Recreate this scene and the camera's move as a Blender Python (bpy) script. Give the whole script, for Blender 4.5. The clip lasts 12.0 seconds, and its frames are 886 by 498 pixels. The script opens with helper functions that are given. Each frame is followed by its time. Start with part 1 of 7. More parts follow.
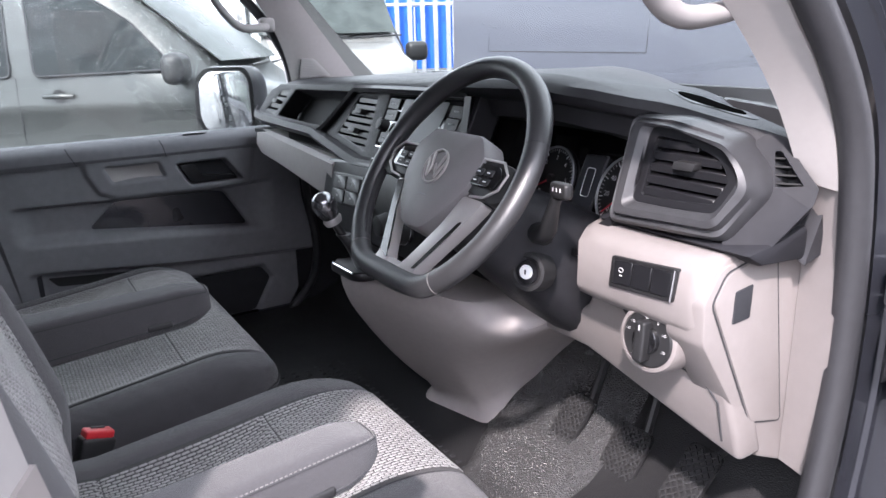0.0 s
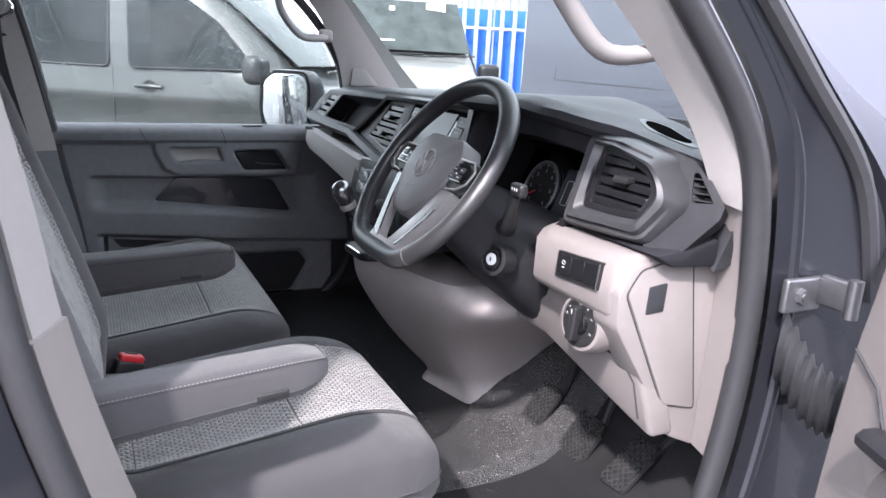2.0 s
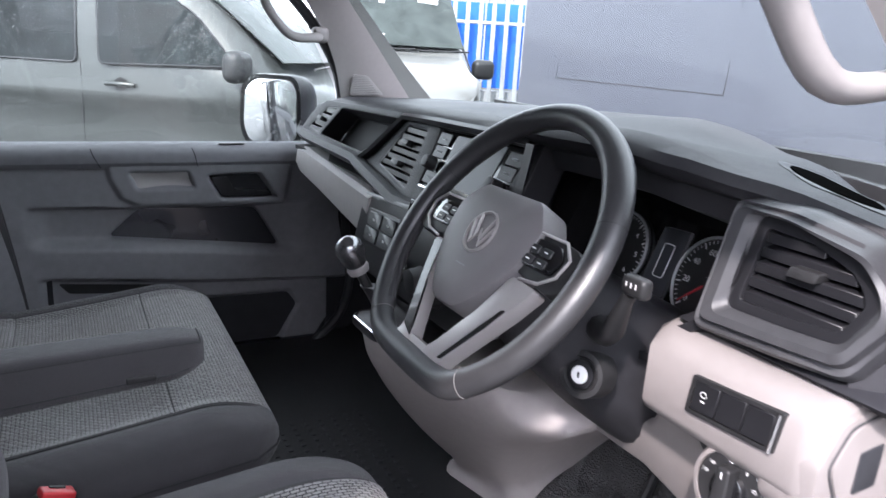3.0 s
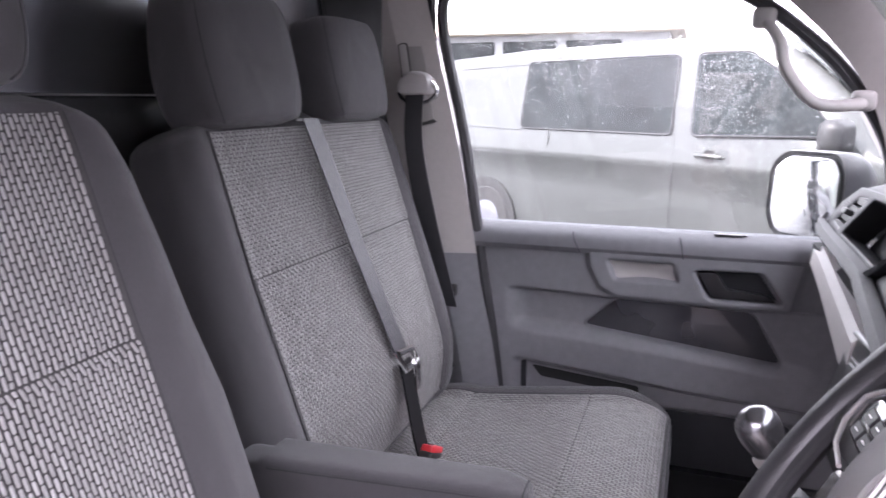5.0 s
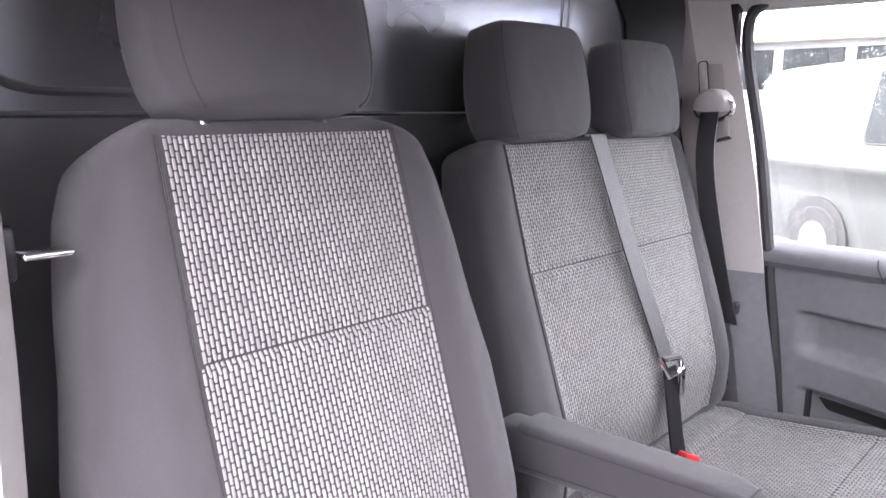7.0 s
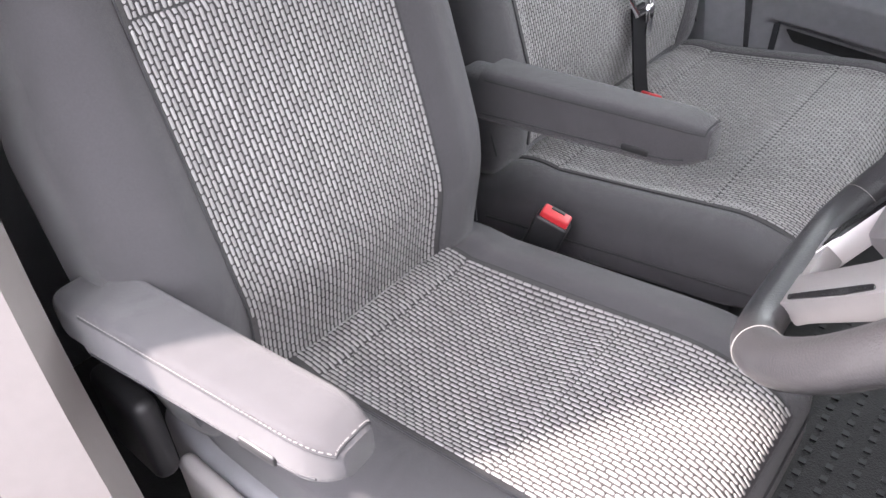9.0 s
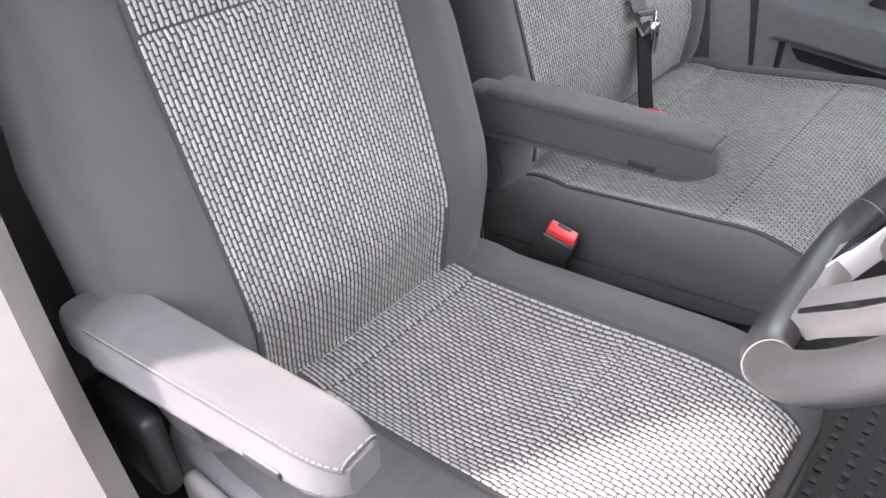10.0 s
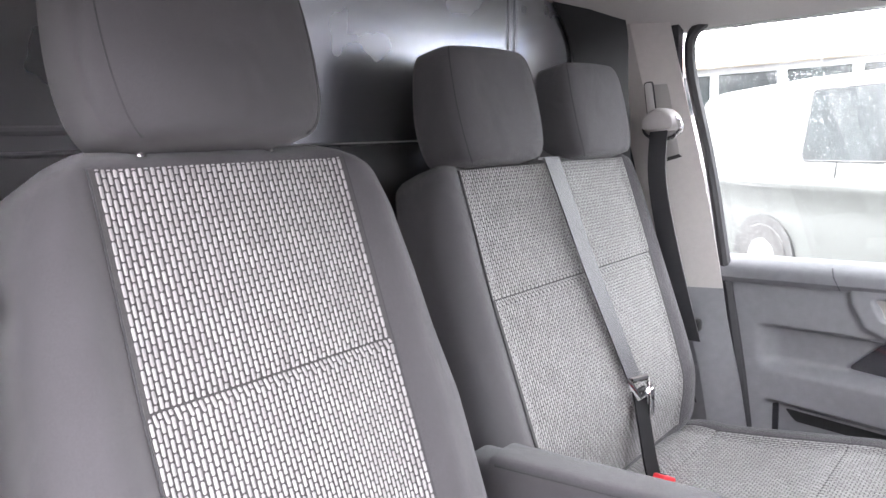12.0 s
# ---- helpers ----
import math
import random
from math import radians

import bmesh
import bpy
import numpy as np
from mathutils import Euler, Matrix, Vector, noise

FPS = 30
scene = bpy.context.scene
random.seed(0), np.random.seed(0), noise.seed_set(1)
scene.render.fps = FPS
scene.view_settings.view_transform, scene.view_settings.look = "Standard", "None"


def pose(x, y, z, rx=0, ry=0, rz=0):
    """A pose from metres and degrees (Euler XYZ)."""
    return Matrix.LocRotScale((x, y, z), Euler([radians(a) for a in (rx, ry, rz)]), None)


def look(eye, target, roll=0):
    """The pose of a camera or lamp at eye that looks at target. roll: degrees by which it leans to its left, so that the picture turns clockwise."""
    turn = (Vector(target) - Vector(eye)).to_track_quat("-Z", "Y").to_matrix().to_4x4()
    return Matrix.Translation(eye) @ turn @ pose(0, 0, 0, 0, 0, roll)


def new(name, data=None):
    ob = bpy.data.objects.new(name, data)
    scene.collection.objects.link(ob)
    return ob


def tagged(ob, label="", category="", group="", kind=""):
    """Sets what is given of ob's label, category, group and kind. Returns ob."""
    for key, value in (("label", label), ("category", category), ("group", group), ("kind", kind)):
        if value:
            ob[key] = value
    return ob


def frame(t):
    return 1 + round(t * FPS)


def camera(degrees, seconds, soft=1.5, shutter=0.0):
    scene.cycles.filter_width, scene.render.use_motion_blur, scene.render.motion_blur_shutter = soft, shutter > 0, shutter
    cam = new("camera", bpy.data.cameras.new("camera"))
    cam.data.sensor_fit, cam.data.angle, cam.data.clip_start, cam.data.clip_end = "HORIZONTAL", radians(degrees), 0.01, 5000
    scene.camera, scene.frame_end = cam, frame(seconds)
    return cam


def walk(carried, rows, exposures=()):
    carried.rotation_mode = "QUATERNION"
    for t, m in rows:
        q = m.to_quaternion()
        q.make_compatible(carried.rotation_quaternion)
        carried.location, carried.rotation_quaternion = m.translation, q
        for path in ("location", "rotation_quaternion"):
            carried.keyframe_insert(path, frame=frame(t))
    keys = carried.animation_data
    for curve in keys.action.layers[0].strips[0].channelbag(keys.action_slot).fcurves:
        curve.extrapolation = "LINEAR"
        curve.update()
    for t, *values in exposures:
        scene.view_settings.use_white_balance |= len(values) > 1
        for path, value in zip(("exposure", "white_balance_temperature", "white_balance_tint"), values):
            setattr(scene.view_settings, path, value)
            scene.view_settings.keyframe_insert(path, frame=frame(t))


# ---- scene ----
cam = camera(62.4, 12.0, shutter=0.22)
PATH = [
    (0, (1.295, 1.27, 1.521), (-0.339, 2.274, 0.955), -1.6),
    (0.5, (1.46, 1.259, 1.515), (-0.253, 2.15, 0.994), 0.6),
    (1, (1.583, 1.256, 1.515), (-0.158, 2.101, 1.011), 2.0),
    (1.5, (1.622, 1.253, 1.526), (-0.122, 2.091, 1.021), 2.6),
    (2, (1.54, 1.287, 1.518), (-0.191, 2.148, 1.006), 3.2),
    (2.5, (1.314, 1.34, 1.515), (-0.389, 2.247, 0.989), 3.4),
    (2.7, (1.225, 1.353, 1.528), (-0.463, 2.286, 1.0), 3.6),
    (4.3, (0.867, 1.608, 1.559), (-1.073, 1.667, 1.077), 1.6),
    (4.5, (0.843, 1.634, 1.563), (-1.097, 1.49, 1.1), 1.3),
    (5, (0.837, 1.695, 1.559), (-1.014, 1.054, 1.156), 0.1),
    (5.5, (0.874, 1.743, 1.564), (-0.823, 0.747, 1.203), -0.3),
    (6, (0.906, 1.786, 1.579), (-0.649, 0.578, 1.23), -0.1),
    (6.5, (0.922, 1.811, 1.579), (-0.543, 0.496, 1.225), 0.3),
    (7, (0.922, 1.815, 1.577), (-0.501, 0.464, 1.191), 0.5),
    (7.5, (0.909, 1.805, 1.561), (-0.443, 0.531, 0.819), -1.0),
    (7.7, (0.904, 1.808, 1.562), (-0.398, 0.603, 0.639), -1.3),
    (9.3, (0.897, 1.8, 1.546), (-0.304, 0.758, 0.333), -1.9),
    (9.5, (0.897, 1.8, 1.545), (-0.303, 0.755, 0.333), -1.9),
    (10, (0.899, 1.8, 1.545), (-0.32, 0.728, 0.376), -2.0),
    (10.5, (0.901, 1.801, 1.552), (-0.422, 0.629, 0.616), -2.1),
    (11, (0.908, 1.807, 1.56), (-0.531, 0.537, 1.001), -1.9),
    (11.5, (0.911, 1.81, 1.564), (-0.562, 0.501, 1.22), -1.9),
    (12, (0.901, 1.791, 1.559), (-0.615, 0.519, 1.271), -2.1),
]
walk(cam, [(t, look(eye, target, roll)) for t, eye, target, roll in PATH], exposures=[(0.0, 3.46, 6100, 19), (2.7, 3.42, 6000, 17), (4.3, 4.1, 6350, 28), (5.0, 4.35, 6400, 32), (6.0, 5.0, 6500, 31), (7.0, 5.08, 6500, 29), (7.7, 4.85, 6550, 23), (9.3, 4.5, 6500, 21), (10.0, 4.6, 6480, 20), (10.5, 4.85, 6500, 19), (11.0, 5.15, 6600, 21), (12.0, 5.25, 6600, 22)])

# ---------------------------------------------------------------- world and sun
SUN_DIR = Vector((0.68, -0.72, 1.0)).normalized()
world = bpy.data.worlds.new("sky")
scene.world = world
world.use_nodes = True
wn, wl = world.node_tree.nodes, world.node_tree.links
sky = wn.new("ShaderNodeTexSky")
sky.sky_type, sky.sun_disc = "NISHITA", False
sky.sun_elevation = math.asin(SUN_DIR.z)
sky.sun_rotation = math.atan2(SUN_DIR.x, SUN_DIR.y)
sky.dust_density, sky.air_density = 0.5, 1.0
cloud = wn.new("ShaderNodeHueSaturation")
cloud.inputs["Saturation"].default_value = 0.14
wl.new(sky.outputs[0], cloud.inputs["Color"])
veil = wn.new("ShaderNodeMix")
veil.data_type, veil.blend_type = "RGBA", "MIX"
veil.inputs["Factor"].default_value = 0.55
for sock in veil.inputs:
    if sock.type == "RGBA" and sock.name == "A":
        wl.new(cloud.outputs[0], sock)
    if sock.type == "RGBA" and sock.name == "B":
        sock.default_value = (4.4, 4.45, 4.6, 1)
wl.new([o for o in veil.outputs if o.type == "RGBA"][0], wn["Background"].inputs[0])
wn["Background"].inputs[1].default_value = 0.14
sun = new("sun", bpy.data.lights.new("sun", "SUN"))
sun.data.energy, sun.data.angle, sun.data.color = 0.92, radians(2.5), (1.0, 0.91, 0.83)
sun.matrix_world = look(SUN_DIR * 20, (0, 0, 0))

# ---------------------------------------------------------------- materials
def mat(name, col, rough=0.5, metal=0.0, var=0.15, scale=30.0, bump=0.0, bscale=400.0, coat=0.0, spec=0.5, voronoi=False, sheen=0.0, big=2.0):
    """A principled surface with colour variation at two scales and a fine relief."""
    m = bpy.data.materials.new(name)
    m.use_nodes = True
    n, l = m.node_tree.nodes, m.node_tree.links
    b = n["Principled BSDF"]
    tc = n.new("ShaderNodeTexCoord")
    fine, wide = n.new("ShaderNodeTexNoise"), n.new("ShaderNodeTexNoise")
    fine.inputs["Scale"].default_value, wide.inputs["Scale"].default_value = scale, big
    fine.inputs["Detail"].default_value, wide.inputs["Detail"].default_value = 6, 4
    add = n.new("ShaderNodeMath")
    add.operation = "ADD"
    mr = n.new("ShaderNodeMapRange")
    mr.inputs["From Min"].default_value, mr.inputs["From Max"].default_value = 0.6, 1.4
    mr.inputs["To Min"].default_value, mr.inputs["To Max"].default_value = 1 - var, 1 + var
    mul = n.new("ShaderNodeVectorMath")
    mul.operation = "SCALE"
    mul.inputs[0].default_value = col
    for t in (fine, wide):
        l.new(tc.outputs["Object"], t.inputs["Vector"])
    l.new(fine.outputs["Fac"], add.inputs[0])
    l.new(wide.outputs["Fac"], add.inputs[1])
    l.new(add.outputs[0], mr.inputs["Value"])
    l.new(mr.outputs[0], mul.inputs["Scale"])
    l.new(mul.outputs[0], b.inputs["Base Color"])
    rr = n.new("ShaderNodeMapRange")
    rr.inputs["From Min"].default_value, rr.inputs["From Max"].default_value = 0.3, 0.7
    rr.inputs["To Min"].default_value, rr.inputs["To Max"].default_value = max(rough - 0.07, 0.02), min(rough + 0.07, 1)
    l.new(wide.outputs["Fac"], rr.inputs["Value"])
    l.new(rr.outputs[0], b.inputs["Roughness"])
    b.inputs["Metallic"].default_value = metal
    b.inputs["Specular IOR Level"].default_value = spec
    b.inputs["Coat Weight"].default_value, b.inputs["Coat Roughness"].default_value = coat, 0.04
    b.inputs["Sheen Weight"].default_value = sheen
    if bump:
        if voronoi:
            t = n.new("ShaderNodeTexVoronoi")
            src = t.outputs["Distance"]
        else:
            t = n.new("ShaderNodeTexNoise")
            t.inputs["Detail"].default_value = 3
            src = t.outputs["Fac"]
        t.inputs["Scale"].default_value = bscale
        l.new(tc.outputs["Object"], t.inputs["Vector"])
        bp = n.new("ShaderNodeBump")
        bp.inputs["Strength"].default_value, bp.inputs["Distance"].default_value = bump, 0.002
        l.new(src, bp.inputs["Height"])
        l.new(bp.outputs[0], b.inputs["Normal"])
    return m


def glass_mat(name, tint, gloss=1.0):
    m = bpy.data.materials.new(name)
    m.use_nodes = True
    n, l = m.node_tree.nodes, m.node_tree.links
    n.remove(n["Principled BSDF"])
    tr, gl, mix, lw, pw, fr = (n.new("ShaderNode" + k) for k in ("BsdfTransparent", "BsdfGlossy", "MixShader", "LayerWeight", "Math", "Math"))
    tr.inputs[0].default_value = (*tint, 1)
    gl.inputs["Color"].default_value = (gloss, gloss, gloss, 1)
    gl.inputs["Roughness"].default_value = 0.02
    lw.inputs["Blend"].default_value = 0.5
    pw.operation, fr.operation = "POWER", "MULTIPLY_ADD"
    pw.inputs[1].default_value = 5.0
    fr.inputs[1].default_value, fr.inputs[2].default_value = 0.90, 0.035
    l.new(lw.outputs["Facing"], pw.inputs[0])
    l.new(pw.outputs[0], fr.inputs[0])
    l.new(fr.outputs[0], mix.inputs[0])
    l.new(tr.outputs[0], mix.inputs[1])
    l.new(gl.outputs[0], mix.inputs[2])
    l.new(mix.outputs[0], n["Material Output"].inputs[0])
    return m


def weave_mat(name):
    """Light woven threads, each strand a little different."""
    m = mat(name, (0.318, 0.311, 0.307), 0.38, metal=0.15, var=0.08, scale=900, bump=0.35, bscale=2500, spec=0.6)
    n, l = m.node_tree.nodes, m.node_tree.links
    b = n["Principled BSDF"]
    geo, hsv, mr = n.new("ShaderNodeNewGeometry"), n.new("ShaderNodeHueSaturation"), n.new("ShaderNodeMapRange")
    mr.inputs["To Min"].default_value, mr.inputs["To Max"].default_value = 0.84, 1.14
    l.new(geo.outputs["Random Per Island"], mr.inputs["Value"])
    l.new(mr.outputs[0], hsv.inputs["Value"])
    l.new(b.inputs["Base Color"].links[0].from_socket, hsv.inputs["Color"])
    l.new(hsv.outputs[0], b.inputs["Base Color"])
    return m


DASH = mat("dash plastic, dark grained", (0.023, 0.023, 0.026), 0.50, var=0.25, scale=60, bump=0.22, bscale=800, voronoi=True, spec=0.26)
DASH_HOOD = mat("dash plastic, satin grained", (0.036, 0.036, 0.039), 0.40, var=0.2, scale=60, bump=0.16, bscale=900, voronoi=True, spec=0.5)
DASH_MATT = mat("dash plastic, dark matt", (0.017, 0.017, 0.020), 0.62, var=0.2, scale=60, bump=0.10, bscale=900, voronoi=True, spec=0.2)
DASH_SMOOTH = mat("dash plastic, dark satin", (0.014, 0.014, 0.016), 0.34, var=0.15, scale=80, bump=0.06, bscale=900, spec=0.34)
# Near-black: cavity shade put into the colour; the lower belt webbing shares it.
CAVITY = mat("cavity shade and lower webbing, black matt", (0.007, 0.007, 0.008), 0.6, var=0.2, spec=0.2)
VOID = mat("speaker cloth, black", (0.004, 0.004, 0.004), 0.95, var=0.2, spec=0.0)
DOORP = mat("door plastic, mid grey grained", (0.195, 0.195, 0.208), 0.45, var=0.12, scale=50, bump=0.2, bscale=1100, voronoi=True)
DOORP_SOFT = mat("door plastic, soft grey matt", (0.165, 0.165, 0.176), 0.66, var=0.12, scale=50, bump=0.2, bscale=1100, voronoi=True, spec=0.22)
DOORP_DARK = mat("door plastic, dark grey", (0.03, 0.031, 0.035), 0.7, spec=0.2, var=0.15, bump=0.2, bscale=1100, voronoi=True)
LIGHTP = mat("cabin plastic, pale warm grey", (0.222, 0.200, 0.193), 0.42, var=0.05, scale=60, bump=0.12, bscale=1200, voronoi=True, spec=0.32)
LIGHTP_G = mat("cabin plastic, light grey", (0.38, 0.362, 0.352), 0.62, var=0.06, scale=60, bump=0.1, bscale=1200, spec=0.3)
PILLAR = mat("pillar trim, pale grey", (0.285, 0.268, 0.26), 0.55, var=0.05, scale=80, bump=0.1, bscale=1500)
# The same pillar trim, with daylight from the driver door lightened into its colour.
PILLAR_LIT = mat("pillar trim, pale grey lit", (0.46, 0.43, 0.415), 0.6, var=0.05, scale=80, bump=0.1, bscale=1500, spec=0.3)
# The pale cabin plastic lightened: light on the console is put into the colour.
CONSOLE_LIT = mat("console plastic, warm grey lit", (0.40, 0.366, 0.354), 0.66, var=0.06, scale=60, bump=0.12, bscale=1200, voronoi=True, spec=0.15)
HEADLINER = mat("headliner felt", (0.52, 0.50, 0.48), 0.9, var=0.06, scale=300, bump=0.25, bscale=1500)
CLOTH = mat("seat cloth, charcoal", (0.054, 0.052, 0.056), 0.85, var=0.16, scale=500, bump=0.5, bscale=2200, sheen=0.18, big=6)
def wrinkles(m, scale, dist):
    """Adds soft folds under the fine relief."""
    n, l = m.node_tree.nodes, m.node_tree.links
    fine = [nd for nd in n if nd.type == "BUMP"][0]
    tex, bp, tc = n.new("ShaderNodeTexNoise"), n.new("ShaderNodeBump"), n.new("ShaderNodeTexCoord")
    tex.inputs["Scale"].default_value, tex.inputs["Detail"].default_value, tex.inputs["Distortion"].default_value = scale, 2.0, 0.8
    bp.inputs["Strength"].default_value, bp.inputs["Distance"].default_value = 0.5, dist
    l.new(tc.outputs["Object"], tex.inputs["Vector"])
    l.new(tex.outputs["Fac"], bp.inputs["Height"])
    l.new(bp.outputs[0], fine.inputs["Normal"])


wrinkles(CLOTH, 9.0, 0.012)
GROUND_CLOTH = mat("weave ground, dark grey", (0.062, 0.060, 0.061), 0.9, var=0.2, scale=600, bump=0.4, bscale=2000)
WEAVE = weave_mat("weave strands, silver grey")
STITCH = mat("stitching thread", (0.19, 0.185, 0.18), 0.8)
SEAM = mat("seam, dark thread", (0.038, 0.038, 0.041), 0.85)
LEATHER = mat("wheel leather, black", (0.028, 0.028, 0.030), 0.38, spec=0.7, var=0.2, scale=40, bump=0.12, bscale=700, voronoi=True)
HUBP = mat("airbag cover, soft grey", (0.14, 0.133, 0.135), 0.42, var=0.1, bump=0.15, bscale=1300)
SILVER = mat("satin silver trim", (0.40, 0.382, 0.374), 0.36, metal=0.45, var=0.05, scale=60)
CHROME = mat("chrome", (0.8, 0.8, 0.8), 0.08, metal=1.0, var=0.03)
PIANO = mat("gloss black plastic", (0.008, 0.008, 0.009), 0.12, var=0.1, coat=0.5)
BLACK = mat("black plastic", (0.018, 0.018, 0.019), 0.45, var=0.2, bump=0.1)
RUBBER = mat("door seal rubber", (0.030, 0.030, 0.033), 0.5, var=0.15, scale=80, bump=0.15, bscale=600)
FLOOR_RUBBER = mat("floor rubber, smooth black", (0.020, 0.020, 0.021), 0.42, var=0.25, scale=90, bump=0.35, spec=0.35, bscale=420, voronoi=True, big=5)
MAT_RUBBER = mat("floor rubber, pebbled black", (0.055, 0.055, 0.056), 0.24, var=0.25, scale=120, bump=1.0, spec=0.6, bscale=310, voronoi=True, big=5)
PEDAL = mat("pedal rubber", (0.022, 0.022, 0.023), 0.30, var=0.2, bump=0.2)
# Gloss black gear knob; the sky's reflection is put into a grey metal colour.
KNOB = mat("gloss black knob, sky sheen in colour", (0.26, 0.26, 0.27), 0.24, metal=0.9, var=0.05)
TREAD = mat("pedal tread, worn", (0.035, 0.035, 0.036), 0.26, var=0.3)
PAINT = mat("body paint, dark grey metallic", (0.035, 0.037, 0.046), 0.28, metal=0.5, var=0.06, scale=900, coat=0.9)
BULK = mat("bulkhead paint, dark grey metallic", (0.46, 0.47, 0.485), 0.27, metal=0.92, var=0.06, scale=25, big=3)
STEEL = mat("zinc steel", (0.22, 0.22, 0.23), 0.42, metal=0.9, var=0.15, scale=80)
BELT = mat("belt webbing", (0.034, 0.034, 0.037), 0.32, spec=0.55, var=0.15, scale=900, bump=0.4, bscale=1800)
RED = mat("red buckle button", (0.62, 0.035, 0.045), 0.35, var=0.05)
WHITE = mat("white print", (0.75, 0.75, 0.75), 0.5, var=0.03)
REDPRINT = mat("red print", (0.5, 0.03, 0.04), 0.5)
SCREEN = mat("switched-off screen", (0.05, 0.053, 0.06), 0.30, var=0.1, coat=0.1, spec=0.3)
GLASS = glass_mat("window glass", (0.80, 0.84, 0.825))
GLASS_DARK = mat("tinted glass, wet", (0.012, 0.015, 0.016), 0.22, var=0.6, scale=6, spec=0.16, big=1.2)
DROPS = bpy.data.materials.new("rain drops")
DROPS.use_nodes = True
DROPS.node_tree.nodes.remove(DROPS.node_tree.nodes["Principled BSDF"])
water = DROPS.node_tree.nodes.new("ShaderNodeBsdfGlass")
water.inputs["IOR"].default_value, water.inputs["Roughness"].default_value = 1.33, 0.0
DROPS.node_tree.links.new(water.outputs[0], DROPS.node_tree.nodes["Material Output"].inputs[0])
for nd in MAT_RUBBER.node_tree.nodes:
    if nd.type == "BUMP":
        nd.inputs["Distance"].default_value = 0.0035
SCREEN_WET = mat("windscreen glass, wet", (0.055, 0.064, 0.062), 0.30, var=0.5, scale=5, spec=0.10, big=1.5)
MIRROR = mat("mirror silvering", (0.9, 0.9, 0.9), 0.02, metal=1.0, var=0.02)
SILVERPAINT = mat("van paint, silver", (0.044, 0.048, 0.047), 0.42, metal=0.2, var=0.06, scale=500, coat=0.25, big=1.0)
WHITEPAINT = mat("van paint, white", (0.20, 0.20, 0.196), 0.3, var=0.05, coat=0.8, big=1.0)
DARKPAINT = mat("van paint, grey blue metallic", (0.10, 0.103, 0.128), 0.5, metal=0.2, var=0.06, scale=600, coat=0.25, big=1.0)
TYRE = mat("tyre rubber", (0.022, 0.022, 0.023), 0.7, var=0.2)
ASPHALT = mat("wet asphalt", (0.055, 0.056, 0.058), 0.55, var=0.35, scale=60, bump=0.5, bscale=180, big=0.6)
BLUE = mat("blue sheet", (0.02, 0.14, 0.62), 0.45, var=0.1, scale=8)
GALV = mat("galvanised steel", (0.42, 0.43, 0.44), 0.45, metal=0.6, var=0.2, scale=20)
CLAD = mat("warehouse cladding, pale grey", (0.30, 0.305, 0.31), 0.6, var=0.08, scale=4, big=0.4)
BEIGE = mat("fascia, beige", (0.50, 0.44, 0.36), 0.7, var=0.1, scale=3)
GRASS = mat("weeds", (0.10, 0.16, 0.04), 0.8, var=0.4, scale=20)

# ---------------------------------------------------------------- mesh helpers
BASE = {}


def thing(name, label, category, at=(0, 0, 0), kind="", group=""):
    ob = new(name)
    ob.location = at
    ob.empty_display_size = 0.05
    BASE[ob.name] = Vector(at)
    return tagged(ob, label, category, group, kind)


def finish(bm, sharp=38):
    bmesh.ops.recalc_face_normals(bm, faces=bm.faces)
    for f in bm.faces:
        f.smooth = True
    for e in bm.edges:
        e.smooth = not (len(e.link_faces) == 2 and e.calc_face_angle(0) > radians(sharp))


def part(name, bm, material, parent=None, label="", sharp=38, done=False):
    if not done:
        finish(bm, sharp)
    me = bpy.data.meshes.new(name)
    bm.to_mesh(me)
    bm.free()
    me.materials.append(material)
    ob = new(name, me)
    if parent is not None:
        ob.parent = parent
        BASE[ob.name] = BASE[parent.name]
        me.transform(Matrix.Translation(-BASE[parent.name]))
    else:
        BASE[ob.name] = Vector((0, 0, 0))
    if label:
        ob["label"] = label
    return ob


def solo(name, bm, material, label, category, kind="", group="", sharp=38):
    return tagged(part(name, bm, material, None, "", sharp), label, category, group, kind)


def B():
    return bmesh.new()


def loft(bm, rings, caps=True, closed=True, loop=False):
    vs = [[bm.verts.new(p) for p in r] for r in rings]
    n = len(rings[0])
    pairs = list(zip(vs, vs[1:])) + ([(vs[-1], vs[0])] if loop else [])
    for a, b in pairs:
        for i in range(n if closed else n - 1):
            j = (i + 1) % n
            bm.faces.new((a[i], a[j], b[j], b[i]))
    if caps and closed and not loop:
        bm.faces.new(vs[0][::-1])
        bm.faces.new(vs[-1])
    return vs


def tube(bm, pts, r, n=8, loop=False, caps=True, flat=1.0, up=None):
    """A round (or flattened) rod along points; r may be a list."""
    pts = [Vector(p) for p in pts]
    m = len(pts)
    rad = r if isinstance(r, (list, tuple)) else [r] * m
    rings, u = [], None
    for i, p in enumerate(pts):
        a, b = (pts[i - 1], pts[(i + 1) % m]) if loop else (pts[max(i - 1, 0)], pts[min(i + 1, m - 1)])
        d = (b - a).normalized()
        if u is None:
            u = Vector(up) if up else (Vector((0, 0, 1)) if abs(d.z) < 0.9 else Vector((0, 1, 0)))
        elif up:
            u = Vector(up)
        u = (u - d * u.dot(d)).normalized()
        v = d.cross(u)
        rings.append([p + rad[i] * (math.cos(k * 2 * math.pi / n) * u * flat + math.sin(k * 2 * math.pi / n) * v) for k in range(n)])
    return loft(bm, rings, caps, True, loop)


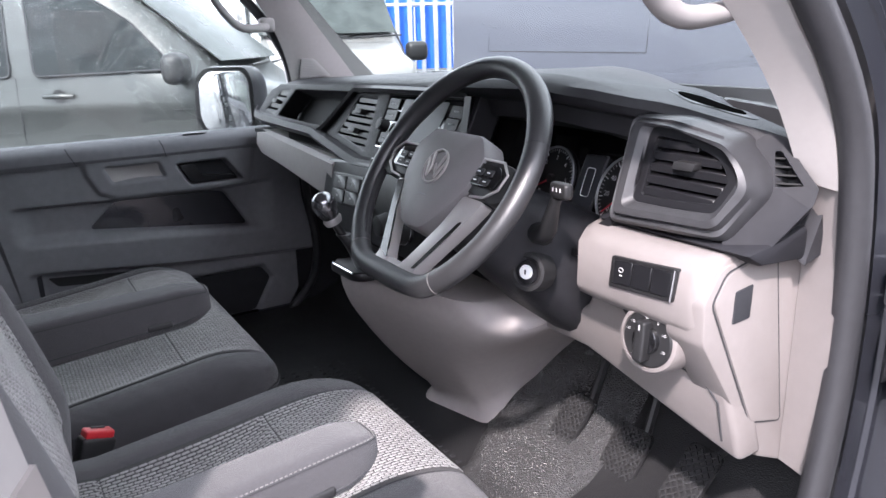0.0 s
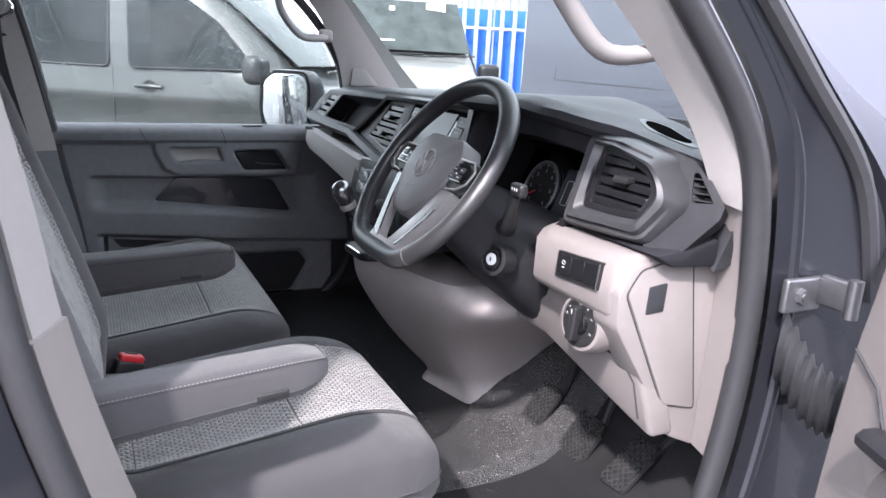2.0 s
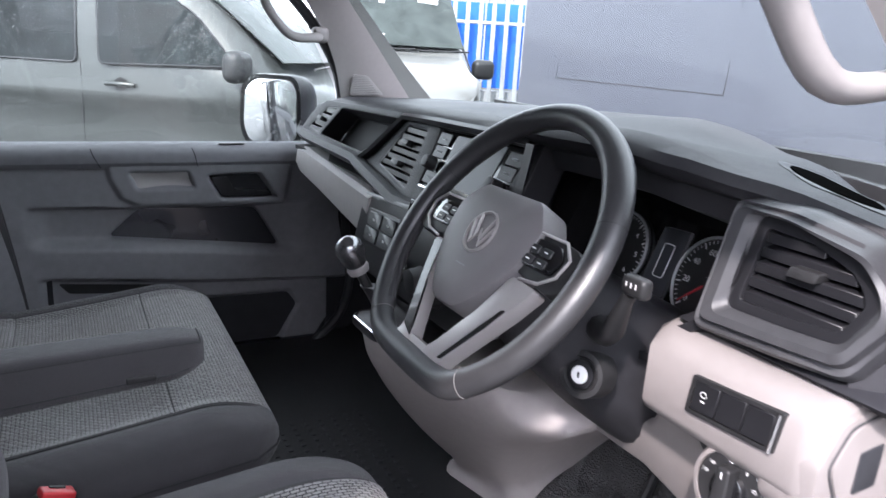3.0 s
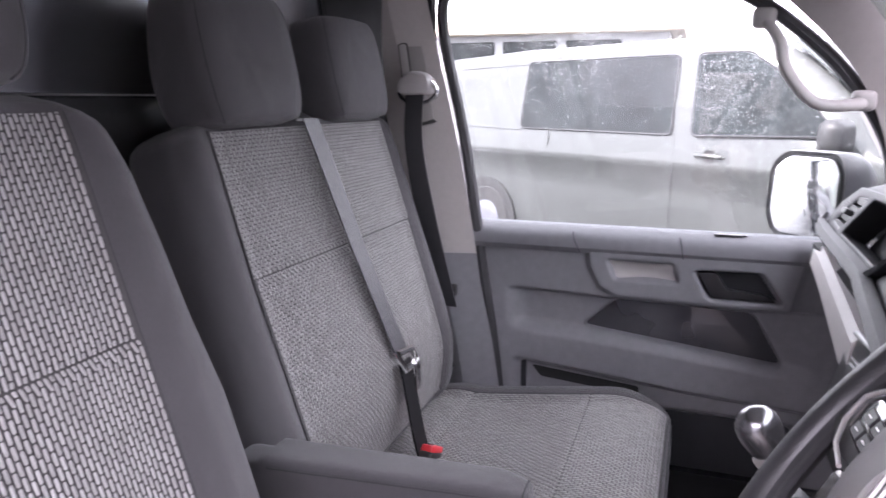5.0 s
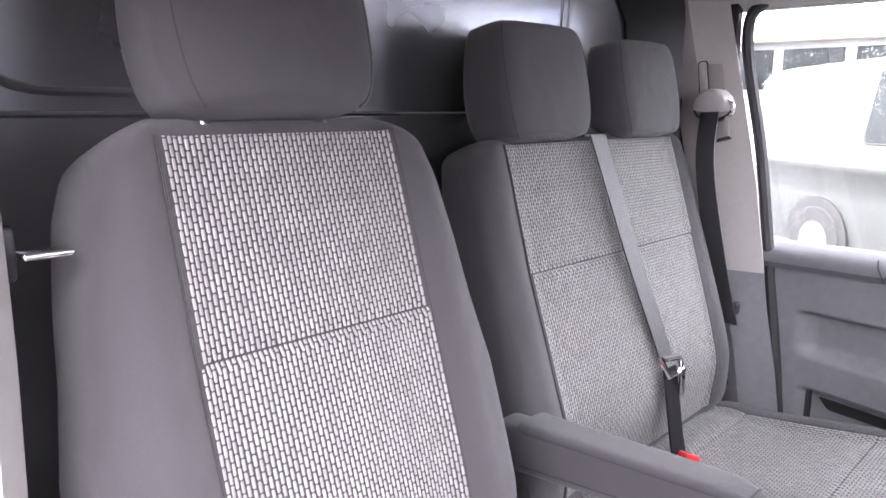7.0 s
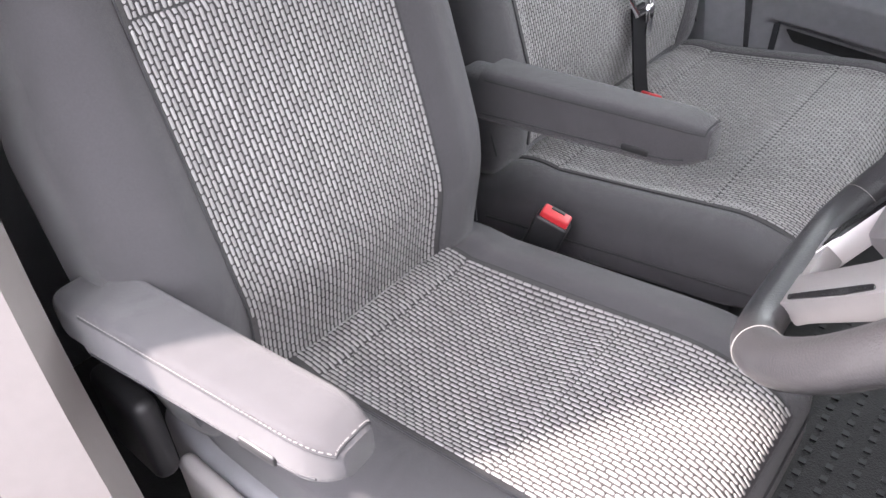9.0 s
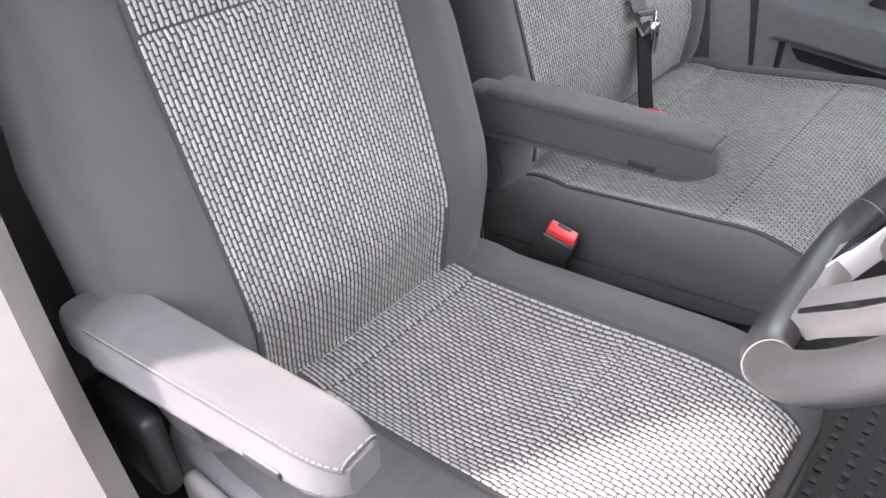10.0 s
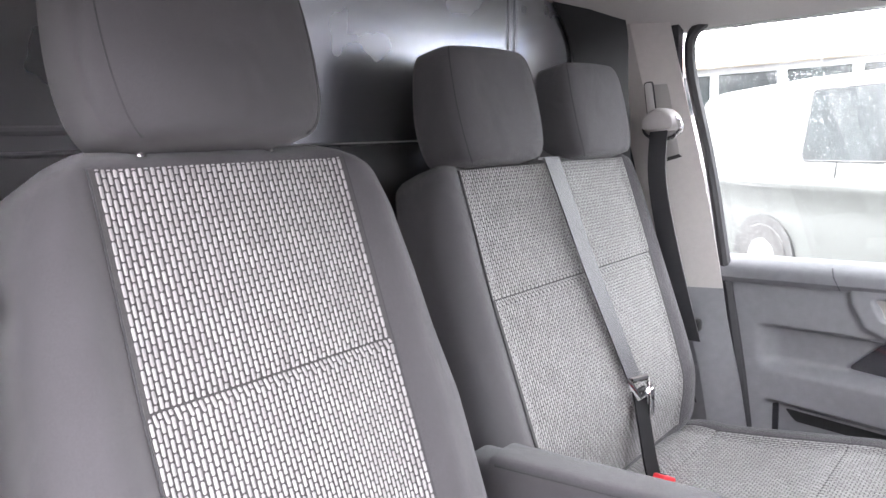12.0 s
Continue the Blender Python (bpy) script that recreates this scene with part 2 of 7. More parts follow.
def box(bm, c, s, r=0.0, seg=3, m=None, warp=None):
    """A box of size s at c with edges rounded by r."""
    h = [max(v / 2, 1e-4) for v in s]
    r = min(r, *h)
    cs = []
    for a in range(3):
        if r <= 0:
            cs.append([-h[a], h[a]])
        else:
            t = [h[a] - r + r * math.sin(math.pi / 2 * k / seg) for k in range(seg + 1)]
            mid = [] if h[a] - r < 1e-4 else [0.0]
            cs.append(sorted({round(-x, 6) for x in t} | {round(x, 6) for x in t} | set(mid)))
    made = {}

    def vert(p):
        k = tuple(round(x, 5) for x in p)
        if k not in made:
            q = Vector([max(-(h[a] - r), min(h[a] - r, p[a])) for a in range(3)])
            d = Vector(p) - q
            w = q + d.normalized() * r if r > 0 and d.length > 1e-7 else Vector(p)
            if warp:
                w = Vector(warp(w))
            w = w + Vector(c)
            made[k] = bm.verts.new(m @ w if m is not None else w)
        return made[k]

    for a in range(3):
        b, e = (a + 1) % 3, (a + 2) % 3
        for side in (-h[a], h[a]):
            for i in range(len(cs[b]) - 1):
                for j in range(len(cs[e]) - 1):
                    quad = []
                    for x, y in ((cs[b][i], cs[e][j]), (cs[b][i + 1], cs[e][j]), (cs[b][i + 1], cs[e][j + 1]), (cs[b][i], cs[e][j + 1])):
                        p = [0, 0, 0]
                        p[a], p[b], p[e] = side, x, y
                        v = vert(p)
                        if v not in quad:
                            quad.append(v)
                    if len(quad) > 2:
                        try:
                            bm.faces.new(quad)
                        except ValueError:
                            pass


def cyl(bm, p, q, r0, r1=None, n=20, caps=True):
    tube(bm, [p, q], [r0, r0 if r1 is None else r1], n, caps=caps)


def lathe(bm, prof, m, n=24):
    """Turns a profile of (radius, height) about z, then moves it by m."""
    loft(bm, [[m @ Vector((max(r, 1e-4) * math.cos(k * 2 * math.pi / n), max(r, 1e-4) * math.sin(k * 2 * math.pi / n), z)) for k in range(n)] for r, z in prof])


def plate(bm, outer, holes, at, thick, bevel=0.0, seg=2):
    """A flat plate with openings: at(u, v, d) places a point, d runs into the plate."""
    loops = [outer, *holes]
    edges, front = [], []
    for lp in loops:
        vs = [bm.verts.new(at(u, v, 0)) for u, v in lp]
        front.append(vs)
        edges += [bm.edges.new((a, b)) for a, b in zip(vs, vs[1:] + vs[:1])]
    got = bmesh.ops.triangle_fill(bm, use_beauty=True, use_dissolve=False, edges=edges)
    faces = [f for f in got["geom"] if isinstance(f, bmesh.types.BMFace)]
    backs = [[bm.verts.new(at(u, v, thick)) for u, v in lp] for lp in loops]
    link = {}
    for fl, bl in zip(front, backs):
        for a, b in zip(fl, bl):
            link[a] = b
        k = len(fl)
        for i in range(k):
            bm.faces.new((fl[i], fl[(i + 1) % k], bl[(i + 1) % k], bl[i]))
    for f in faces:
        bm.faces.new([link[v] for v in reversed(f.verts)])
    if bevel:
        ed = [e for fl in front for a, b in zip(fl, fl[1:] + fl[:1]) for e in [bm.edges.get((a, b))] if e]
        bmesh.ops.bevel(bm, geom=ed, offset=bevel, segments=seg, affect="EDGES", profile=0.5, clamp_overlap=True)


def soften(bm, w, seg=2, ang=28):
    bmesh.ops.recalc_face_normals(bm, faces=bm.faces)
    es = [e for e in bm.edges if len(e.link_faces) == 2 and e.calc_face_angle(0) > radians(ang)]
    bmesh.ops.bevel(bm, geom=es, offset=w, segments=seg, affect="EDGES", profile=0.5, clamp_overlap=True)


def prism(bm, poly, at, d0, d1, bevel=0.0, seg=2):
    a = [bm.verts.new(at(u, v, d0)) for u, v in poly]
    b = [bm.verts.new(at(u, v, d1)) for u, v in poly]
    k = len(poly)
    bm.faces.new(a)
    bm.faces.new(b[::-1])
    for i in range(k):
        bm.faces.new((a[i], a[(i + 1) % k], b[(i + 1) % k], b[i]))
    if bevel:
        soften(bm, bevel, seg)


def rounded(poly, r, seg=4):
    """A polygon with its corners rounded."""
    out, k = [], len(poly)
    for i in range(k):
        p, a, b = Vector(poly[i]), Vector(poly[i - 1]), Vector(poly[(i + 1) % k])
        da, db = (a - p), (b - p)
        t = min(r, da.length * 0.45, db.length * 0.45)
        s, e = p + da.normalized() * t, p + db.normalized() * t
        for j in range(seg + 1):
            f = j / seg
            q = (1 - f) ** 2 * s + 2 * f * (1 - f) * p + f * f * e
            out.append((q.x, q.y))
    return out


def sheet(bm, fn, us, vs, thick=None):
    """A surface fn(u, v); with thick, closed with a second skin at fn(u, v) + thick."""
    top = [[bm.verts.new(fn(u, v)) for v in vs] for u in us]
    nu, nv = len(us), len(vs)
    for i in range(nu - 1):
        for j in range(nv - 1):
            bm.faces.new((top[i][j], top[i + 1][j], top[i + 1][j + 1], top[i][j + 1]))
    if thick is not None:
        t = Vector(thick)
        bot = [[bm.verts.new(Vector(fn(u, v)) + t) for v in vs] for u in us]
        for i in range(nu - 1):
            for j in range(nv - 1):
                bm.faces.new((bot[i][j], bot[i][j + 1], bot[i + 1][j + 1], bot[i + 1][j]))
        rim = [(i, 0) for i in range(nu)] + [(nu - 1, j) for j in range(1, nv)] + [(i, nv - 1) for i in range(nu - 2, -1, -1)] + [(0, j) for j in range(nv - 2, 0, -1)]
        for (a, b), (c, d) in zip(rim, rim[1:] + rim[:1]):
            bm.faces.new((top[a][b], top[c][d], bot[c][d], bot[a][b]))


def lin(a, b, n):
    return [a + (b - a) * i / (n - 1) for i in range(n)]


def interp(x, table):
    return float(np.interp(x, [t[0] for t in table], [t[1] for t in table]))


def sstep(a, b, x):
    t = max(0.0, min(1.0, (x - a) / (b - a)))
    return t * t * (3 - 2 * t)

# ---------------------------------------------------------------- cab shell
# floor with a sloping toe board, ribbed dots on the flat part
bm = B()
prof = [(0.70, 0.70), (1.98, 0.70), (2.10, 0.715), (2.22, 0.77), (2.36, 0.92), (2.46, 1.10), (2.52, 1.30)]
sheet(bm, lambda u, v: (u, interp(v, [(i, p[0]) for i, p in enumerate(prof)]), interp(v, [(i, p[1]) for i, p in enumerate(prof)])), lin(-0.84, 0.83, 24), lin(0, 6, 37), thick=(0, 0.0, -0.05))
floor = solo("floor", bm, FLOOR_RUBBER, "black rubber floor covering of the cab", "floor", "structure")
FLOOR_Z = list(prof)
bm = B()
sheet(bm, lambda f, g: (lambda x, y: (x, y, interp(y, FLOOR_Z) + 0.002 + 0.016 * sstep(0.0, 0.10, f) * (1 - sstep(0.86, 1.0, f))))(interp(g, [(0, 0.30), (0.35, 0.235), (0.62, 0.12), (1, 0.02)]) * (1 - f) + interp(g, [(0, 0.43), (0.5, 0.44), (1, 0.40)]) * f, 1.77 + 0.55 * g), lin(0, 1, 26), lin(0, 1, 26), thick=(0, 0, -0.012))
part("raised_mat", bm, MAT_RUBBER, floor, "pebbled black rubber over the raised tunnel")
bm = B()
box(bm, (0, 0, 0), (0.013, 0.0022, 0.0014), 0.0)
finish(bm)
me_dash = bpy.data.meshes.new("grip_mark")
bm.to_mesh(me_dash)
bm.free()
me_dash.materials.append(TREAD)
for i in range(9):
    for j in range(8):
        ob = new("grip_mark", me_dash)
        ob.location, ob.parent = (0.46 + 0.040 * i + (0.020 if j % 2 else 0), 1.68 + 0.046 * j, 0.7008), floor
        ob.rotation_euler = (0, 0, radians(48 if (i + j) % 2 else 40))
me_dot = None
for i in range(30):
    for j in range(9):
        x, y = -0.36 + 0.024 * i + (0.012 if j % 2 else 0), 1.70 + 0.032 * j
        if x > 0.33 or (x > 0.02 and y > 2.0):
            continue
        if me_dot is None:
            bm = B()
            box(bm, (0, 0, 0), (0.009, 0.009, 0.003), 0.0)
            finish(bm)
            me_dot = bpy.data.meshes.new("stud")
            bm.to_mesh(me_dot)
            bm.free()
            me_dot.materials.append(RUBBER)
        ob = new("stud", me_dot)
        ob.location, ob.parent = (x, y, 0.7012), floor

# bulkhead behind the seats, with pressed ribs
bm = B()
sheet(bm, lambda u, v: (u, 0.865 + 0.075 * (v - 1.56), v), lin(-0.90, 0.90, 3), lin(0.65, 1.89, 3), thick=(0, -0.03, 0))
bulk = solo("wall_bulkhead", bm, BULK, "dark grey painted steel bulkhead behind the seats, softly shining", "bulkhead", "structure")
bm = B()
tube(bm, [(-0.84, 0.866, 1.562), (0.80, 0.866, 1.562)], 0.008, 8, flat=0.5)
part("rib", bm, BULK, bulk)
for x in (-0.425, -0.448):
    bm = B()
    tube(bm, [(x, 0.867, 1.58), (x, 0.889, 1.87)], 0.005, 8)
    part("rib", bm, BULK, bulk)
bm = B()
path = rounded([(0.70, 1.90), (0.70, 1.59), (0.20, 1.59), (0.20, 1.90)], 0.10, 8)
tube(bm, [(x, 0.866 + 0.075 * (z - 1.56), z) for x, z in path], 0.006, 8)
part("pressed_frame", bm, BULK, bulk)

# headliner
bm = B()
sheet(bm, lambda u, v: (u, v, 1.885 - 0.09 * (abs(u) / 0.84) ** 4 - 0.06 * sstep(1.75, 2.0, v)), lin(-0.84, 0.84, 20), lin(0.70, 1.98, 12), thick=(0, 0, 0.03))
solo("ceiling", bm, HEADLINER, "pale felt headliner of the cab", "headliner", "structure")
bm = B()
sheet(bm, lambda u, v: (u, v, 1.93 - 0.13 * (abs(u) / 0.9) ** 5 - 0.05 * sstep(1.75, 2.05, v)), lin(-0.90, 0.90, 20), lin(-1.2, 2.02, 14), thick=(0, 0, 0.02))
solo("roof", bm, PAINT, "dark grey metallic van roof", "roof", "structure")


# windscreen: base line along the cowl, top line under the roof
def screen(u, v):
    x = u
    base = Vector((x * 0.88, 2.52 - 0.28 * (abs(x) / 0.84) ** 2, 1.39))
    top = Vector((x * 0.80, 2.00 - 0.14 * (abs(x) / 0.84) ** 2, 1.86))
    return base.lerp(top, v)


bm = B()
sheet(bm, screen, lin(-0.84, 0.84, 17), lin(0, 1, 9), thick=(0, 0.005, 0.004))
ws = solo("window_windscreen", bm, GLASS, "curved clear windscreen with a few rain drops", "windscreen", "structure")
ws.visible_shadow = False


# ---- pillars
def strip(bm, left, right, depth):
    """A band between two rows of points, closed to a depth vector."""
    d = Vector(depth)
    n = len(left)
    sheet(bm, lambda u, v: Vector(left[u]).lerp(Vector(right[u]), v), range(n), [0, 0.33, 0.67, 1], thick=d)


def smooth_line(pts, n):
    """A smooth line of n points through a few."""
    pts = [Vector(p) for p in pts]
    out = []
    for i in range(n):
        t = i / (n - 1) * (len(pts) - 1)
        k = min(int(t), len(pts) - 2)
        f = t - k
        p0, p1, p2, p3 = pts[max(k - 1, 0)], pts[k], pts[k + 1], pts[min(k + 2, len(pts) - 1)]
        out.append(0.5 * ((2 * p1) + (p2 - p0) * f + (2 * p0 - 5 * p1 + 4 * p2 - p3) * f * f + (3 * p1 - p0 - 3 * p2 + p3) * f ** 3))
    return out


# left A-pillar trim
bm = B()
strip(bm, smooth_line([(-0.80, 2.06, 1.36), (-0.80, 2.03, 1.50), (-0.79, 1.95, 1.64), (-0.77, 1.78, 1.80)], 18),
      smooth_line([(-0.79, 2.36, 1.36), (-0.775, 2.22, 1.50), (-0.75, 2.07, 1.66), (-0.71, 1.90, 1.83)], 18), (-0.05, 0.02, 0))
apl = solo("trim_pillar_front", bm, PILLAR, "pale grey trim on the passenger side windscreen pillar", "pillar trim", "structure")
bm = B()
poly = rounded([(2.075, 1.405), (2.085, 1.462), (2.125, 1.458), (2.172, 1.408)], 0.008)
prism(bm, poly, lambda u, v, d: Vector((-0.794 + d + 0.06 * (u - 2.07), u, v)), 0.0, 0.006)
spk = part("speaker_grille", bm, LIGHTP_G, apl, "finely ribbed tweeter grille")
for i in range(11):
    bm = B()
    z = 1.411 + i * 0.0047
    y1 = interp(z, [(1.408, 2.165), (1.458, 2.122)])
    tube(bm, [(-0.7865, 2.082, z), (-0.787 + 0.06 * (y1 - 2.07), y1 - 0.004, z)], 0.0014, 5)
    part("rib", bm, LIGHTP_G, spk)


def grab_handle(name, pts, m, label, r=0.0135):
    t = thing(name, label, "grab handle", pts[0])
    bm = B()
    tube(bm, smooth_line(pts, 26), r, 12, flat=0.8)
    part("grip", bm, m, t)
    for p, q in ((pts[0], pts[1]), (pts[-1], pts[-2])):
        bm = B()
        box(bm, p, (0.03, 0.045, 0.04), 0.012)
        part("foot", bm, m, t)
    return t


grab_handle("grab_handle", [(-0.785, 1.80, 1.715), (-0.765, 1.83, 1.67), (-0.755, 1.845, 1.615), (-0.755, 1.90, 1.553), (-0.765, 1.965, 1.548), (-0.79, 1.99, 1.556)], PILLAR, "pale grey plastic grab handle on the passenger side pillar")
grab_handle("grab_handle", [(0.775, 1.72, 1.70), (0.755, 1.76, 1.66), (0.745, 1.825, 1.600), (0.745, 1.895, 1.535), (0.755, 1.965, 1.535), (0.785, 2.00, 1.552)], PILLAR, "pale grey plastic grab handle on the driver side pillar", 0.015)

# right A-pillar trim, rubber seal and painted body pillar
inner = smooth_line([(0.785, 2.09, 1.34), (0.775, 2.03, 1.45), (0.765, 1.92, 1.57), (0.755, 1.72, 1.74), (0.75, 1.55, 1.82)], 22)
outer = smooth_line([(0.825, 2.105, 1.33), (0.822, 2.065, 1.44), (0.815, 1.945, 1.58), (0.805, 1.76, 1.76), (0.80, 1.58, 1.85)], 22)
bm = B()
strip(bm, [p + Vector((-0.06, 0.16, 0.0)) for p in inner], inner, (0.0, 0.03, -0.01))
strip(bm, inner, outer, (0.0, 0.03, 0.0))
solo("trim_pillar_driver", bm, PILLAR, "pale grey trim on the driver side windscreen pillar", "pillar trim", "structure")
seal = smooth_line([(0.835, 2.03, 0.66), (0.838, 2.10, 0.86), (0.838, 2.135, 1.10), (0.838, 2.12, 1.32), (0.836, 2.075, 1.45), (0.828, 1.96, 1.59), (0.815, 1.78, 1.77), (0.81, 1.58, 1.865), (0.81, 1.35, 1.87), (0.815, 1.24, 1.84)], 60)
bm = B()
tube(bm, seal, 0.019, 10)
solo("trim_door_seal", bm, RUBBER, "black rubber seal round the driver door opening", "door seal", "structure")

# painted jamb between seal and hinges
jl = smooth_line([(0.85, 2.05, 0.60), (0.85, 2.13, 0.86), (0.85, 2.16, 1.10), (0.85, 2.145, 1.32), (0.848, 2.10, 1.46), (0.838, 1.98, 1.61), (0.825, 1.80, 1.79), (0.82, 1.58, 1.89)], 40)
jr = smooth_line([(0.90, 2.30, 0.60), (0.90, 2.34, 0.86), (0.895, 2.36, 1.10), (0.89, 2.32, 1.32), (0.88, 2.19, 1.47), (0.865, 2.04, 1.63), (0.85, 1.85, 1.81), (0.84, 1.62, 1.91)], 40)
bm = B()
strip(bm, jl, jr, (-0.03, 0.02, 0))
jamb = solo("wall_jamb_front", bm, PAINT, "dark grey painted door jamb below the windscreen pillar", "door jamb", "structure")
bm = B()
tube(bm, [p + Vector((0.006, 0.035, 0)) for p in jl[:34]], 0.009, 8)
part("pressed_edge", bm, PAINT, jamb)
bm = B()
tube(bm, smooth_line([(0.885, 2.33, 1.20), (0.885, 2.26, 1.38), (0.872, 2.13, 1.52), (0.855, 1.98, 1.67), (0.84, 1.78, 1.84)], 24), 0.014, 8)
part("outer_seal", bm, RUBBER, jamb)
# wing and outer pillar skin
bm = B()
strip(bm, smooth_line([(0.91, 2.34, 0.70), (0.915, 2.36, 1.10), (0.90, 2.33, 1.33), (0.875, 2.16, 1.52), (0.85, 1.93, 1.74), (0.84, 1.70, 1.90)], 30),
      smooth_line([(0.90, 2.75, 0.70), (0.90, 2.75, 1.05), (0.82, 2.60, 1.34), (0.78, 2.30, 1.53), (0.74, 2.03, 1.75), (0.70, 1.85, 1.92)], 30), (-0.02, -0.01, 0))
solo("wall_wing", bm, PAINT, "dark grey metallic front wing and pillar with rain drops", "wing", "structure")

# hinge and check strap, rubber loom bellows
hinge = thing("door_hinge", "zinc steel door hinge bolted to the jamb", "hinge", (0.87, 2.20, 1.21))
bm = B()
box(bm, (0.872, 2.195, 1.215), (0.012, 0.075, 0.05), 0.004)
part("leaf", bm, STEEL, hinge)
bm = B()
box(bm, (0.905, 2.23, 1.222), (0.06, 0.016, 0.045), 0.005)
part("arm", bm, STEEL, hinge)
bm = B()
cyl(bm, (0.93, 2.225, 1.195), (0.93, 2.225, 1.25), 0.010, n=14)
part("pin", bm, STEEL, hinge)
bm = B()
cyl(bm, (0.876, 2.185, 1.215), (0.887, 2.185, 1.215), 0.012, n=6)
cyl(bm, (0.887, 2.185, 1.215), (0.889, 2.185, 1.215), 0.007, n=12)
part("bolt", bm, STEEL, hinge, "domed steel bolt head")
bm = B()
rings = []
for i in range(33):
    f = i / 32
    c = Vector((0.865, 2.185, 1.135)).lerp(Vector((0.95, 2.25, 1.06)), f) + Vector((0, 0, -0.03 * math.sin(math.pi * f)))
    r = (0.048 - 0.006 * f) * (1.0 + 0.13 * math.cos(i * math.pi / 2.0))
    rings.append([c + Vector((-0.4 * r * math.cos(a), r * 0.75 * math.cos(a), r * math.sin(a))) for a in (k * 2 * math.pi / 16 for k in range(16))])
loft(bm, rings)
solo("cable_bellows", bm, RUBBER, "ribbed black rubber cable bellows between jamb and door", "bellows")

# ---- right B-pillar: painted post, seal, pale trim
bfront = smooth_line([(0.802, 1.385, 0.72), (0.802, 1.34, 0.95), (0.799, 1.297, 1.10), (0.792, 1.263, 1.24), (0.782, 1.238, 1.40), (0.774, 1.198, 1.60), (0.77, 1.145, 1.84)], 30)
bm = B()
strip(bm, bfront[:16], [p + Vector((0.065, -0.026, 0)) for p in bfront[:16]], (-0.03, -0.04, 0))
solo("trim_pillar_lower", bm, LIGHTP, "pale plastic lower trim of the driver door pillar", "pillar trim", "structure")
bm = B()
strip(bm, [p + Vector((0, -0.004, 0)) for p in bfront[15:]], [p + Vector((0.055, -0.026, 0)) for p in bfront[15:]], (-0.03, -0.05, 0))
solo("trim_pillar_upper", bm, PILLAR, "pale grey upper trim of the driver door pillar", "pillar trim", "structure")
bm = B()
tube(bm, [p + Vector((0.074, -0.042, 0)) for p in bfront], 0.015, 10)
solo("trim_pillar_seal", bm, RUBBER, "black rubber seal along the driver door pillar", "door seal", "structure")
bm = B()
strip(bm, [p + Vector((0.080, -0.058, 0)) for p in bfront], [p + Vector((0.13, -0.12, 0)) for p in bfront], (-0.02, -0.05, 0))
strip(bm, [p + Vector((0.13, -0.12, 0)) for p in bfront], [p + Vector((0.14, -0.30, 0)) for p in bfront], (-0.03, 0, 0))
post = solo("wall_pillar_driver", bm, PAINT, "dark grey metallic body post behind the driver door", "body pillar", "structure")
bm = B()
tube(bm, [p + Vector((0.095, -0.088, 0)) for p in bfront], 0.004, 6)
part("pressed_edge", bm, RUBBER, post)
bm = B()
box(bm, (0.893, 1.22, 1.05), (0.02, 0.03, 0.018), 0.004)
part("striker", bm, STEEL, post)
# dark inside of that pillar and the belt on it
bm = B()
strip(bm, [p + Vector((-0.010, -0.03, 0)) for p in bfront], [Vector((0.785, 0.73, p.z)) for p in bfront], (0.006, 0, 0))
solo("wall_cab_driver", bm, DOORP_DARK, "dark plastic lining between the bulkhead and the driver door pillar", "lining", "structure")
bm = B()
strip(bm, [Vector((-0.80, 1.10, z)) for z in lin(0.62, 1.90, 12)], [Vector((-0.82, 0.72, z)) for z in lin(0.62, 1.90, 12)], (-0.03, 0, 0))
solo("wall_cab_passenger", bm, DOORP_DARK, "dark lining between the bulkhead and the passenger door pillar", "lining", "structure")
bm = B()
strip(bm, [Vector((-0.815, 1.02, z)) for z in lin(0.55, 1.00, 5)], [Vector((-0.845, 1.33, z)) for z in lin(0.55, 1.00, 5)], (-0.03, 0, 0))
solo("wall_sill_passenger", bm, DOORP_DARK, "dark lining below the passenger door pillar", "lining", "structure")
dbelt = thing("seat_belt", "black driver belt with a bright tongue on the pillar", "seat belt", (0.73, 1.17, 1.10))
bm = B()
strip(bm, [Vector((0.752, 1.15, z)) for z in lin(0.80, 1.70, 8)], [Vector((0.752, 1.105, z)) for z in lin(0.80, 1.70, 8)], (-0.003, 0, 0))
part("webbing", bm, BELT, dbelt)
bm = B()
box(bm, (0.716, 1.160, 1.452), (0.042, 0.022, 0.007), 0.004, m=None)
part("tongue", bm, CHROME, dbelt, "bright metal belt tongue")
bm = B()
box(bm, (0.746, 1.140, 1.454), (0.020, 0.04, 0.05), 0.008)
part("tongue_grip", bm, BLACK, dbelt)

# ---- left B-pillar trim, adjuster and belt
bedge = smooth_line([(-0.80, 1.275, 0.86), (-0.80, 1.255, 0.98), (-0.80, 1.225, 1.12), (-0.80, 1.205, 1.245), (-0.80, 1.165, 1.45), (-0.795, 1.12, 1.65), (-0.785, 1.075, 1.86)], 28)
k = 13
bm = B()
strip(bm, bedge[:k], [p + Vector((0.02, -0.085, 0)) for p in bedge[:k]], (-0.03, -0.01, 0))
strip(bm, [p + Vector((0.02, -0.085, 0)) for p in bedge[:k]], [p + Vector((0.0, -0.17, 0)) for p in bedge[:k]], (-0.03, -0.01, 0))
solo("trim_pillar_passenger_lower", bm, DOORP, "mid grey lower trim of the passenger door pillar", "pillar trim", "structure")
bm = B()
strip(bm, bedge[k - 1:], [p + Vector((0.02, -0.09, 0)) for p in bedge[k - 1:]], (-0.03, -0.01, 0))
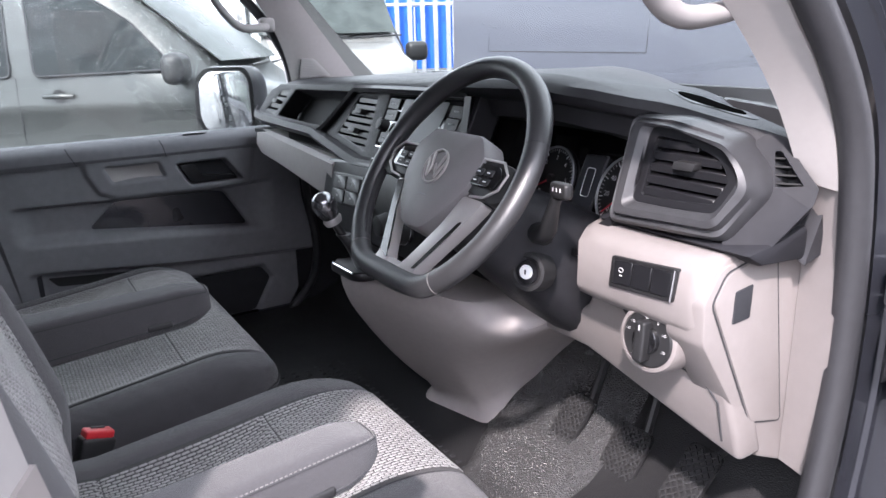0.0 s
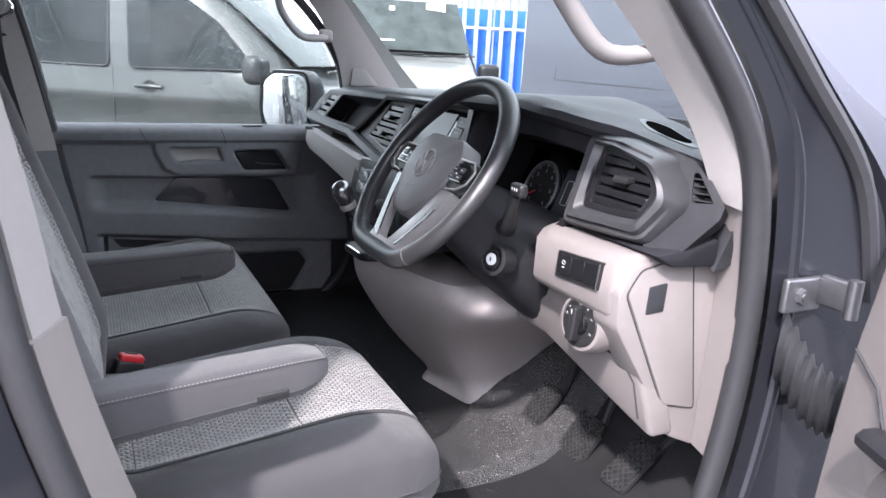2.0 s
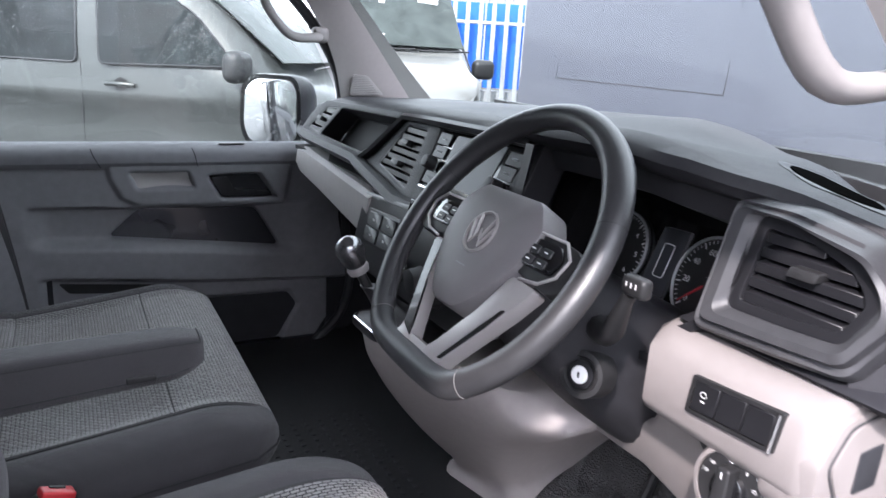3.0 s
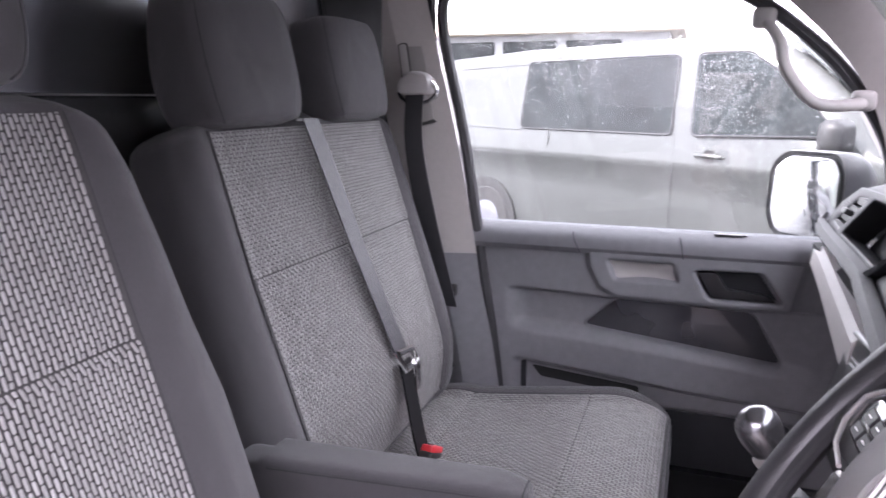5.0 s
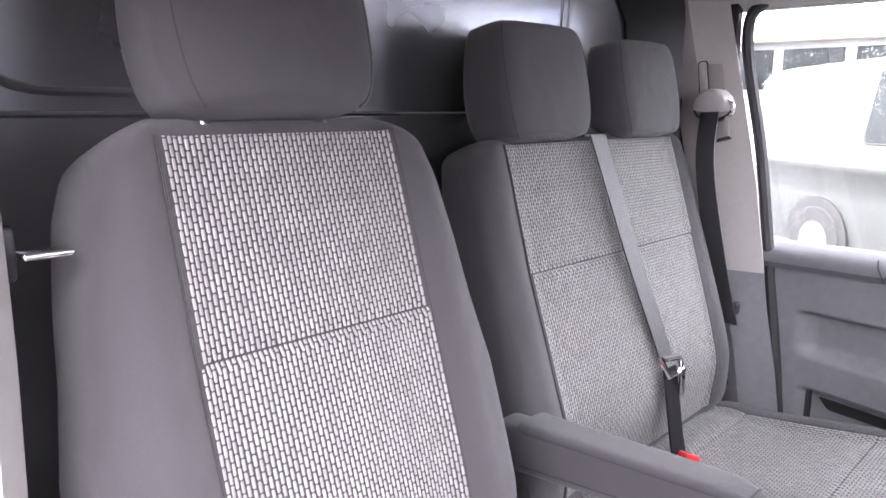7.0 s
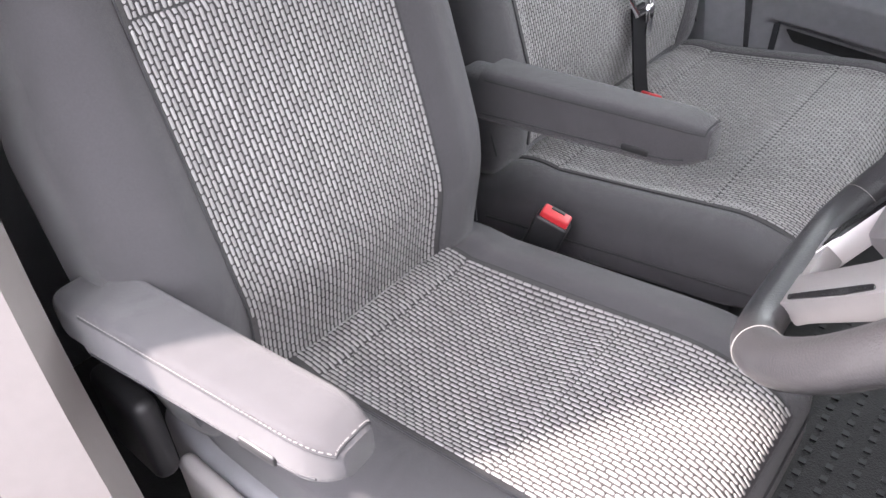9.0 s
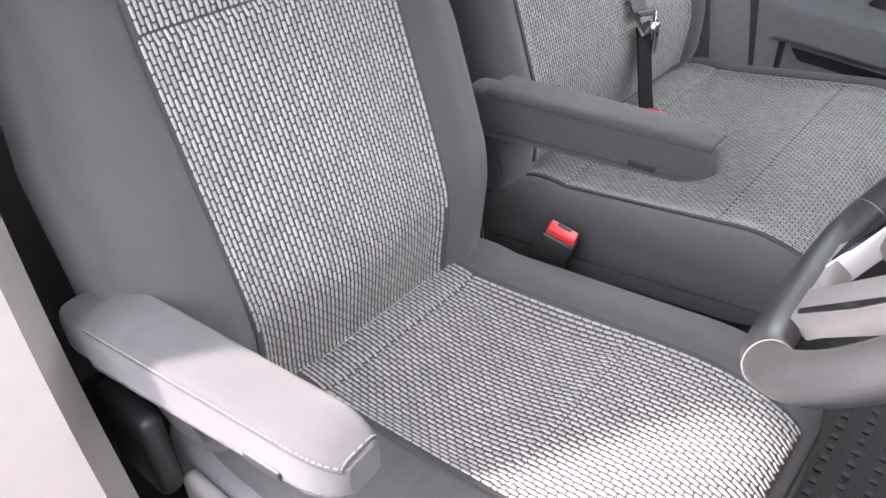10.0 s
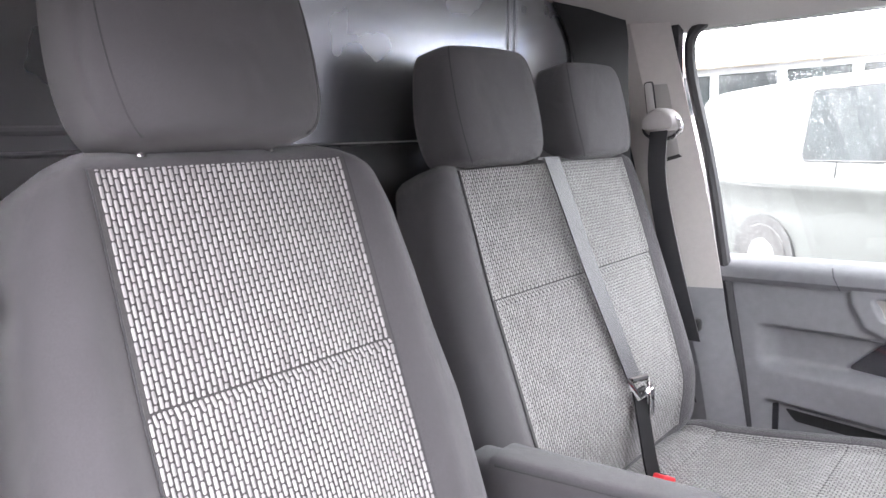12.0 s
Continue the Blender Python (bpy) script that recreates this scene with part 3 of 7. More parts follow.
strip(bm, [p + Vector((0.02, -0.09, 0)) for p in bedge[k - 1:]], [p + Vector((0.0, -0.165, 0)) for p in bedge[k - 1:]], (-0.03, -0.01, 0))
solo("trim_pillar_passenger_upper", bm, PILLAR_LIT, "pale grey upper trim of the passenger door pillar", "pillar trim", "structure")
bm = B()
tube(bm, smooth_line([(-0.83, 1.27, 0.80), (-0.83, 1.245, 1.0), (-0.835, 1.205, 1.25), (-0.84, 1.165, 1.48), (-0.835, 1.115, 1.72), (-0.825, 1.14, 1.805), (-0.82, 1.25, 1.825), (-0.82, 1.45, 1.82), (-0.815, 1.66, 1.80), (-0.815, 1.80, 1.745), (-0.82, 1.95, 1.62), (-0.825, 2.045, 1.48), (-0.825, 2.07, 1.36)], 70), 0.014, 8)
solo("trim_window_seal", bm, RUBBER, "black rubber seal round the passenger window", "window seal", "structure")
bm = B()
strip(bm, [(-0.79, 1.10, 1.85), (-0.79, 1.30, 1.86), (-0.78, 1.60, 1.84), (-0.775, 1.78, 1.80)], [(-0.82, 1.12, 1.805), (-0.815, 1.30, 1.825), (-0.81, 1.62, 1.805), (-0.81, 1.78, 1.755)], (-0.02, 0, 0.02))
solo("trim_roof_rail", bm, HEADLINER, "pale headliner edge above the passenger window", "roof rail", "structure")
bm = B()
strip(bm, smooth_line([(-0.70, 0.875, 1.50), (-0.70, 0.88, 1.65), (-0.67, 0.89, 1.78), (-0.56, 0.90, 1.88)], 14), smooth_line([(-0.79, 0.985, 1.50), (-0.79, 0.985, 1.65), (-0.765, 0.99, 1.80), (-0.70, 1.00, 1.88)], 14), (-0.03, -0.03, 0))
solo("trim_bulkhead_edge", bm, BLACK, "black rounded edge trim beside the bulkhead", "edge trim", "structure")

adj = thing("belt_height_adjuster", "pale grey height adjuster of the passenger belt", "belt adjuster", (-0.775, 1.085, 1.55))
def pl(u, v, d=0.0):
    """On the upper trim of the passenger door pillar: u along y, v up, d inward."""
    return Vector((-0.80 + 0.222 * (interp(v, [(1.45, 1.165), (1.65, 1.12), (1.86, 1.075)]) - u) + d, u, v))


bm = B()
prism(bm, rounded([(1.112, 1.500), (1.062, 1.500), (1.036, 1.690), (1.078, 1.700)], 0.012), pl, 0.0, 0.006, 0.003)
rc = part("rail_cover", bm, PILLAR, adj)
bm = B()
prism(bm, rounded([(1.064, 1.570), (1.040, 1.570), (1.026, 1.682), (1.048, 1.685)], 0.008), pl, 0.004, 0.0068)
part("slider_gap", bm, SEAM, rc)
bm = B()
prism(bm, rounded([(1.061, 1.573), (1.043, 1.573), (1.029, 1.679), (1.045, 1.682)], 0.006), pl, 0.004, 0.011, 0.002)
part("slider", bm, LIGHTP_G, adj)
bm = B()
prism(bm, [(1.118, 1.506), (1.084, 1.496), (1.086, 1.505), (1.110, 1.512)], pl, 0.004, 0.009)
part("slot_shadow", bm, BLACK, rc)
pbelt = thing("seat_belt", "black passenger belt hanging from a metal guide ring", "seat belt", (-0.70, 1.09, 1.55))
bm = B()
tube(bm, [Vector((-0.735, 1.09, 1.575)) + Vector((0.008 * math.cos(a), 0.047 * math.cos(a), 0.026 * math.sin(a))) for a in (k2 * 2 * math.pi / 24 for k2 in range(24))], 0.006, 8, loop=True)
part("guide_ring", bm, CHROME, pbelt, "chromed belt guide ring")
bm = B()
knob = rounded([(1.128, 1.578), (1.126, 1.598), (1.105, 1.618), (1.078, 1.619), (1.052, 1.600), (1.048, 1.574), (1.060, 1.566), (1.118, 1.567)], 0.010)
loft(bm, [[Vector((x, 1.088 + (u - 1.088) * k0, 1.590 + (v - 1.590) * k0)) for u, v in knob] for k0, x in ((0.94, -0.765), (1.0, -0.735), (1.0, -0.718), (0.93, -0.708), (0.78, -0.704))])
part("bolt_cover", bm, LIGHTP_G, pbelt, "pale plastic bolt cover")
bm = B()
strip(bm, smooth_line([(-0.712, 1.112, 1.57), (-0.70, 1.115, 1.45), (-0.715, 1.15, 1.25), (-0.735, 1.185, 1.08)], 16), smooth_line([(-0.722, 1.066, 1.57), (-0.705, 1.07, 1.45), (-0.72, 1.10, 1.25), (-0.74, 1.135, 1.08)], 16), (-0.004, 0, 0))
part("webbing", bm, BELT, pbelt)
bm = B()
box(bm, (-0.752, 1.165, 1.115), (0.025, 0.03, 0.03), 0.008)
part("stopper", bm, BLACK, pbelt)

# ---------------------------------------------------------------- seats
def strands(name, S, us, v0, v1, parent, pu=0.0060, pv=0.0128, stretch=None):
    """Staggered raised strands of a woven panel; S(u, v) gives place and normal. us(v): the panel's edges."""
    verts, faces = [], []
    shape = [(-0.5, -0.22), (-0.40, -0.5), (0.40, -0.5), (0.5, -0.22), (0.5, 0.22), (0.40, 0.5), (-0.40, 0.5), (-0.5, 0.22)]
    rnd = random.Random(7)
    rows = int((v1 - v0) / pv)
    umax = max(abs(e) for v in lin(v0, v1, 9) for e in us(v))
    cols = int(umax / pu) + 1
    ref = us((v0 + v1) / 2)[1]
    for c in range(-cols, cols + 1):
        for r in range(rows + 2):
            u = c * pu
            a0, a1 = v0 + (r - (0.5 if c % 2 else 0.0)) * pv, v0 + (r + 1 - (0.5 if c % 2 else 0.0)) * pv
            a0, a1 = max(a0, v0), min(a1, v1)
            if a1 - a0 < pv * 0.2:
                continue
            v = (a0 + a1) / 2
            lo, hi = us(v)
            u *= hi / ref
            if u - pu * 0.4 < lo or u + pu * 0.4 > hi:
                continue
            k = len(verts)
            tw, ln = rnd.uniform(-0.0002, 0.0002), (a1 - a0) - pv * rnd.uniform(0.07, 0.12)
            p0, n = S(u, v)
            du, dv = (S(u + 0.002, v)[0] - p0) / 0.002, (S(u, v + 0.004)[0] - p0) / 0.004
            for sc, h in ((1.0, 0.0001), (0.90, 0.0007), (0.50, 0.0012)):
                for a, b in shape:
                    verts.append(p0 + du * (b * pu * 0.60 * sc + tw * a) + dv * (a * ln * (1 - (1 - sc) * 0.30)) + n * h)
            for layer in (0, 8):
                for i in range(8):
                    j = (i + 1) % 8
                    faces.append((k + layer + i, k + layer + j, k + layer + 8 + j, k + layer + 8 + i))
            faces.append(tuple(range(k + 16, k + 24)))
    base = BASE[parent.name]
    me = bpy.data.meshes.new(name)
    me.from_pydata([tuple(v - base) for v in verts], [], faces)
    me.polygons.foreach_set("use_smooth", [True] * len(me.polygons))
    me.materials.append(WEAVE)
    ob = new(name, me)
    ob.parent = parent
    BASE[ob.name] = base
    ob["kind"] = "stuff"
    ob["label"] = "silver grey woven strands on dark ground"
    return ob


def spow(v, e):
    return math.copysign(abs(v) ** e, v)


def seat_back(seat, cx, py, pz, lean, h0, h1, W, wc, T, bolster, top):
    """h runs up the back from the cross seam, d forward. W, wc: tables of half widths."""
    sl, cl = math.sin(radians(lean)), math.cos(radians(lean))

    def at(w, h, d):
        return Vector((cx + w, py - sl * h + cl * d, pz + cl * h + sl * d))

    def bump(w, h):
        a, b = interp(h, wc), interp(h, W)
        x = abs(w)
        lum = 0.012 * math.exp(-((h + 0.22) / 0.16) ** 2)
        return bolster * sstep(a - 0.03, a + 0.045, x) + lum * (1 - sstep(0.0, a, x) * 0.6) - 0.002 * math.exp(-((x - a) / 0.008) ** 2) - 0.045 * sstep(-0.27, -0.43, h)

    E = 0.42

    def front(w, h):
        b = interp(h, W)
        q = max(0.0, 1 - abs(w / b) ** (2 / E)) ** (E / 2)
        return -T / 2 + T / 2 * q + bump(w, h) * q - 0.003 * math.exp(-(h / 0.004) ** 2) * (abs(w) < interp(h, wc))

    def S(w, h, eps=0.0042):
        p = at(w, h, front(w, h) + eps)
        du = at(w + 0.003, h, front(w + 0.003, h) + eps) - at(w - 0.003, h, front(w - 0.003, h) + eps)
        dv = at(w, h + 0.003, front(w, h + 0.003) + eps) - at(w, h - 0.003, front(w, h - 0.003) + eps)
        n = dv.cross(du).normalized()
        return p, (n if n.y > 0 else -n)

    bm = B()
    rings = []
    for i in range(64):
        f = i / 63
        h = h0 + (h1 - h0) * f
        end = 1.0
        tt = (h1 - h) / top
        if tt < 1:
            end = math.sqrt(max(1 - (1 - tt) ** 2.6, 0.0004))
        bb = (h - h0) / 0.05
        if bb < 1:
            end = math.sqrt(max(1 - (1 - bb) ** 2, 0.01))
        b = interp(h, W)
        ring = []
        for k in range(96):
            a = 2 * math.pi * k / 96
            w, d = b * spow(math.cos(a), E), T / 2 * spow(math.sin(a), E)
            wq = w * (0.55 + 0.45 * end) if tt < 1 else w * (0.9 + 0.1 * end)
            g = (d + T / 2) / T
            dd = -T / 2 + d * end + (bump(w, h) * max(0.0, math.sin(a)) ** E) * end
            ring.append(at(wq, h, dd))
        rings.append(ring)
    loft(bm, rings)
    back = part("backrest", bm, CLOTH, seat, sharp=60)

    hi = h1 - top * 0.62
    bm = B()
    sheet(bm, lambda h, f: S(f * interp(h, wc), h, 0.0038)[0], lin(h0 + 0.03, hi, 70), lin(-1, 1, 30), thick=(0, -0.006, 0))
    ins = part("backrest_insert", bm, GROUND_CLOTH, seat, "woven cloth centre panel", sharp=60)
    strands("weave", lambda u, v: S(u, v), lambda v: (-interp(v, wc) + 0.001, interp(v, wc) - 0.001), 0.0006, hi, ins)
    strands("weave", lambda u, v: S(u, v), lambda v: (-interp(v, wc) + 0.001, interp(v, wc) - 0.001), h0 + 0.03, -0.0006, ins)
    for s in (-1, 1):
        bm = B()
        tube(bm, [S(s * (interp(h, wc) + 0.0012), h, 0.0026)[0] for h in lin(h0 + 0.03, hi, 50)], 0.0010, 6)
        part("seam", bm, SEAM, back)
        bm = B()
        tube(bm, [at(s * interp(h, W) * 0.985, h, -T * 0.18) for h in lin(h0 + 0.05, h1 - top, 30)], 0.0018, 6)
        part("piping", bm, SEAM, back)
    return at, S


def headrest(seat, c, w, t, hgt, lean, e=0.40, posts=True):
    sl, cl = math.sin(radians(lean)), math.cos(radians(lean))

    def at(u, h, d):
        return Vector((c[0] + u, c[1] - sl * h + cl * d, c[2] + cl * h + sl * d))

    def girth(f):
        """Half width and the depth of front and back at height f (-1 to 1)."""
        r = max((1 - abs(f) ** 5.0) ** 0.2 if abs(f) < 1 else 0.0, 0.05)
        wid = w / 2 * (1.0 - 0.07 * max(f, 0.0) ** 2 - 0.09 * max(-f, 0.0) ** 2) * (0.62 + 0.38 * r)
        return wid, t / 2 * (0.35 + 0.65 * r), t / 2 * (1.0 - 0.42 * sstep(-0.4, 1.0, f)) * (0.35 + 0.65 * r)

    def skin(f, a):
        wid, df, db = girth(f)
        c0, s0 = math.cos(a), math.sin(a)
        d = (df if s0 > 0 else db) * spow(s0, e)
        return at(wid * spow(c0, e), hgt / 2 * f, d + 0.010 * (1 - (abs(spow(c0, e))) ** 2) * (1 if s0 > 0 else 0))

    bm = B()
    loft(bm, [[skin(-1 + 2 * i / 30, k * 2 * math.pi / 48) for k in range(48)] for i in range(31)])
    hr = part("headrest", bm, CLOTH, seat, "charcoal cloth headrest on two posts", sharp=70)
    for s in (-1, 1):
        bm = B()
        corner = math.atan(1.0)
        tube(bm, [skin(f, corner if s > 0 else math.pi - corner) for f in lin(-0.97, 0.97, 30)], 0.0010, 6)
        part("seam", bm, SEAM, hr)
        if posts:
            bm = B()
            cyl(bm, at(s * 0.075, -hgt / 2 - 0.05, -0.005), at(s * 0.075, -hgt / 2 + 0.01, -0.005), 0.006, n=12)
            part("post", bm, CHROME, hr, "steel headrest post")
            bm = B()
            cyl(bm, at(s * 0.075, -hgt / 2 - 0.035, -0.005), at(s * 0.075, -hgt / 2 - 0.012, -0.005), 0.014, 0.011, n=14)
            part("post_guide", bm, BLACK, hr)
    return hr


def cushion(seat, cx, py, pz, slope, l0, lseam, l1, W, wc, T, bolster):
    """l runs forward from the rear cross seam, d up."""
    ss, cs = math.sin(radians(slope)), math.cos(radians(slope))

    def at(w, l, d):
        return Vector((cx + w, py + cs * l - ss * d, pz + ss * l + cs * d))

    def drop(l):
        x = (l - (l1 - 0.13)) / 0.13
        return -0.058 * (1 - math.sqrt(max(1 - min(max(x, 0), 1) ** 2.2, 0))) if x > 0 else 0.0

    E = 0.40

    def bump(w, l):
        x = abs(w)
        fade = 1 - 0.75 * sstep(lseam + 0.04, l1 - 0.02, l)
        return bolster * sstep(wc - 0.04, wc + 0.035, x) * fade - 0.002 * math.exp(-((x - wc) / 0.008) ** 2) - 0.060 * (1 - (min(x / wc, 1)) ** 4) * min(max(l / lseam, 0), 1) * (1 - min(max(l / lseam, 0), 1)) + (0.009 * (1 - ((l + 0.05) / 0.05) ** 2) if l < 0 else 0.0)

    def top(w, l):
        q = max(0.0, 1 - abs(w / W) ** (2 / E)) ** (E / 2)
        g = 0.0022 * (math.exp(-(l / 0.003) ** 2) + math.exp(-((l - lseam) / 0.003) ** 2)) * (abs(w) < wc)
        return -T / 2 + T / 2 * q + (bump(w, l)) * q + drop(l) - g

    def S(w, l, eps=0.0042):
        p = at(w, l, top(w, l) + eps)
        du = at(w + 0.003, l, top(w + 0.003, l)) - at(w - 0.003, l, top(w - 0.003, l))
        dv = at(w, l + 0.003, top(w, l + 0.003)) - at(w, l - 0.003, top(w, l - 0.003))
        n = du.cross(dv).normalized()
        return p, (n if n.z > 0 else -n)

    bm = B()
    rings = []
    ls = lin(l0, l1 - 0.13, 24) + [l1 - 0.13 + 0.13 * math.sin(math.pi / 2 * i / 12) for i in range(1, 13)]
    for l in ls:
        ring = []
        x = max(0.0, (l - (l1 - 0.13)) / 0.13)
        und = 0.016 * x ** 4
        for k in range(96):
            a = 2 * math.pi * k / 96
            el = E if math.sin(a) > 0 else 0.2
            w, d = W * spow(math.cos(a), el), T / 2 * spow(math.sin(a), el)
            wn2 = w * (1 - 0.15 * x ** 3.5)
            up = max(0.0, math.sin(a)) ** E
            ring.append(at(wn2, l, -T / 2 + d + (bump(w, l) + drop(l)) * up + und * (1 - up) * (math.sin(a) < 0)))
        rings.append(ring)
    loft(bm, rings)
    cu = part("cushion", bm, CLOTH, seat, sharp=46)
    bm = B()
    sheet(bm, lambda l, f: S(f * wc, l, 0.0034)[0], lin(l0 + 0.01, l1 - 0.003, 90), lin(-1, 1, 30), thick=(0, 0, -0.006))
    ins = part("cushion_insert", bm, GROUND_CLOTH, seat, "woven cloth centre panel with cross seams", sharp=60)
    e = wc - 0.001
    for a, b in ((l0 + 0.02, -0.0002), (0.0002, lseam - 0.0002), (lseam + 0.0002, l1 - 0.004)):
        strands("weave", S, lambda v: (-e, e), a, b, ins)
    for s in (-1, 1):
        bm = B()
        tube(bm, [S(s * (wc + 0.0012), l, 0.0022)[0] for l in lin(l0 + 0.02, l1 - 0.008, 50)], 0.0010, 6)
        part("seam", bm, SEAM, cu)
    bm = B()
    pts = [at(W * 1.003, l, -T * 0.60) for l in lin(l0 + 0.02, l1 - 0.05, 24)] + [at(W * 0.93, l1 - 0.012, -T * 0.61), at(W * 0.86, l1 + 0.001, -T * 0.62), at(0, l1 + 0.001, -T * 0.62), at(-W * 0.86, l1 + 0.001, -T * 0.62)]
    tube(bm, pts, 0.0016, 6)
    part("piping", bm, SEAM, cu)
    return at, S


def armrest(seat, c, s, tilt, label, side, yaw=0.0):
    """A padded armrest; c: centre, s: size, side: the sign of its stitched outer edge."""
    m = Matrix.Translation(c) @ Matrix.Rotation(radians(yaw), 4, "Z") @ Matrix.Rotation(radians(tilt), 4, "X")

    def skin(f, a):
        """f runs from the pivot to the tip, a round the section."""
        tip = max(0.0, (f - 0.84) / 0.16)
        wid = s[0] / 2 * (1 - 0.14 * f) * math.sqrt(max(1 - 0.72 * tip ** 2.4, 0.0))
        top = s[2] / 2 - 0.010 * tip ** 2
        low = -s[2] / 2 * (1 - 0.40 * f) + 0.016 * tip ** 2
        mid, half = (top + low) / 2, (top - low) / 2
        return m @ Vector((wid * spow(math.cos(a), 0.42), (f - 0.5) * s[1], mid + half * spow(math.sin(a), 0.42)))

    bm = B()
    fs = [0.0, 0.012, 0.03] + lin(0.08, 0.80, 10) + [0.84 + 0.16 * math.sin(math.pi / 2 * i / 10) for i in range(11)]
    loft(bm, [[skin(f, k * 2 * math.pi / 40) for k in range(40)] for f in fs])
    a = part("armrest", bm, CLOTH, seat, label, sharp=60)
    a0 = radians(28)
    ac = a0 if side > 0 else math.pi - a0
    edge = [skin(f, ac) for f in lin(0.03, 0.95, 30)] + [skin(0.985, ac + (math.pi - 2 * ac) * f) for f in lin(0.0, 1.0, 10)]
    bm = B()
    tube(bm, edge, 0.0011, 6)
    part("stitching", bm, SEAM, a, "dark piped seam")
    bm = B()
    for i in range(78):
        f = i / 78 * (len(edge) - 1)
        k2 = min(int(f), len(edge) - 2)
        tube(bm, [edge[k2].lerp(edge[k2 + 1], f - k2) + Vector((0, 0, 0.0026)), edge[k2].lerp(edge[k2 + 1], min(f - k2 + 0.28, 1.0)) + Vector((0, 0, 0.0026))], 0.0006, 4)
    part("thread", bm, STITCH if s[0] < 0.07 else SEAM, a)
    bm = B()
    tube(bm, [skin(f, -0.25 if side > 0 else math.pi + 0.25) for f in lin(0.02, 0.93, 14)], 0.0012, 6)
    part("seam", bm, SEAM, a)
    bm = B()
    box(bm, (side * s[0] * 0.425, s[1] * 0.24, -s[2] * 0.13), (0.008, 0.040, 0.011), 0.003, m=m)
    part("release_button", bm, BLACK, a)
    bm = B()
    box(bm, (0, -s[1] / 2 - 0.022, -0.006), (s[0] * 0.86, 0.07, s[2] * 0.86), 0.016, m=m)
    part("pivot", bm, CLOTH, a, "dark pivot housing")
    return a


# driver seat
seat = thing("driver_seat", "charcoal driver seat with silver grey woven panels and an armrest", "van seat", (0.456, 1.45, 0.70))
seat_back(seat, 0.456, 1.196, 1.333, 16, -0.44, 0.255, [(-0.44, 0.225), (-0.40, 0.235), (-0.25, 0.262), (-0.09, 0.260), (0.0, 0.245), (0.08, 0.236), (0.16, 0.223), (0.205, 0.206), (0.255, 0.165)],
          [(-0.44, 0.150), (-0.2, 0.1535), (0.0, 0.1530), (0.215, 0.1495)], 0.13, 0.030, 0.055)
headrest(seat, (0.466, 1.092, 1.662), 0.272, 0.115, 0.21, 14)
cushion(seat, 0.424, 1.321, 0.932, 6.3, -0.10, 0.237, 0.428, 0.240, 0.140, 0.150, 0.016)
armrest(seat, (0.708, 1.398, 1.116), (0.066, 0.295, 0.066), 2, "charcoal padded armrest, sunlit, with pale stitching", 1, 4.5)
bm = B()
prism(bm, [(1.16, 0.70), (1.68, 0.70), (1.655, 0.79), (1.67, 0.855), (1.60, 0.87), (1.25, 0.86), (1.16, 0.89)], lambda u, v, d: Vector((d, u, v)), 0.195, 0.685, 0.018, 3)
part("seat_base", bm, DOORP, seat, "grey plastic seat base")
bm = B()
box(bm, (0.696, 1.40, 0.815), (0.022, 0.36, 0.10), 0.012)
part("side_cover", bm, LIGHTP_G, seat, "light grey plastic side cover")
bm = B()
box(bm, (0.722, 1.20, 0.93), (0.03, 0.10, 0.12), 0.014)
part("recline_cover", bm, BLACK, seat)

# passenger bench
bench = thing("passenger_bench", "charcoal double passenger bench with silver grey woven panels", "van seat", (-0.34, 1.40, 0.70))
seat_back(bench, -0.34, 1.098, 1.299, 16.5, -0.42, 0.25, [(-0.42, 0.385), (-0.2, 0.392), (0.0, 0.385), (0.15, 0.375), (0.25, 0.35)],
          [(-0.42, 0.285), (-0.2, 0.296), (0.0, 0.300), (0.215, 0.296)], 0.12, 0.024, 0.045)
headrest(bench, (-0.152, 1.000, 1.612), 0.268, 0.105, 0.204, 12, 0.30)
headrest(bench, (-0.520, 1.000, 1.608), 0.255, 0.105, 0.200, 12, 0.30)
cushion(bench, -0.345, 1.259, 0.900, 7.3, -0.12, 0.258, 0.415, 0.395, 0.315, 0.115, 0.020)
armrest(bench, (0.084, 1.374, 1.086), (0.078, 0.335, 0.080), 2, "charcoal padded armrest on the bench", 1)
bm = B()
prism(bm, [(1.10, 0.70), (1.60, 0.70), (1.60, 0.84), (1.10, 0.84)], lambda u, v, d: Vector((d, u, v)), -0.72, 0.03, 0.015, 2)
part("seat_base", bm, BLACK, bench, "black bench base")

# centre belt across the bench back, and the buckles
cbelt = thing("seat_belt", "shiny black centre belt lying across the bench back", "seat belt", (-0.37, 1.2, 1.08))


def bench_front(x, z, off):
    h = (z - 1.299) / 0.959
    return Vector((x, 1.098 - 0.284 * h + off, z))


zs = lin(1.525, 1.095, 16)
mid = [(0.94, -0.342), (1.05, -0.368), (1.095, -0.376), (1.30, -0.329), (1.525, -0.292)]
bm = B()
strip(bm, [bench_front(interp(z, mid) + 0.027, z, 0.034) for z in zs], [bench_front(interp(z, mid) - 0.027, z, 0.032) for z in zs], (0, -0.003, 0))
part("webbing", bm, BELT, cbelt)
bm = B()
strip(bm, smooth_line([(-0.264, 1.052, 1.525), (-0.258, 0.99, 1.552), (-0.25, 0.93, 1.53)], 8), smooth_line([(-0.320, 1.052, 1.525), (-0.314, 0.99, 1.552), (-0.30, 0.93, 1.53)], 8), (0, 0, -0.004))
part("webbing", bm, BELT, cbelt)
zs = lin(1.075, 0.90, 8)
bm = B()
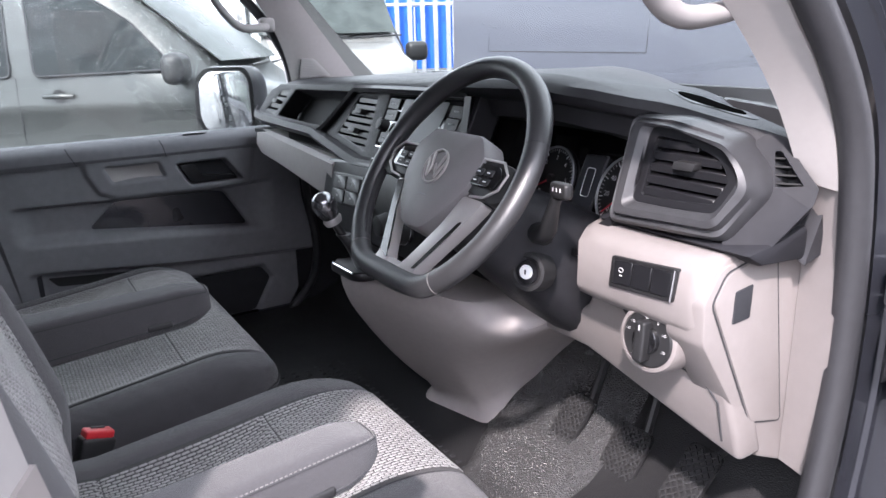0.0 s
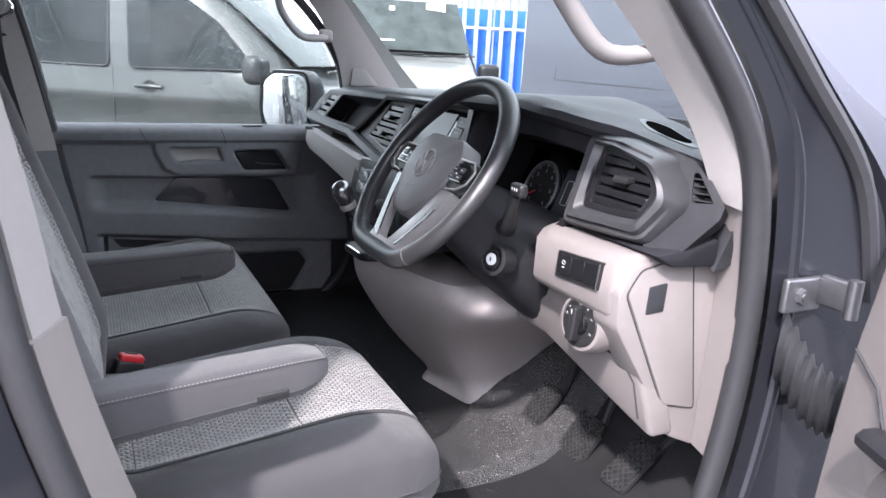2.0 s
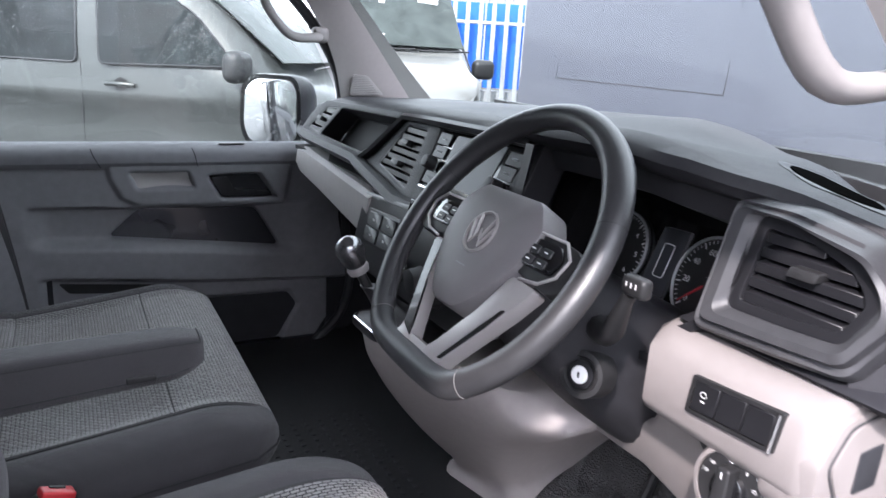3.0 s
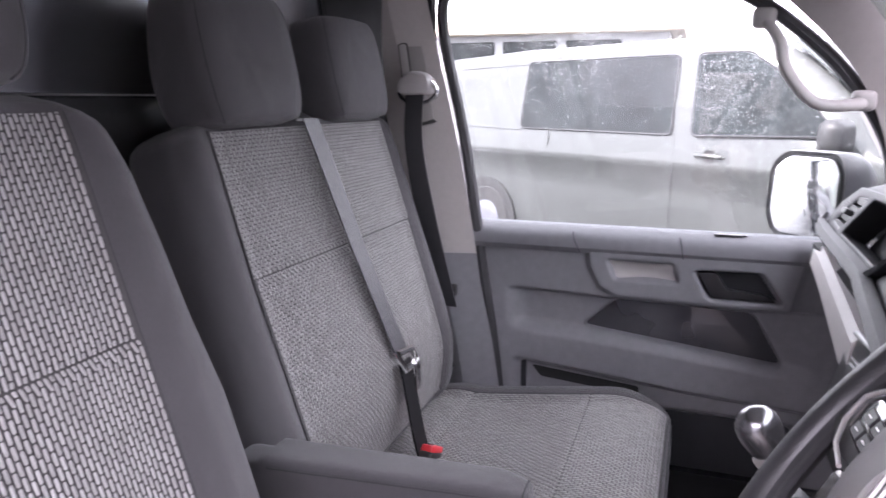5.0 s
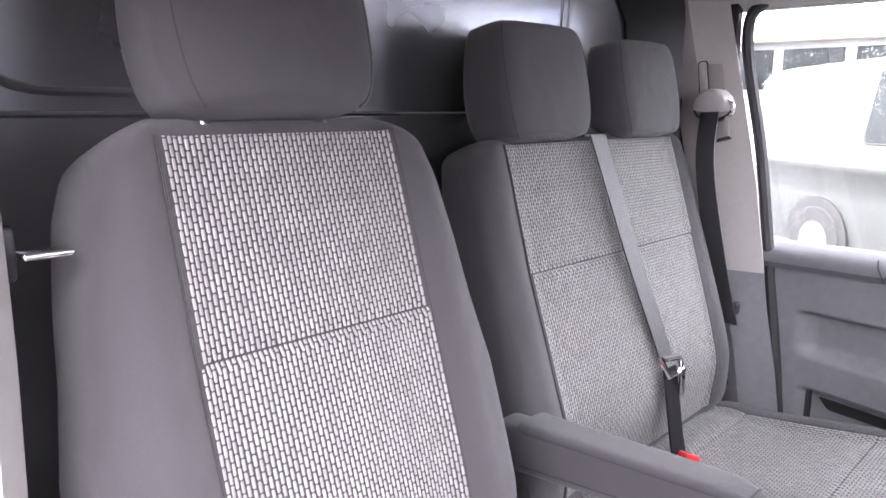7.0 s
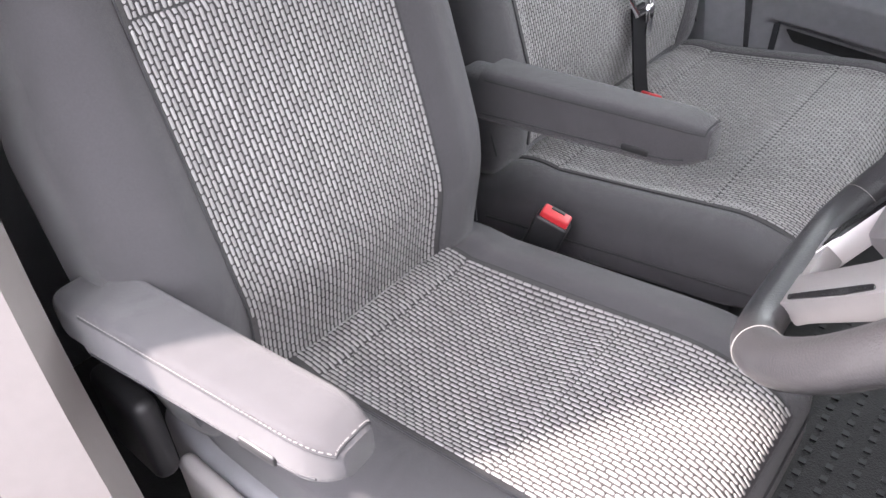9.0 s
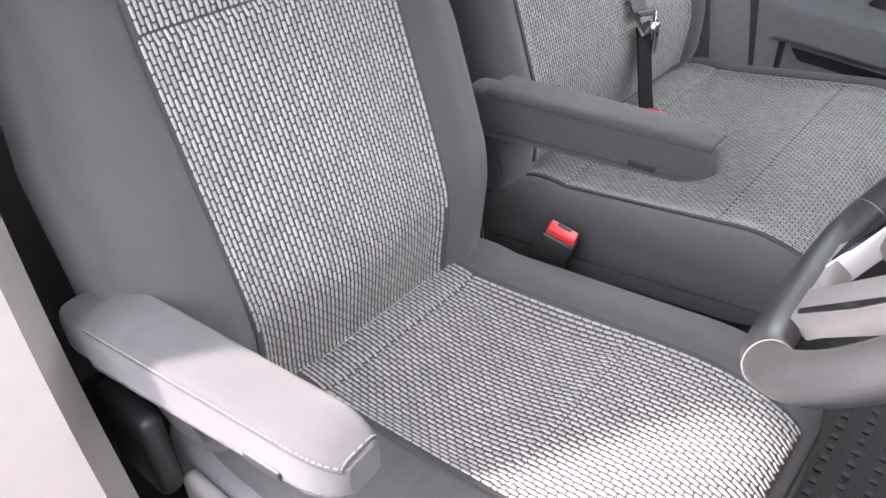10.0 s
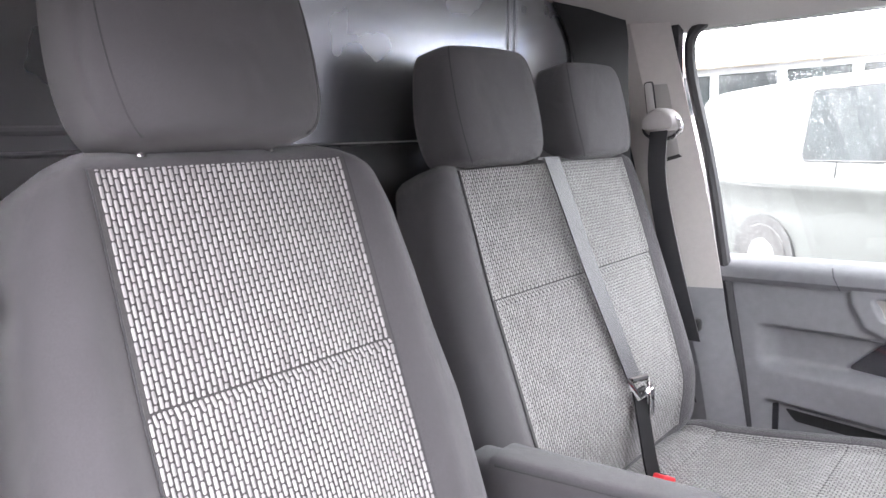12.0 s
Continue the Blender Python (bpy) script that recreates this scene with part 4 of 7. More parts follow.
strip(bm, [bench_front(interp(z, mid) + 0.024, z, 0.038) for z in zs], [bench_front(interp(z, mid) - 0.026, z, 0.038) for z in zs], (0, -0.004, 0))
part("webbing", bm, CAVITY, cbelt, "black lower webbing")
bm = B()
tube(bm, [(-0.340, 1.200, 1.100), (-0.408, 1.200, 1.090), (-0.408, 1.212, 1.066), (-0.348, 1.212, 1.068)], 0.007, 8, loop=True)
part("tongue", bm, CHROME, cbelt, "bright metal belt tongue")
bm = B()
box(bm, (-0.392, 1.219, 1.045), (0.018, 0.006, 0.06), 0.002)
part("tongue_blade", bm, CHROME, cbelt)


def buckle(c, rot, tilt, label):
    t = thing("belt_buckle", label, "belt buckle", c)
    m = Matrix.Translation(c) @ Matrix.Rotation(radians(rot), 4, "Z") @ Matrix.Rotation(radians(tilt), 4, "X")
    bm = B()
    box(bm, (0, 0, -0.03), (0.030, 0.055, 0.08), 0.007, m=m)
    part("housing", bm, BLACK, t)
    bm = B()
    box(bm, (0, 0.0, 0.014), (0.024, 0.046, 0.014), 0.004, m=m)
    part("button", bm, RED, t, "red release button")
    bm = B()
    box(bm, (-0.005, 0.0, 0.021), (0.006, 0.022, 0.004), 0.001, m=m)
    part("slot", bm, BLACK, t)
    bm = B()
    tube(bm, [m @ Vector((0, 0, -0.06)), m @ Vector((0, -0.01, -0.13)), m @ Vector((0, -0.03, -0.20))], 0.010, 8, flat=0.4)
    part("stalk", bm, BLACK, t)


buckle((0.105, 1.335, 0.905), 15, -20, "black belt buckle with a red button between the seats")
buckle((0.150, 1.225, 0.850), 0, -10, "black belt buckle with a red button beside the driver seat")
buckle((-0.345, 1.262, 0.905), 80, -25, "black belt buckle with a red button on the bench")

# ---------------------------------------------------------------- passenger door
def dp(u, v, d):
    """On the inner face of the passenger door: u along y, v up, d outward."""
    return Vector((-0.83 - d, u, v))


door = thing("door_passenger", "closed passenger door with mid grey plastic lining", "van door", (-0.86, 1.60, 0.66), kind="structure")
pocket = rounded([(1.462, 1.030), (1.537, 1.100), (1.835, 1.092), (1.902, 0.978)], 0.018)
handle = rounded([(1.702, 1.190), (1.842, 1.193), (1.889, 1.126), (1.738, 1.126)], 0.010)
lower = rounded([(1.342, 0.918), (1.60, 0.893), (1.60, 0.870), (1.365, 0.890)], 0.008)
pull = rounded([(1.513, 1.202), (1.660, 1.202), (1.676, 1.156), (1.534, 1.154)], 0.010)
def inside(u, v, poly):
    """Signed distance into a polygon, positive inside."""
    best = 9.0
    for (x0, y0), (x1, y1) in zip(poly, poly[1:] + poly[:1]):
        dx, dy = x1 - x0, y1 - y0
        f = max(0.0, min(1.0, ((u - x0) * dx + (v - y0) * dy) / (dx * dx + dy * dy)))
        best = min(best, math.hypot(u - x0 - f * dx, v - y0 - f * dy))
    return best if in_poly(u, v, poly) else -best


def in_poly(x, y, poly):
    c = False
    for (x0, y0), (x1, y1) in zip(poly, poly[1:] + poly[:1]):
        if (y0 > y) != (y1 > y) and x < (x1 - x0) * (y - y0) / (y1 - y0) + x0:
            c = not c
    return c


CREASE = [(1.20, 1.118), (1.43, 1.112), (1.55, 1.106), (1.80, 1.104), (1.95, 1.112), (2.10, 1.12)]
LEDGE = [(1.20, 1.020), (1.33, 1.008), (1.47, 1.000), (1.65, 0.985), (1.87, 0.962), (2.10, 0.945)]
UNDER = [(1.20, 0.945), (1.32, 0.938), (1.45, 0.926), (1.69, 0.902), (1.98, 0.884), (2.10, 0.880)]
POD = [(1.468, 1.25), (1.476, 1.185), (1.500, 1.137), (1.540, 1.117), (1.80, 1.112), (1.905, 1.110), (1.93, 1.25)]
FLAP = [(1.40, 0.69), (1.40, 0.850), (1.93, 0.845), (1.96, 0.80), (1.90, 0.69)]


def relief(u, v):
    """Depth of the door lining behind its foremost face."""
    vc, vl, vb = interp(u, CREASE), interp(u, LEDGE), interp(u, UNDER)
    span = sstep(1.275, 1.335, u) * (1 - sstep(1.90, 1.985, u))
    d = 0.028 * span * sstep(vc + 0.003, vc - 0.006, v) * sstep(vl - 0.004, vl + 0.034, v)
    d += 0.024 * sstep(vb + 0.003, vb - 0.012, v) * sstep(1.29, 1.34, u)
    d -= 0.011 * sstep(-0.010, 0.004, inside(u, v, POD))
    hole = sstep(-0.004, 0.008, inside(u, v, pocket))
    d += (0.062 - d) * hole
    d += 0.030 * sstep(-0.002, 0.006, inside(u, v, handle))
    d += 0.026 * sstep(-0.003, 0.014, inside(u, v, pull))
    d += 0.012 * sstep(-0.004, 0.006, inside(u, v, FLAP))
    return d


bm = B()
right = [(0.69, 2.00), (0.79, 2.066), (0.87, 2.09), (0.95, 2.085), (1.05, 2.065), (1.25, 2.06)]
left = [(0.69, 1.285), (0.95, 1.25), (1.25, 1.222)]
sheet(bm, lambda f, v: dp(interp(v, left) + (interp(v, right) - interp(v, left)) * f, v, relief(interp(v, left) + (interp(v, right) - interp(v, left)) * f, v)), lin(0, 1, 190), lin(0.70, 1.216, 124), thick=(-0.012, 0, 0))
panel = part("lining", bm, DOORP, door, sharp=75)
# dark sheets in the lining's hollows, their shade put into the colour
for name, hole, deep, m in (("pocket_back", pocket, 0.0520, DASH_MATT), ("handle_recess_shade", handle, 0.0175, DOORP_DARK), ("bin_shade", lower, 0.0225, BLACK)):
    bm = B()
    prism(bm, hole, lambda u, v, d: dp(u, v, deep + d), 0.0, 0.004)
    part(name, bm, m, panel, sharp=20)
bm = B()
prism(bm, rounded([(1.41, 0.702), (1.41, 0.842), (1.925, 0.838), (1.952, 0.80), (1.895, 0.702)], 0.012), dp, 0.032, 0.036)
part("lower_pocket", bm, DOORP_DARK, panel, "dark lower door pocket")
bm = B()
sheet(bm, lambda f, g: dp(1.519 + 0.139 * f + 0.018 * g, 1.199 - 0.042 * g, -0.006 + 0.019 * math.sin(math.pi * (0.15 + 0.75 * (1 - g))) * (0.5 + 0.5 * math.sin(math.pi * f))), lin(0, 1, 14), lin(0, 1, 10), thick=(-0.003, 0, 0))
part("pull_cup", bm, LIGHTP_G, panel, "light grey door pull cup")
bm = B()
prism(bm, rounded([(1.714, 1.184), (1.752, 1.186), (1.775, 1.150), (1.862, 1.142), (1.876, 1.130), (1.744, 1.130)], 0.006), dp, -0.004, 0.016, 0.004, 3)
part("door_handle", bm, DASH_SMOOTH, door, "dark inner door lever")
# sill capping, with joints
bm = B()
prof = [(-0.822, 1.212), (-0.814, 1.225), (-0.818, 1.243), (-0.835, 1.258), (-0.895, 1.268), (-0.905, 1.25), (-0.90, 1.20), (-0.85, 1.205)]
loft(bm, [[Vector((x, y, z + 0.0)) for x, z in prof] for y in lin(1.195, 2.045, 20)])
cap = part("sill_cap", bm, DOORP_SOFT, door, "soft grey sill capping, pale on top")
for y0, y1 in ((1.455, 1.44), (1.68, 1.675)):
    bm = B()
    tube(bm, [(-0.8135, y0, 1.214), (-0.817, y1, 1.243), (-0.834, y1 - 0.005, 1.2585)], 0.0012, 5)
    part("joint", bm, SEAM, cap)
bm = B()
prism(bm, rounded([(1.74, -0.856), (1.80, -0.856), (1.81, -0.870), (1.745, -0.870)], 0.004), lambda u, v, d: Vector((v, u, 1.2635 + d)), 0.0, 0.004)
part("lock_slot", bm, BLACK, cap)
bm = B()
box(bm, (-0.885, 1.63, 0.95), (0.03, 0.86, 0.60), 0.01)
part("outer_skin", bm, PAINT, door)


def wpane(u, v):
    y = u
    return Vector((-0.872 + 0.045 * (max(v - 1.26, 0) / 0.55) ** 1.5, y, v))


win = rounded([(1.20, 1.24), (2.075, 1.24), (2.06, 1.42), (1.95, 1.62), (1.80, 1.755), (1.66, 1.81), (1.13, 1.82), (1.12, 1.74), (1.17, 1.45)], 0.03)
bm = B()
prism(bm, win, lambda u, v, d: wpane(u, v) + Vector((d, 0, 0)), 0.0, -0.004)
pane = part("window_pane", bm, GLASS, door, "clear window covered in rain drops")
pane.visible_shadow = False


def drops(name, spots, place, parent, normal):
    """Small domes of water."""
    verts, faces = [], []
    n = Vector(normal).normalized()
    t1 = n.orthogonal().normalized()
    t2 = n.cross(t1)
    base = BASE[parent.name]
    for u, v, r in spots:
        p, k = place(u, v), len(verts)
        for rr, h in ((1.0, 0.0), (0.72, 0.42)):
            for a in range(6):
                an = a * math.pi / 3
                verts.append(p + r * rr * (math.cos(an) * t1 + math.sin(an) * t2) + n * r * h - base)
        verts.append(p + n * r * 0.55 - base)
        for a in range(6):
            b = (a + 1) % 6
            faces.append((k + a, k + b, k + 6 + b, k + 6 + a))
            faces.append((k + 6 + a, k + 6 + b, k + 12))
    me = bpy.data.meshes.new(name)
    me.from_pydata([tuple(v) for v in verts], [], faces)
    me.polygons.foreach_set("use_smooth", [True] * len(me.polygons))
    me.materials.append(DROPS)
    ob = new(name, me)
    ob.parent = parent
    ob["kind"], ob["label"] = "stuff", "scattered rain drops"
    ob.visible_shadow = False


rnd = random.Random(3)
spots = []
while len(spots) < 16000:
    u, v = rnd.uniform(1.15, 2.06), rnd.uniform(1.26, 1.80)
    dense = 0.35 + 0.65 * sstep(0.45, 0.62, 0.5 + 0.5 * noise.noise(Vector((u * 5, v * 5, 0.3)))) * (1.1 - 0.5 * sstep(1.5, 1.8, v))
    if in_poly(u, v, win) and rnd.random() < dense:
        spots.append((u, v, min(0.00038 + rnd.expovariate(1 / 0.00022), 0.0013)))
drops("rain", spots, lambda u, v: wpane(u, v) + Vector((-0.0045, 0, 0)), pane, (-1, 0, 0.1))
spots = []
for i in range(900):
    x = rnd.uniform(-0.80, 0.80)
    if x > -0.62 and rnd.random() < 0.72:
        continue
    spots.append((x, rnd.uniform(0.03, 0.95), min(0.0008 + rnd.expovariate(1 / 0.0005), 0.003)))
drops("rain", spots, lambda u, v: screen(u, v) + Vector((0, 0.006, 0.005)), ws, (0, 0.7, 0.7))

bm = B()
tube(bm, smooth_line([(-0.822, 2.070, 1.20), (-0.822, 2.085, 1.02), (-0.820, 2.100, 0.88), (-0.818, 2.070, 0.77), (-0.815, 1.98, 0.68)], 24), 0.013, 10)
solo("trim_door_seal_passenger", bm, RUBBER, "black rubber seal along the passenger door front edge", "door seal", "structure")
# outside mirror
mir = thing("wing_mirror", "black passenger wing mirror with a wet glass", "wing mirror", (-1.0, 2.05, 1.25))
mm = Matrix.Translation((-1.145, 1.955, 1.325)) @ Matrix.Rotation(radians(45), 4, "Z")
shape = [(-0.112, -0.055), (-0.085, -0.112), (0.070, -0.108), (0.106, -0.085), (0.106, 0.070), (0.085, 0.112), (-0.060, 0.112), (-0.104, 0.075)]
bm = B()
loft(bm, [[mm @ Vector((u * k0 + 0.02 * (1 - k0), d, v * k0 + 0.01 * (1 - k0))) for u, v in rounded(shape, 0.05, 5)] for k0, d in ((0.90, -0.004), (0.98, -0.012), (1.0, 0.0), (1.0, 0.03), (0.95, 0.075), (0.80, 0.115), (0.5, 0.17))])
part("housing", bm, BLACK, mir)
bm = B()
prism(bm, [(u * 0.84 + 0.004, v * 0.87) for u, v in rounded(shape, 0.05, 5)], lambda u, v, d: mm @ Vector((u, d, v)), -0.019, -0.004, 0.002)
mg = part("glass", bm, MIRROR, mir, "mirror glass with rain drops")
bm = B()
tube(bm, [(-1.05, 2.09, 1.28), (-0.98, 2.12, 1.27), (-0.89, 2.11, 1.28)], [0.05, 0.04, 0.05], 12, flat=0.7)
part("arm", bm, BLACK, mir)
spots = []
for i in range(420):
    v = -0.09 + 0.18 * rnd.random() ** 1.5
    spots.append((rnd.uniform(-0.085, 0.085), v, min(0.0007 + rnd.expovariate(1 / 0.0007), 0.003)))
drops("rain", spots, lambda u, v: mm @ Vector((u, -0.0195, v)), mg, mm.to_3x3() @ Vector((0, -1, 0)))

# open driver door
HX, HY, TH = 0.955, 2.17, radians(60)


def od(s, v, d):
    """On the inner face of the open driver door: s from the hinge, v up, d outward (forward)."""
    return Vector((HX + s * math.sin(TH) + d * math.cos(TH), HY - s * math.cos(TH) + d * math.sin(TH), v))


ddoor = thing("door_driver", "driver door standing open, pale grey lining above a darker sill", "van door", (0.96, 2.2, 0.66), kind="structure")
bm = B()
plate(bm, rounded([(0.085, 1.345), (0.16, 1.355), (0.95, 1.30), (0.98, 0.66), (0.03, 0.66), (0.015, 0.82), (0.03, 1.00), (0.05, 1.18)], 0.03),
      [rounded([(0.16, 1.09), (0.80, 1.06), (0.84, 0.98), (0.22, 0.98), (0.13, 1.03)], 0.02)], od, 0.04, 0.012, 3)
dl = part("lining", bm, LIGHTP, ddoor, "pale grey grained door lining")
bm = B()
prism(bm, [(0.12, 1.10), (0.84, 1.07), (0.86, 0.96), (0.12, 0.96)], od, 0.036, 0.045)
part("pocket_back", bm, DOORP_DARK, dl)
bm = B()
tube(bm, [od(s, z, -0.012) for s, z in ((0.15, 1.115), (0.30, 1.13), (0.60, 1.10), (0.80, 1.05))], 0.022, 10, flat=0.7)
part("armrest", bm, DASH, dl, "dark armrest")
bm = B()
tube(bm, [od(s, z, -0.002) for s, z in ((0.055, 1.19), (0.12, 1.165), (0.16, 1.11), (0.30, 1.125))], 0.002, 6)
part("joint", bm, SEAM, dl)
bm = B()
prism(bm, rounded([(-0.03, 0.66), (1.02, 0.66), (1.02, 1.30), (0.05, 1.34), (0.0, 1.25), (-0.03, 0.95)], 0.02), od, 0.05, 0.11, 0.01)
part("shell", bm, PAINT, ddoor, "dark grey metallic door shell")
bm = B()
tube(bm, [od(s, z, 0.06) for s, z in ((-0.01, 1.26), (0.045, 1.40), (0.11, 1.56), (0.24, 1.74), (0.36, 1.84), (0.9, 1.86), (1.0, 1.80), (1.0, 1.3))], 0.026, 10)
part("window_frame", bm, RUBBER, ddoor, "black window frame")
bm = B()
prism(bm, [(0.03, 1.33), (0.11, 1.54), (0.34, 1.82), (0.95, 1.84), (0.98, 1.29)], od, 0.062, 0.066)
pn = part("window_pane", bm, GLASS, ddoor)
pn.visible_shadow = False

# ---------------------------------------------------------------- dashboard
def fz(x, z, d=0.0):
    """On the raked fascia: d runs into the dash."""
    return Vector((x, 1.97 + 0.5 * (z - 1.35) + d * 0.894, z - d * 0.447))


dash = thing("dashboard", "dark grey dashboard with angular vents, shelf and pale lower panels", "dashboard", (0, 2.2, 1.0))
# upper pad with the instrument hood
ZF = [(-0.84, 1.372), (-0.70, 1.396), (-0.3, 1.412), (0.0, 1.424), (0.2, 1.440), (0.42, 1.446), (0.52, 1.438), (0.60, 1.424), (0.68, 1.408), (0.76, 1.392), (0.80, 1.375)]
YF = [(-0.84, 2.00), (-0.5, 2.005), (0.05, 2.005), (0.2, 1.985), (0.50, 1.985), (0.57, 2.01), (0.62, 2.045), (0.72, 2.06), (0.80, 2.09)]
YB = [(-0.84, 2.30), (-0.5, 2.42), (0.0, 2.50), (0.25, 2.45), (0.45, 2.35), (0.57, 2.275), (0.70, 2.19), (0.80, 2.13)]


def pad_z(x, y):
    """Height of the top pad, falling away towards the windscreen on the driver's side."""
    f = max(0.0, min(1.0, (y - interp(x, YF) - 0.03) / 0.26))
    return interp(x, ZF) + 0.012 - 0.012 * sstep(0.45, 0.60, x) - 0.040 * sstep(0.05, 0.40, x) * f


bm = B()
rings = []
for x in lin(-0.84, 0.80, 60):
    z, y = interp(x, ZF), interp(x, YF)
    zt = z + 0.012 - 0.020 * sstep(0.45, 0.60, x)
    yb = max(interp(x, YB), y + 0.055)
    rings.append([Vector((x, *p)) for p in ((y + 0.03, z - 0.032), (y + 0.004, z - 0.022), (y - 0.004, z - 0.010), (y + 0.004, z + 0.002), (y + 0.03, pad_z(x, y + 0.03)), *[(q, pad_z(x, q)) for q in lin(y + 0.03, yb - 0.03, 5)[1:]], (yb - 0.008, pad_z(x, yb) - 0.006), (yb, pad_z(x, yb) - 0.03), (yb, zt - 0.12), (yb - 0.05, z - 0.14), (y + 0.04, z - 0.06))])
loft(bm, rings)
pad = part("top_pad", bm, DASH, dash, "grained dark top pad with a hood over the dials")
# defroster slot and tweeter on top
bm = B()
el = [(0.57 + 0.125 * 0.893 * math.cos(a) + 0.040 * 0.45 * math.sin(a), 2.187 - 0.125 * 0.45 * math.cos(a) + 0.040 * 0.893 * math.sin(a)) for a in (k2 * 2 * math.pi / 40 for k2 in range(40))]
prism(bm, el, lambda u, v, d: Vector((u, v, pad_z(u, v) + d)), -0.004, 0.0015, 0.0007)
grl = part("speaker_ring", bm, DASH_SMOOTH, pad)
bm = B()
el2 = [(0.57 + (u - 0.57) * 0.76, 2.187 + (v - 2.187) * 0.76) for u, v in el]
prism(bm, el2, lambda u, v, d: Vector((u, v, pad_z(u, v) + d)), 0.0, 0.0022)
part("speaker_grille", bm, VOID, grl)

bm = B()
sheet(bm, lambda u, v: Vector((u, 2.44 + 0.6 * v - 0.20 * (u / 0.84) ** 2, 1.335 - 0.12 * v)), lin(-0.74, 0.74, 9), lin(0, 1, 5), thick=(0, 0, -0.02))
solo("wall_cowl", bm, BLACK, "black scuttle panel below the windscreen", "scuttle", "structure")
# black block drawn for the shade behind the openings
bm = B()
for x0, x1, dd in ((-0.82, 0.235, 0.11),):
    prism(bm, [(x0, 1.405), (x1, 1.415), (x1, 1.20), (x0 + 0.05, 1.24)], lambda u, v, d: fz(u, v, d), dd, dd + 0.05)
part("opening_shade", bm, CAVITY, dash)

vent_l = [(-0.772, 1.325), (-0.705, 1.380), (-0.632, 1.386), (-0.690, 1.318)]
shelf = [(-0.602, 1.388), (-0.262, 1.398), (-0.345, 1.316), (-0.662, 1.318)]
vent_c = [(-0.212, 1.392), (-0.126, 1.393), (-0.102, 1.286), (-0.262, 1.309)]
radio = [(-0.075, 1.402), (0.214, 1.408), (0.196, 1.306), (-0.062, 1.304)]
bm = B()
plate(bm, [(-0.828, 1.306), (-0.80, 1.360), (-0.73, 1.397), (-0.25, 1.414), (0.240, 1.424), (0.250, 1.290), (-0.06, 1.262), (-0.098, 1.256), (-0.355, 1.292), (-0.70, 1.296)],
      [rounded(vent_l, 0.008), rounded(shelf, 0.010), rounded(vent_c, 0.008), rounded(radio, 0.004)], lambda u, v, d: fz(u, v, d), 0.05, 0.005, 3)
fas = part("fascia", bm, DASH, dash, "grained dark fascia with angular openings")
# raised angular ridge under the shelf and round the centre vent
bm = B()
tube(bm, [fz(x, z, -0.008) for x, z in ((-0.818, 1.330), (-0.810, 1.314), (-0.79, 1.306), (-0.70, 1.301), (-0.36, 1.298), (-0.335, 1.293), (-0.10, 1.262), (0.02, 1.265))], [0.003, 0.008, 0.013, 0.016, 0.016, 0.016, 0.016, 0.016], 6, flat=0.85)
part("ridge", bm, DASH, fas)
bm = B()
tube(bm, [fz(x, z, -0.006) for x, z in ((-0.352, 1.300), (-0.312, 1.325), (-0.232, 1.403), (-0.10, 1.408), (0.22, 1.415))], 0.010, 6, flat=0.85)
part("ridge", bm, DASH_SMOOTH, fas)
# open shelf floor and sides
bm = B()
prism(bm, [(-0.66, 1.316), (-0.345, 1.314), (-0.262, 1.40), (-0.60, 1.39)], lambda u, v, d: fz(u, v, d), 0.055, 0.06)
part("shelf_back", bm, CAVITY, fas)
bm = B()
sheet(bm, lambda f, g: fz(-0.66 + 0.315 * f, 1.314, 0.03 + 0.07 * g), lin(0, 1, 3), lin(0, 1, 3), thick=(0, 0, -0.006))
part("shelf_floor", bm, DASH_SMOOTH, fas)


def vent(parent, poly, at, n, label, tabs=(), depth=0.02):
    """Slanted louvres across a polygonal opening."""
    v = thing("air_vent", label, "air vent", at(*poly[0], 0)) if parent is None else None
    host = parent
    zs2 = [p[1] for p in poly]
    z0, z1 = min(zs2), max(zs2)

    def span(z):
        xs = []
        for (x0, y0), (x1, y1) in zip(poly, poly[1:] + poly[:1]):
            if (y0 > z) != (y1 > z):
                xs.append(x0 + (z - y0) * (x1 - x0) / (y1 - y0))
        return (min(xs), max(xs)) if len(xs) > 1 else None

    for i in range(n):
        z = z0 + (z1 - z0) * (i + 0.5) / n
        sp = span(z)
        if not sp:
            continue
        bm = B()
        hgt = (z1 - z0) / n
        prism(bm, [(-0.002, hgt * 0.42), (depth, hgt * 0.62), (depth, hgt * 0.30), (0.0, -hgt * 0.28)], lambda u, w, d: at(sp[0] + 0.001 + d * (sp[1] - sp[0] - 0.002), z + w - hgt * 0.2, u + 0.004), 0, 1, 0.0008, 1)
        part("louvre", bm, DASH_SMOOTH, host)
    for tx, tz in tabs:
        bm = B()
        prism(bm, rounded([(tx - 0.016, tz - 0.006), (tx + 0.016, tz - 0.006), (tx + 0.018, tz + 0.004), (tx - 0.014, tz + 0.004)], 0.002), at, -0.010, 0.010, 0.002)
        part("tab", bm, BLACK, host)
    bm = B()
    prism(bm, poly, at, depth + 0.02, depth + 0.026)
    part("vent_back", bm, CAVITY, host)


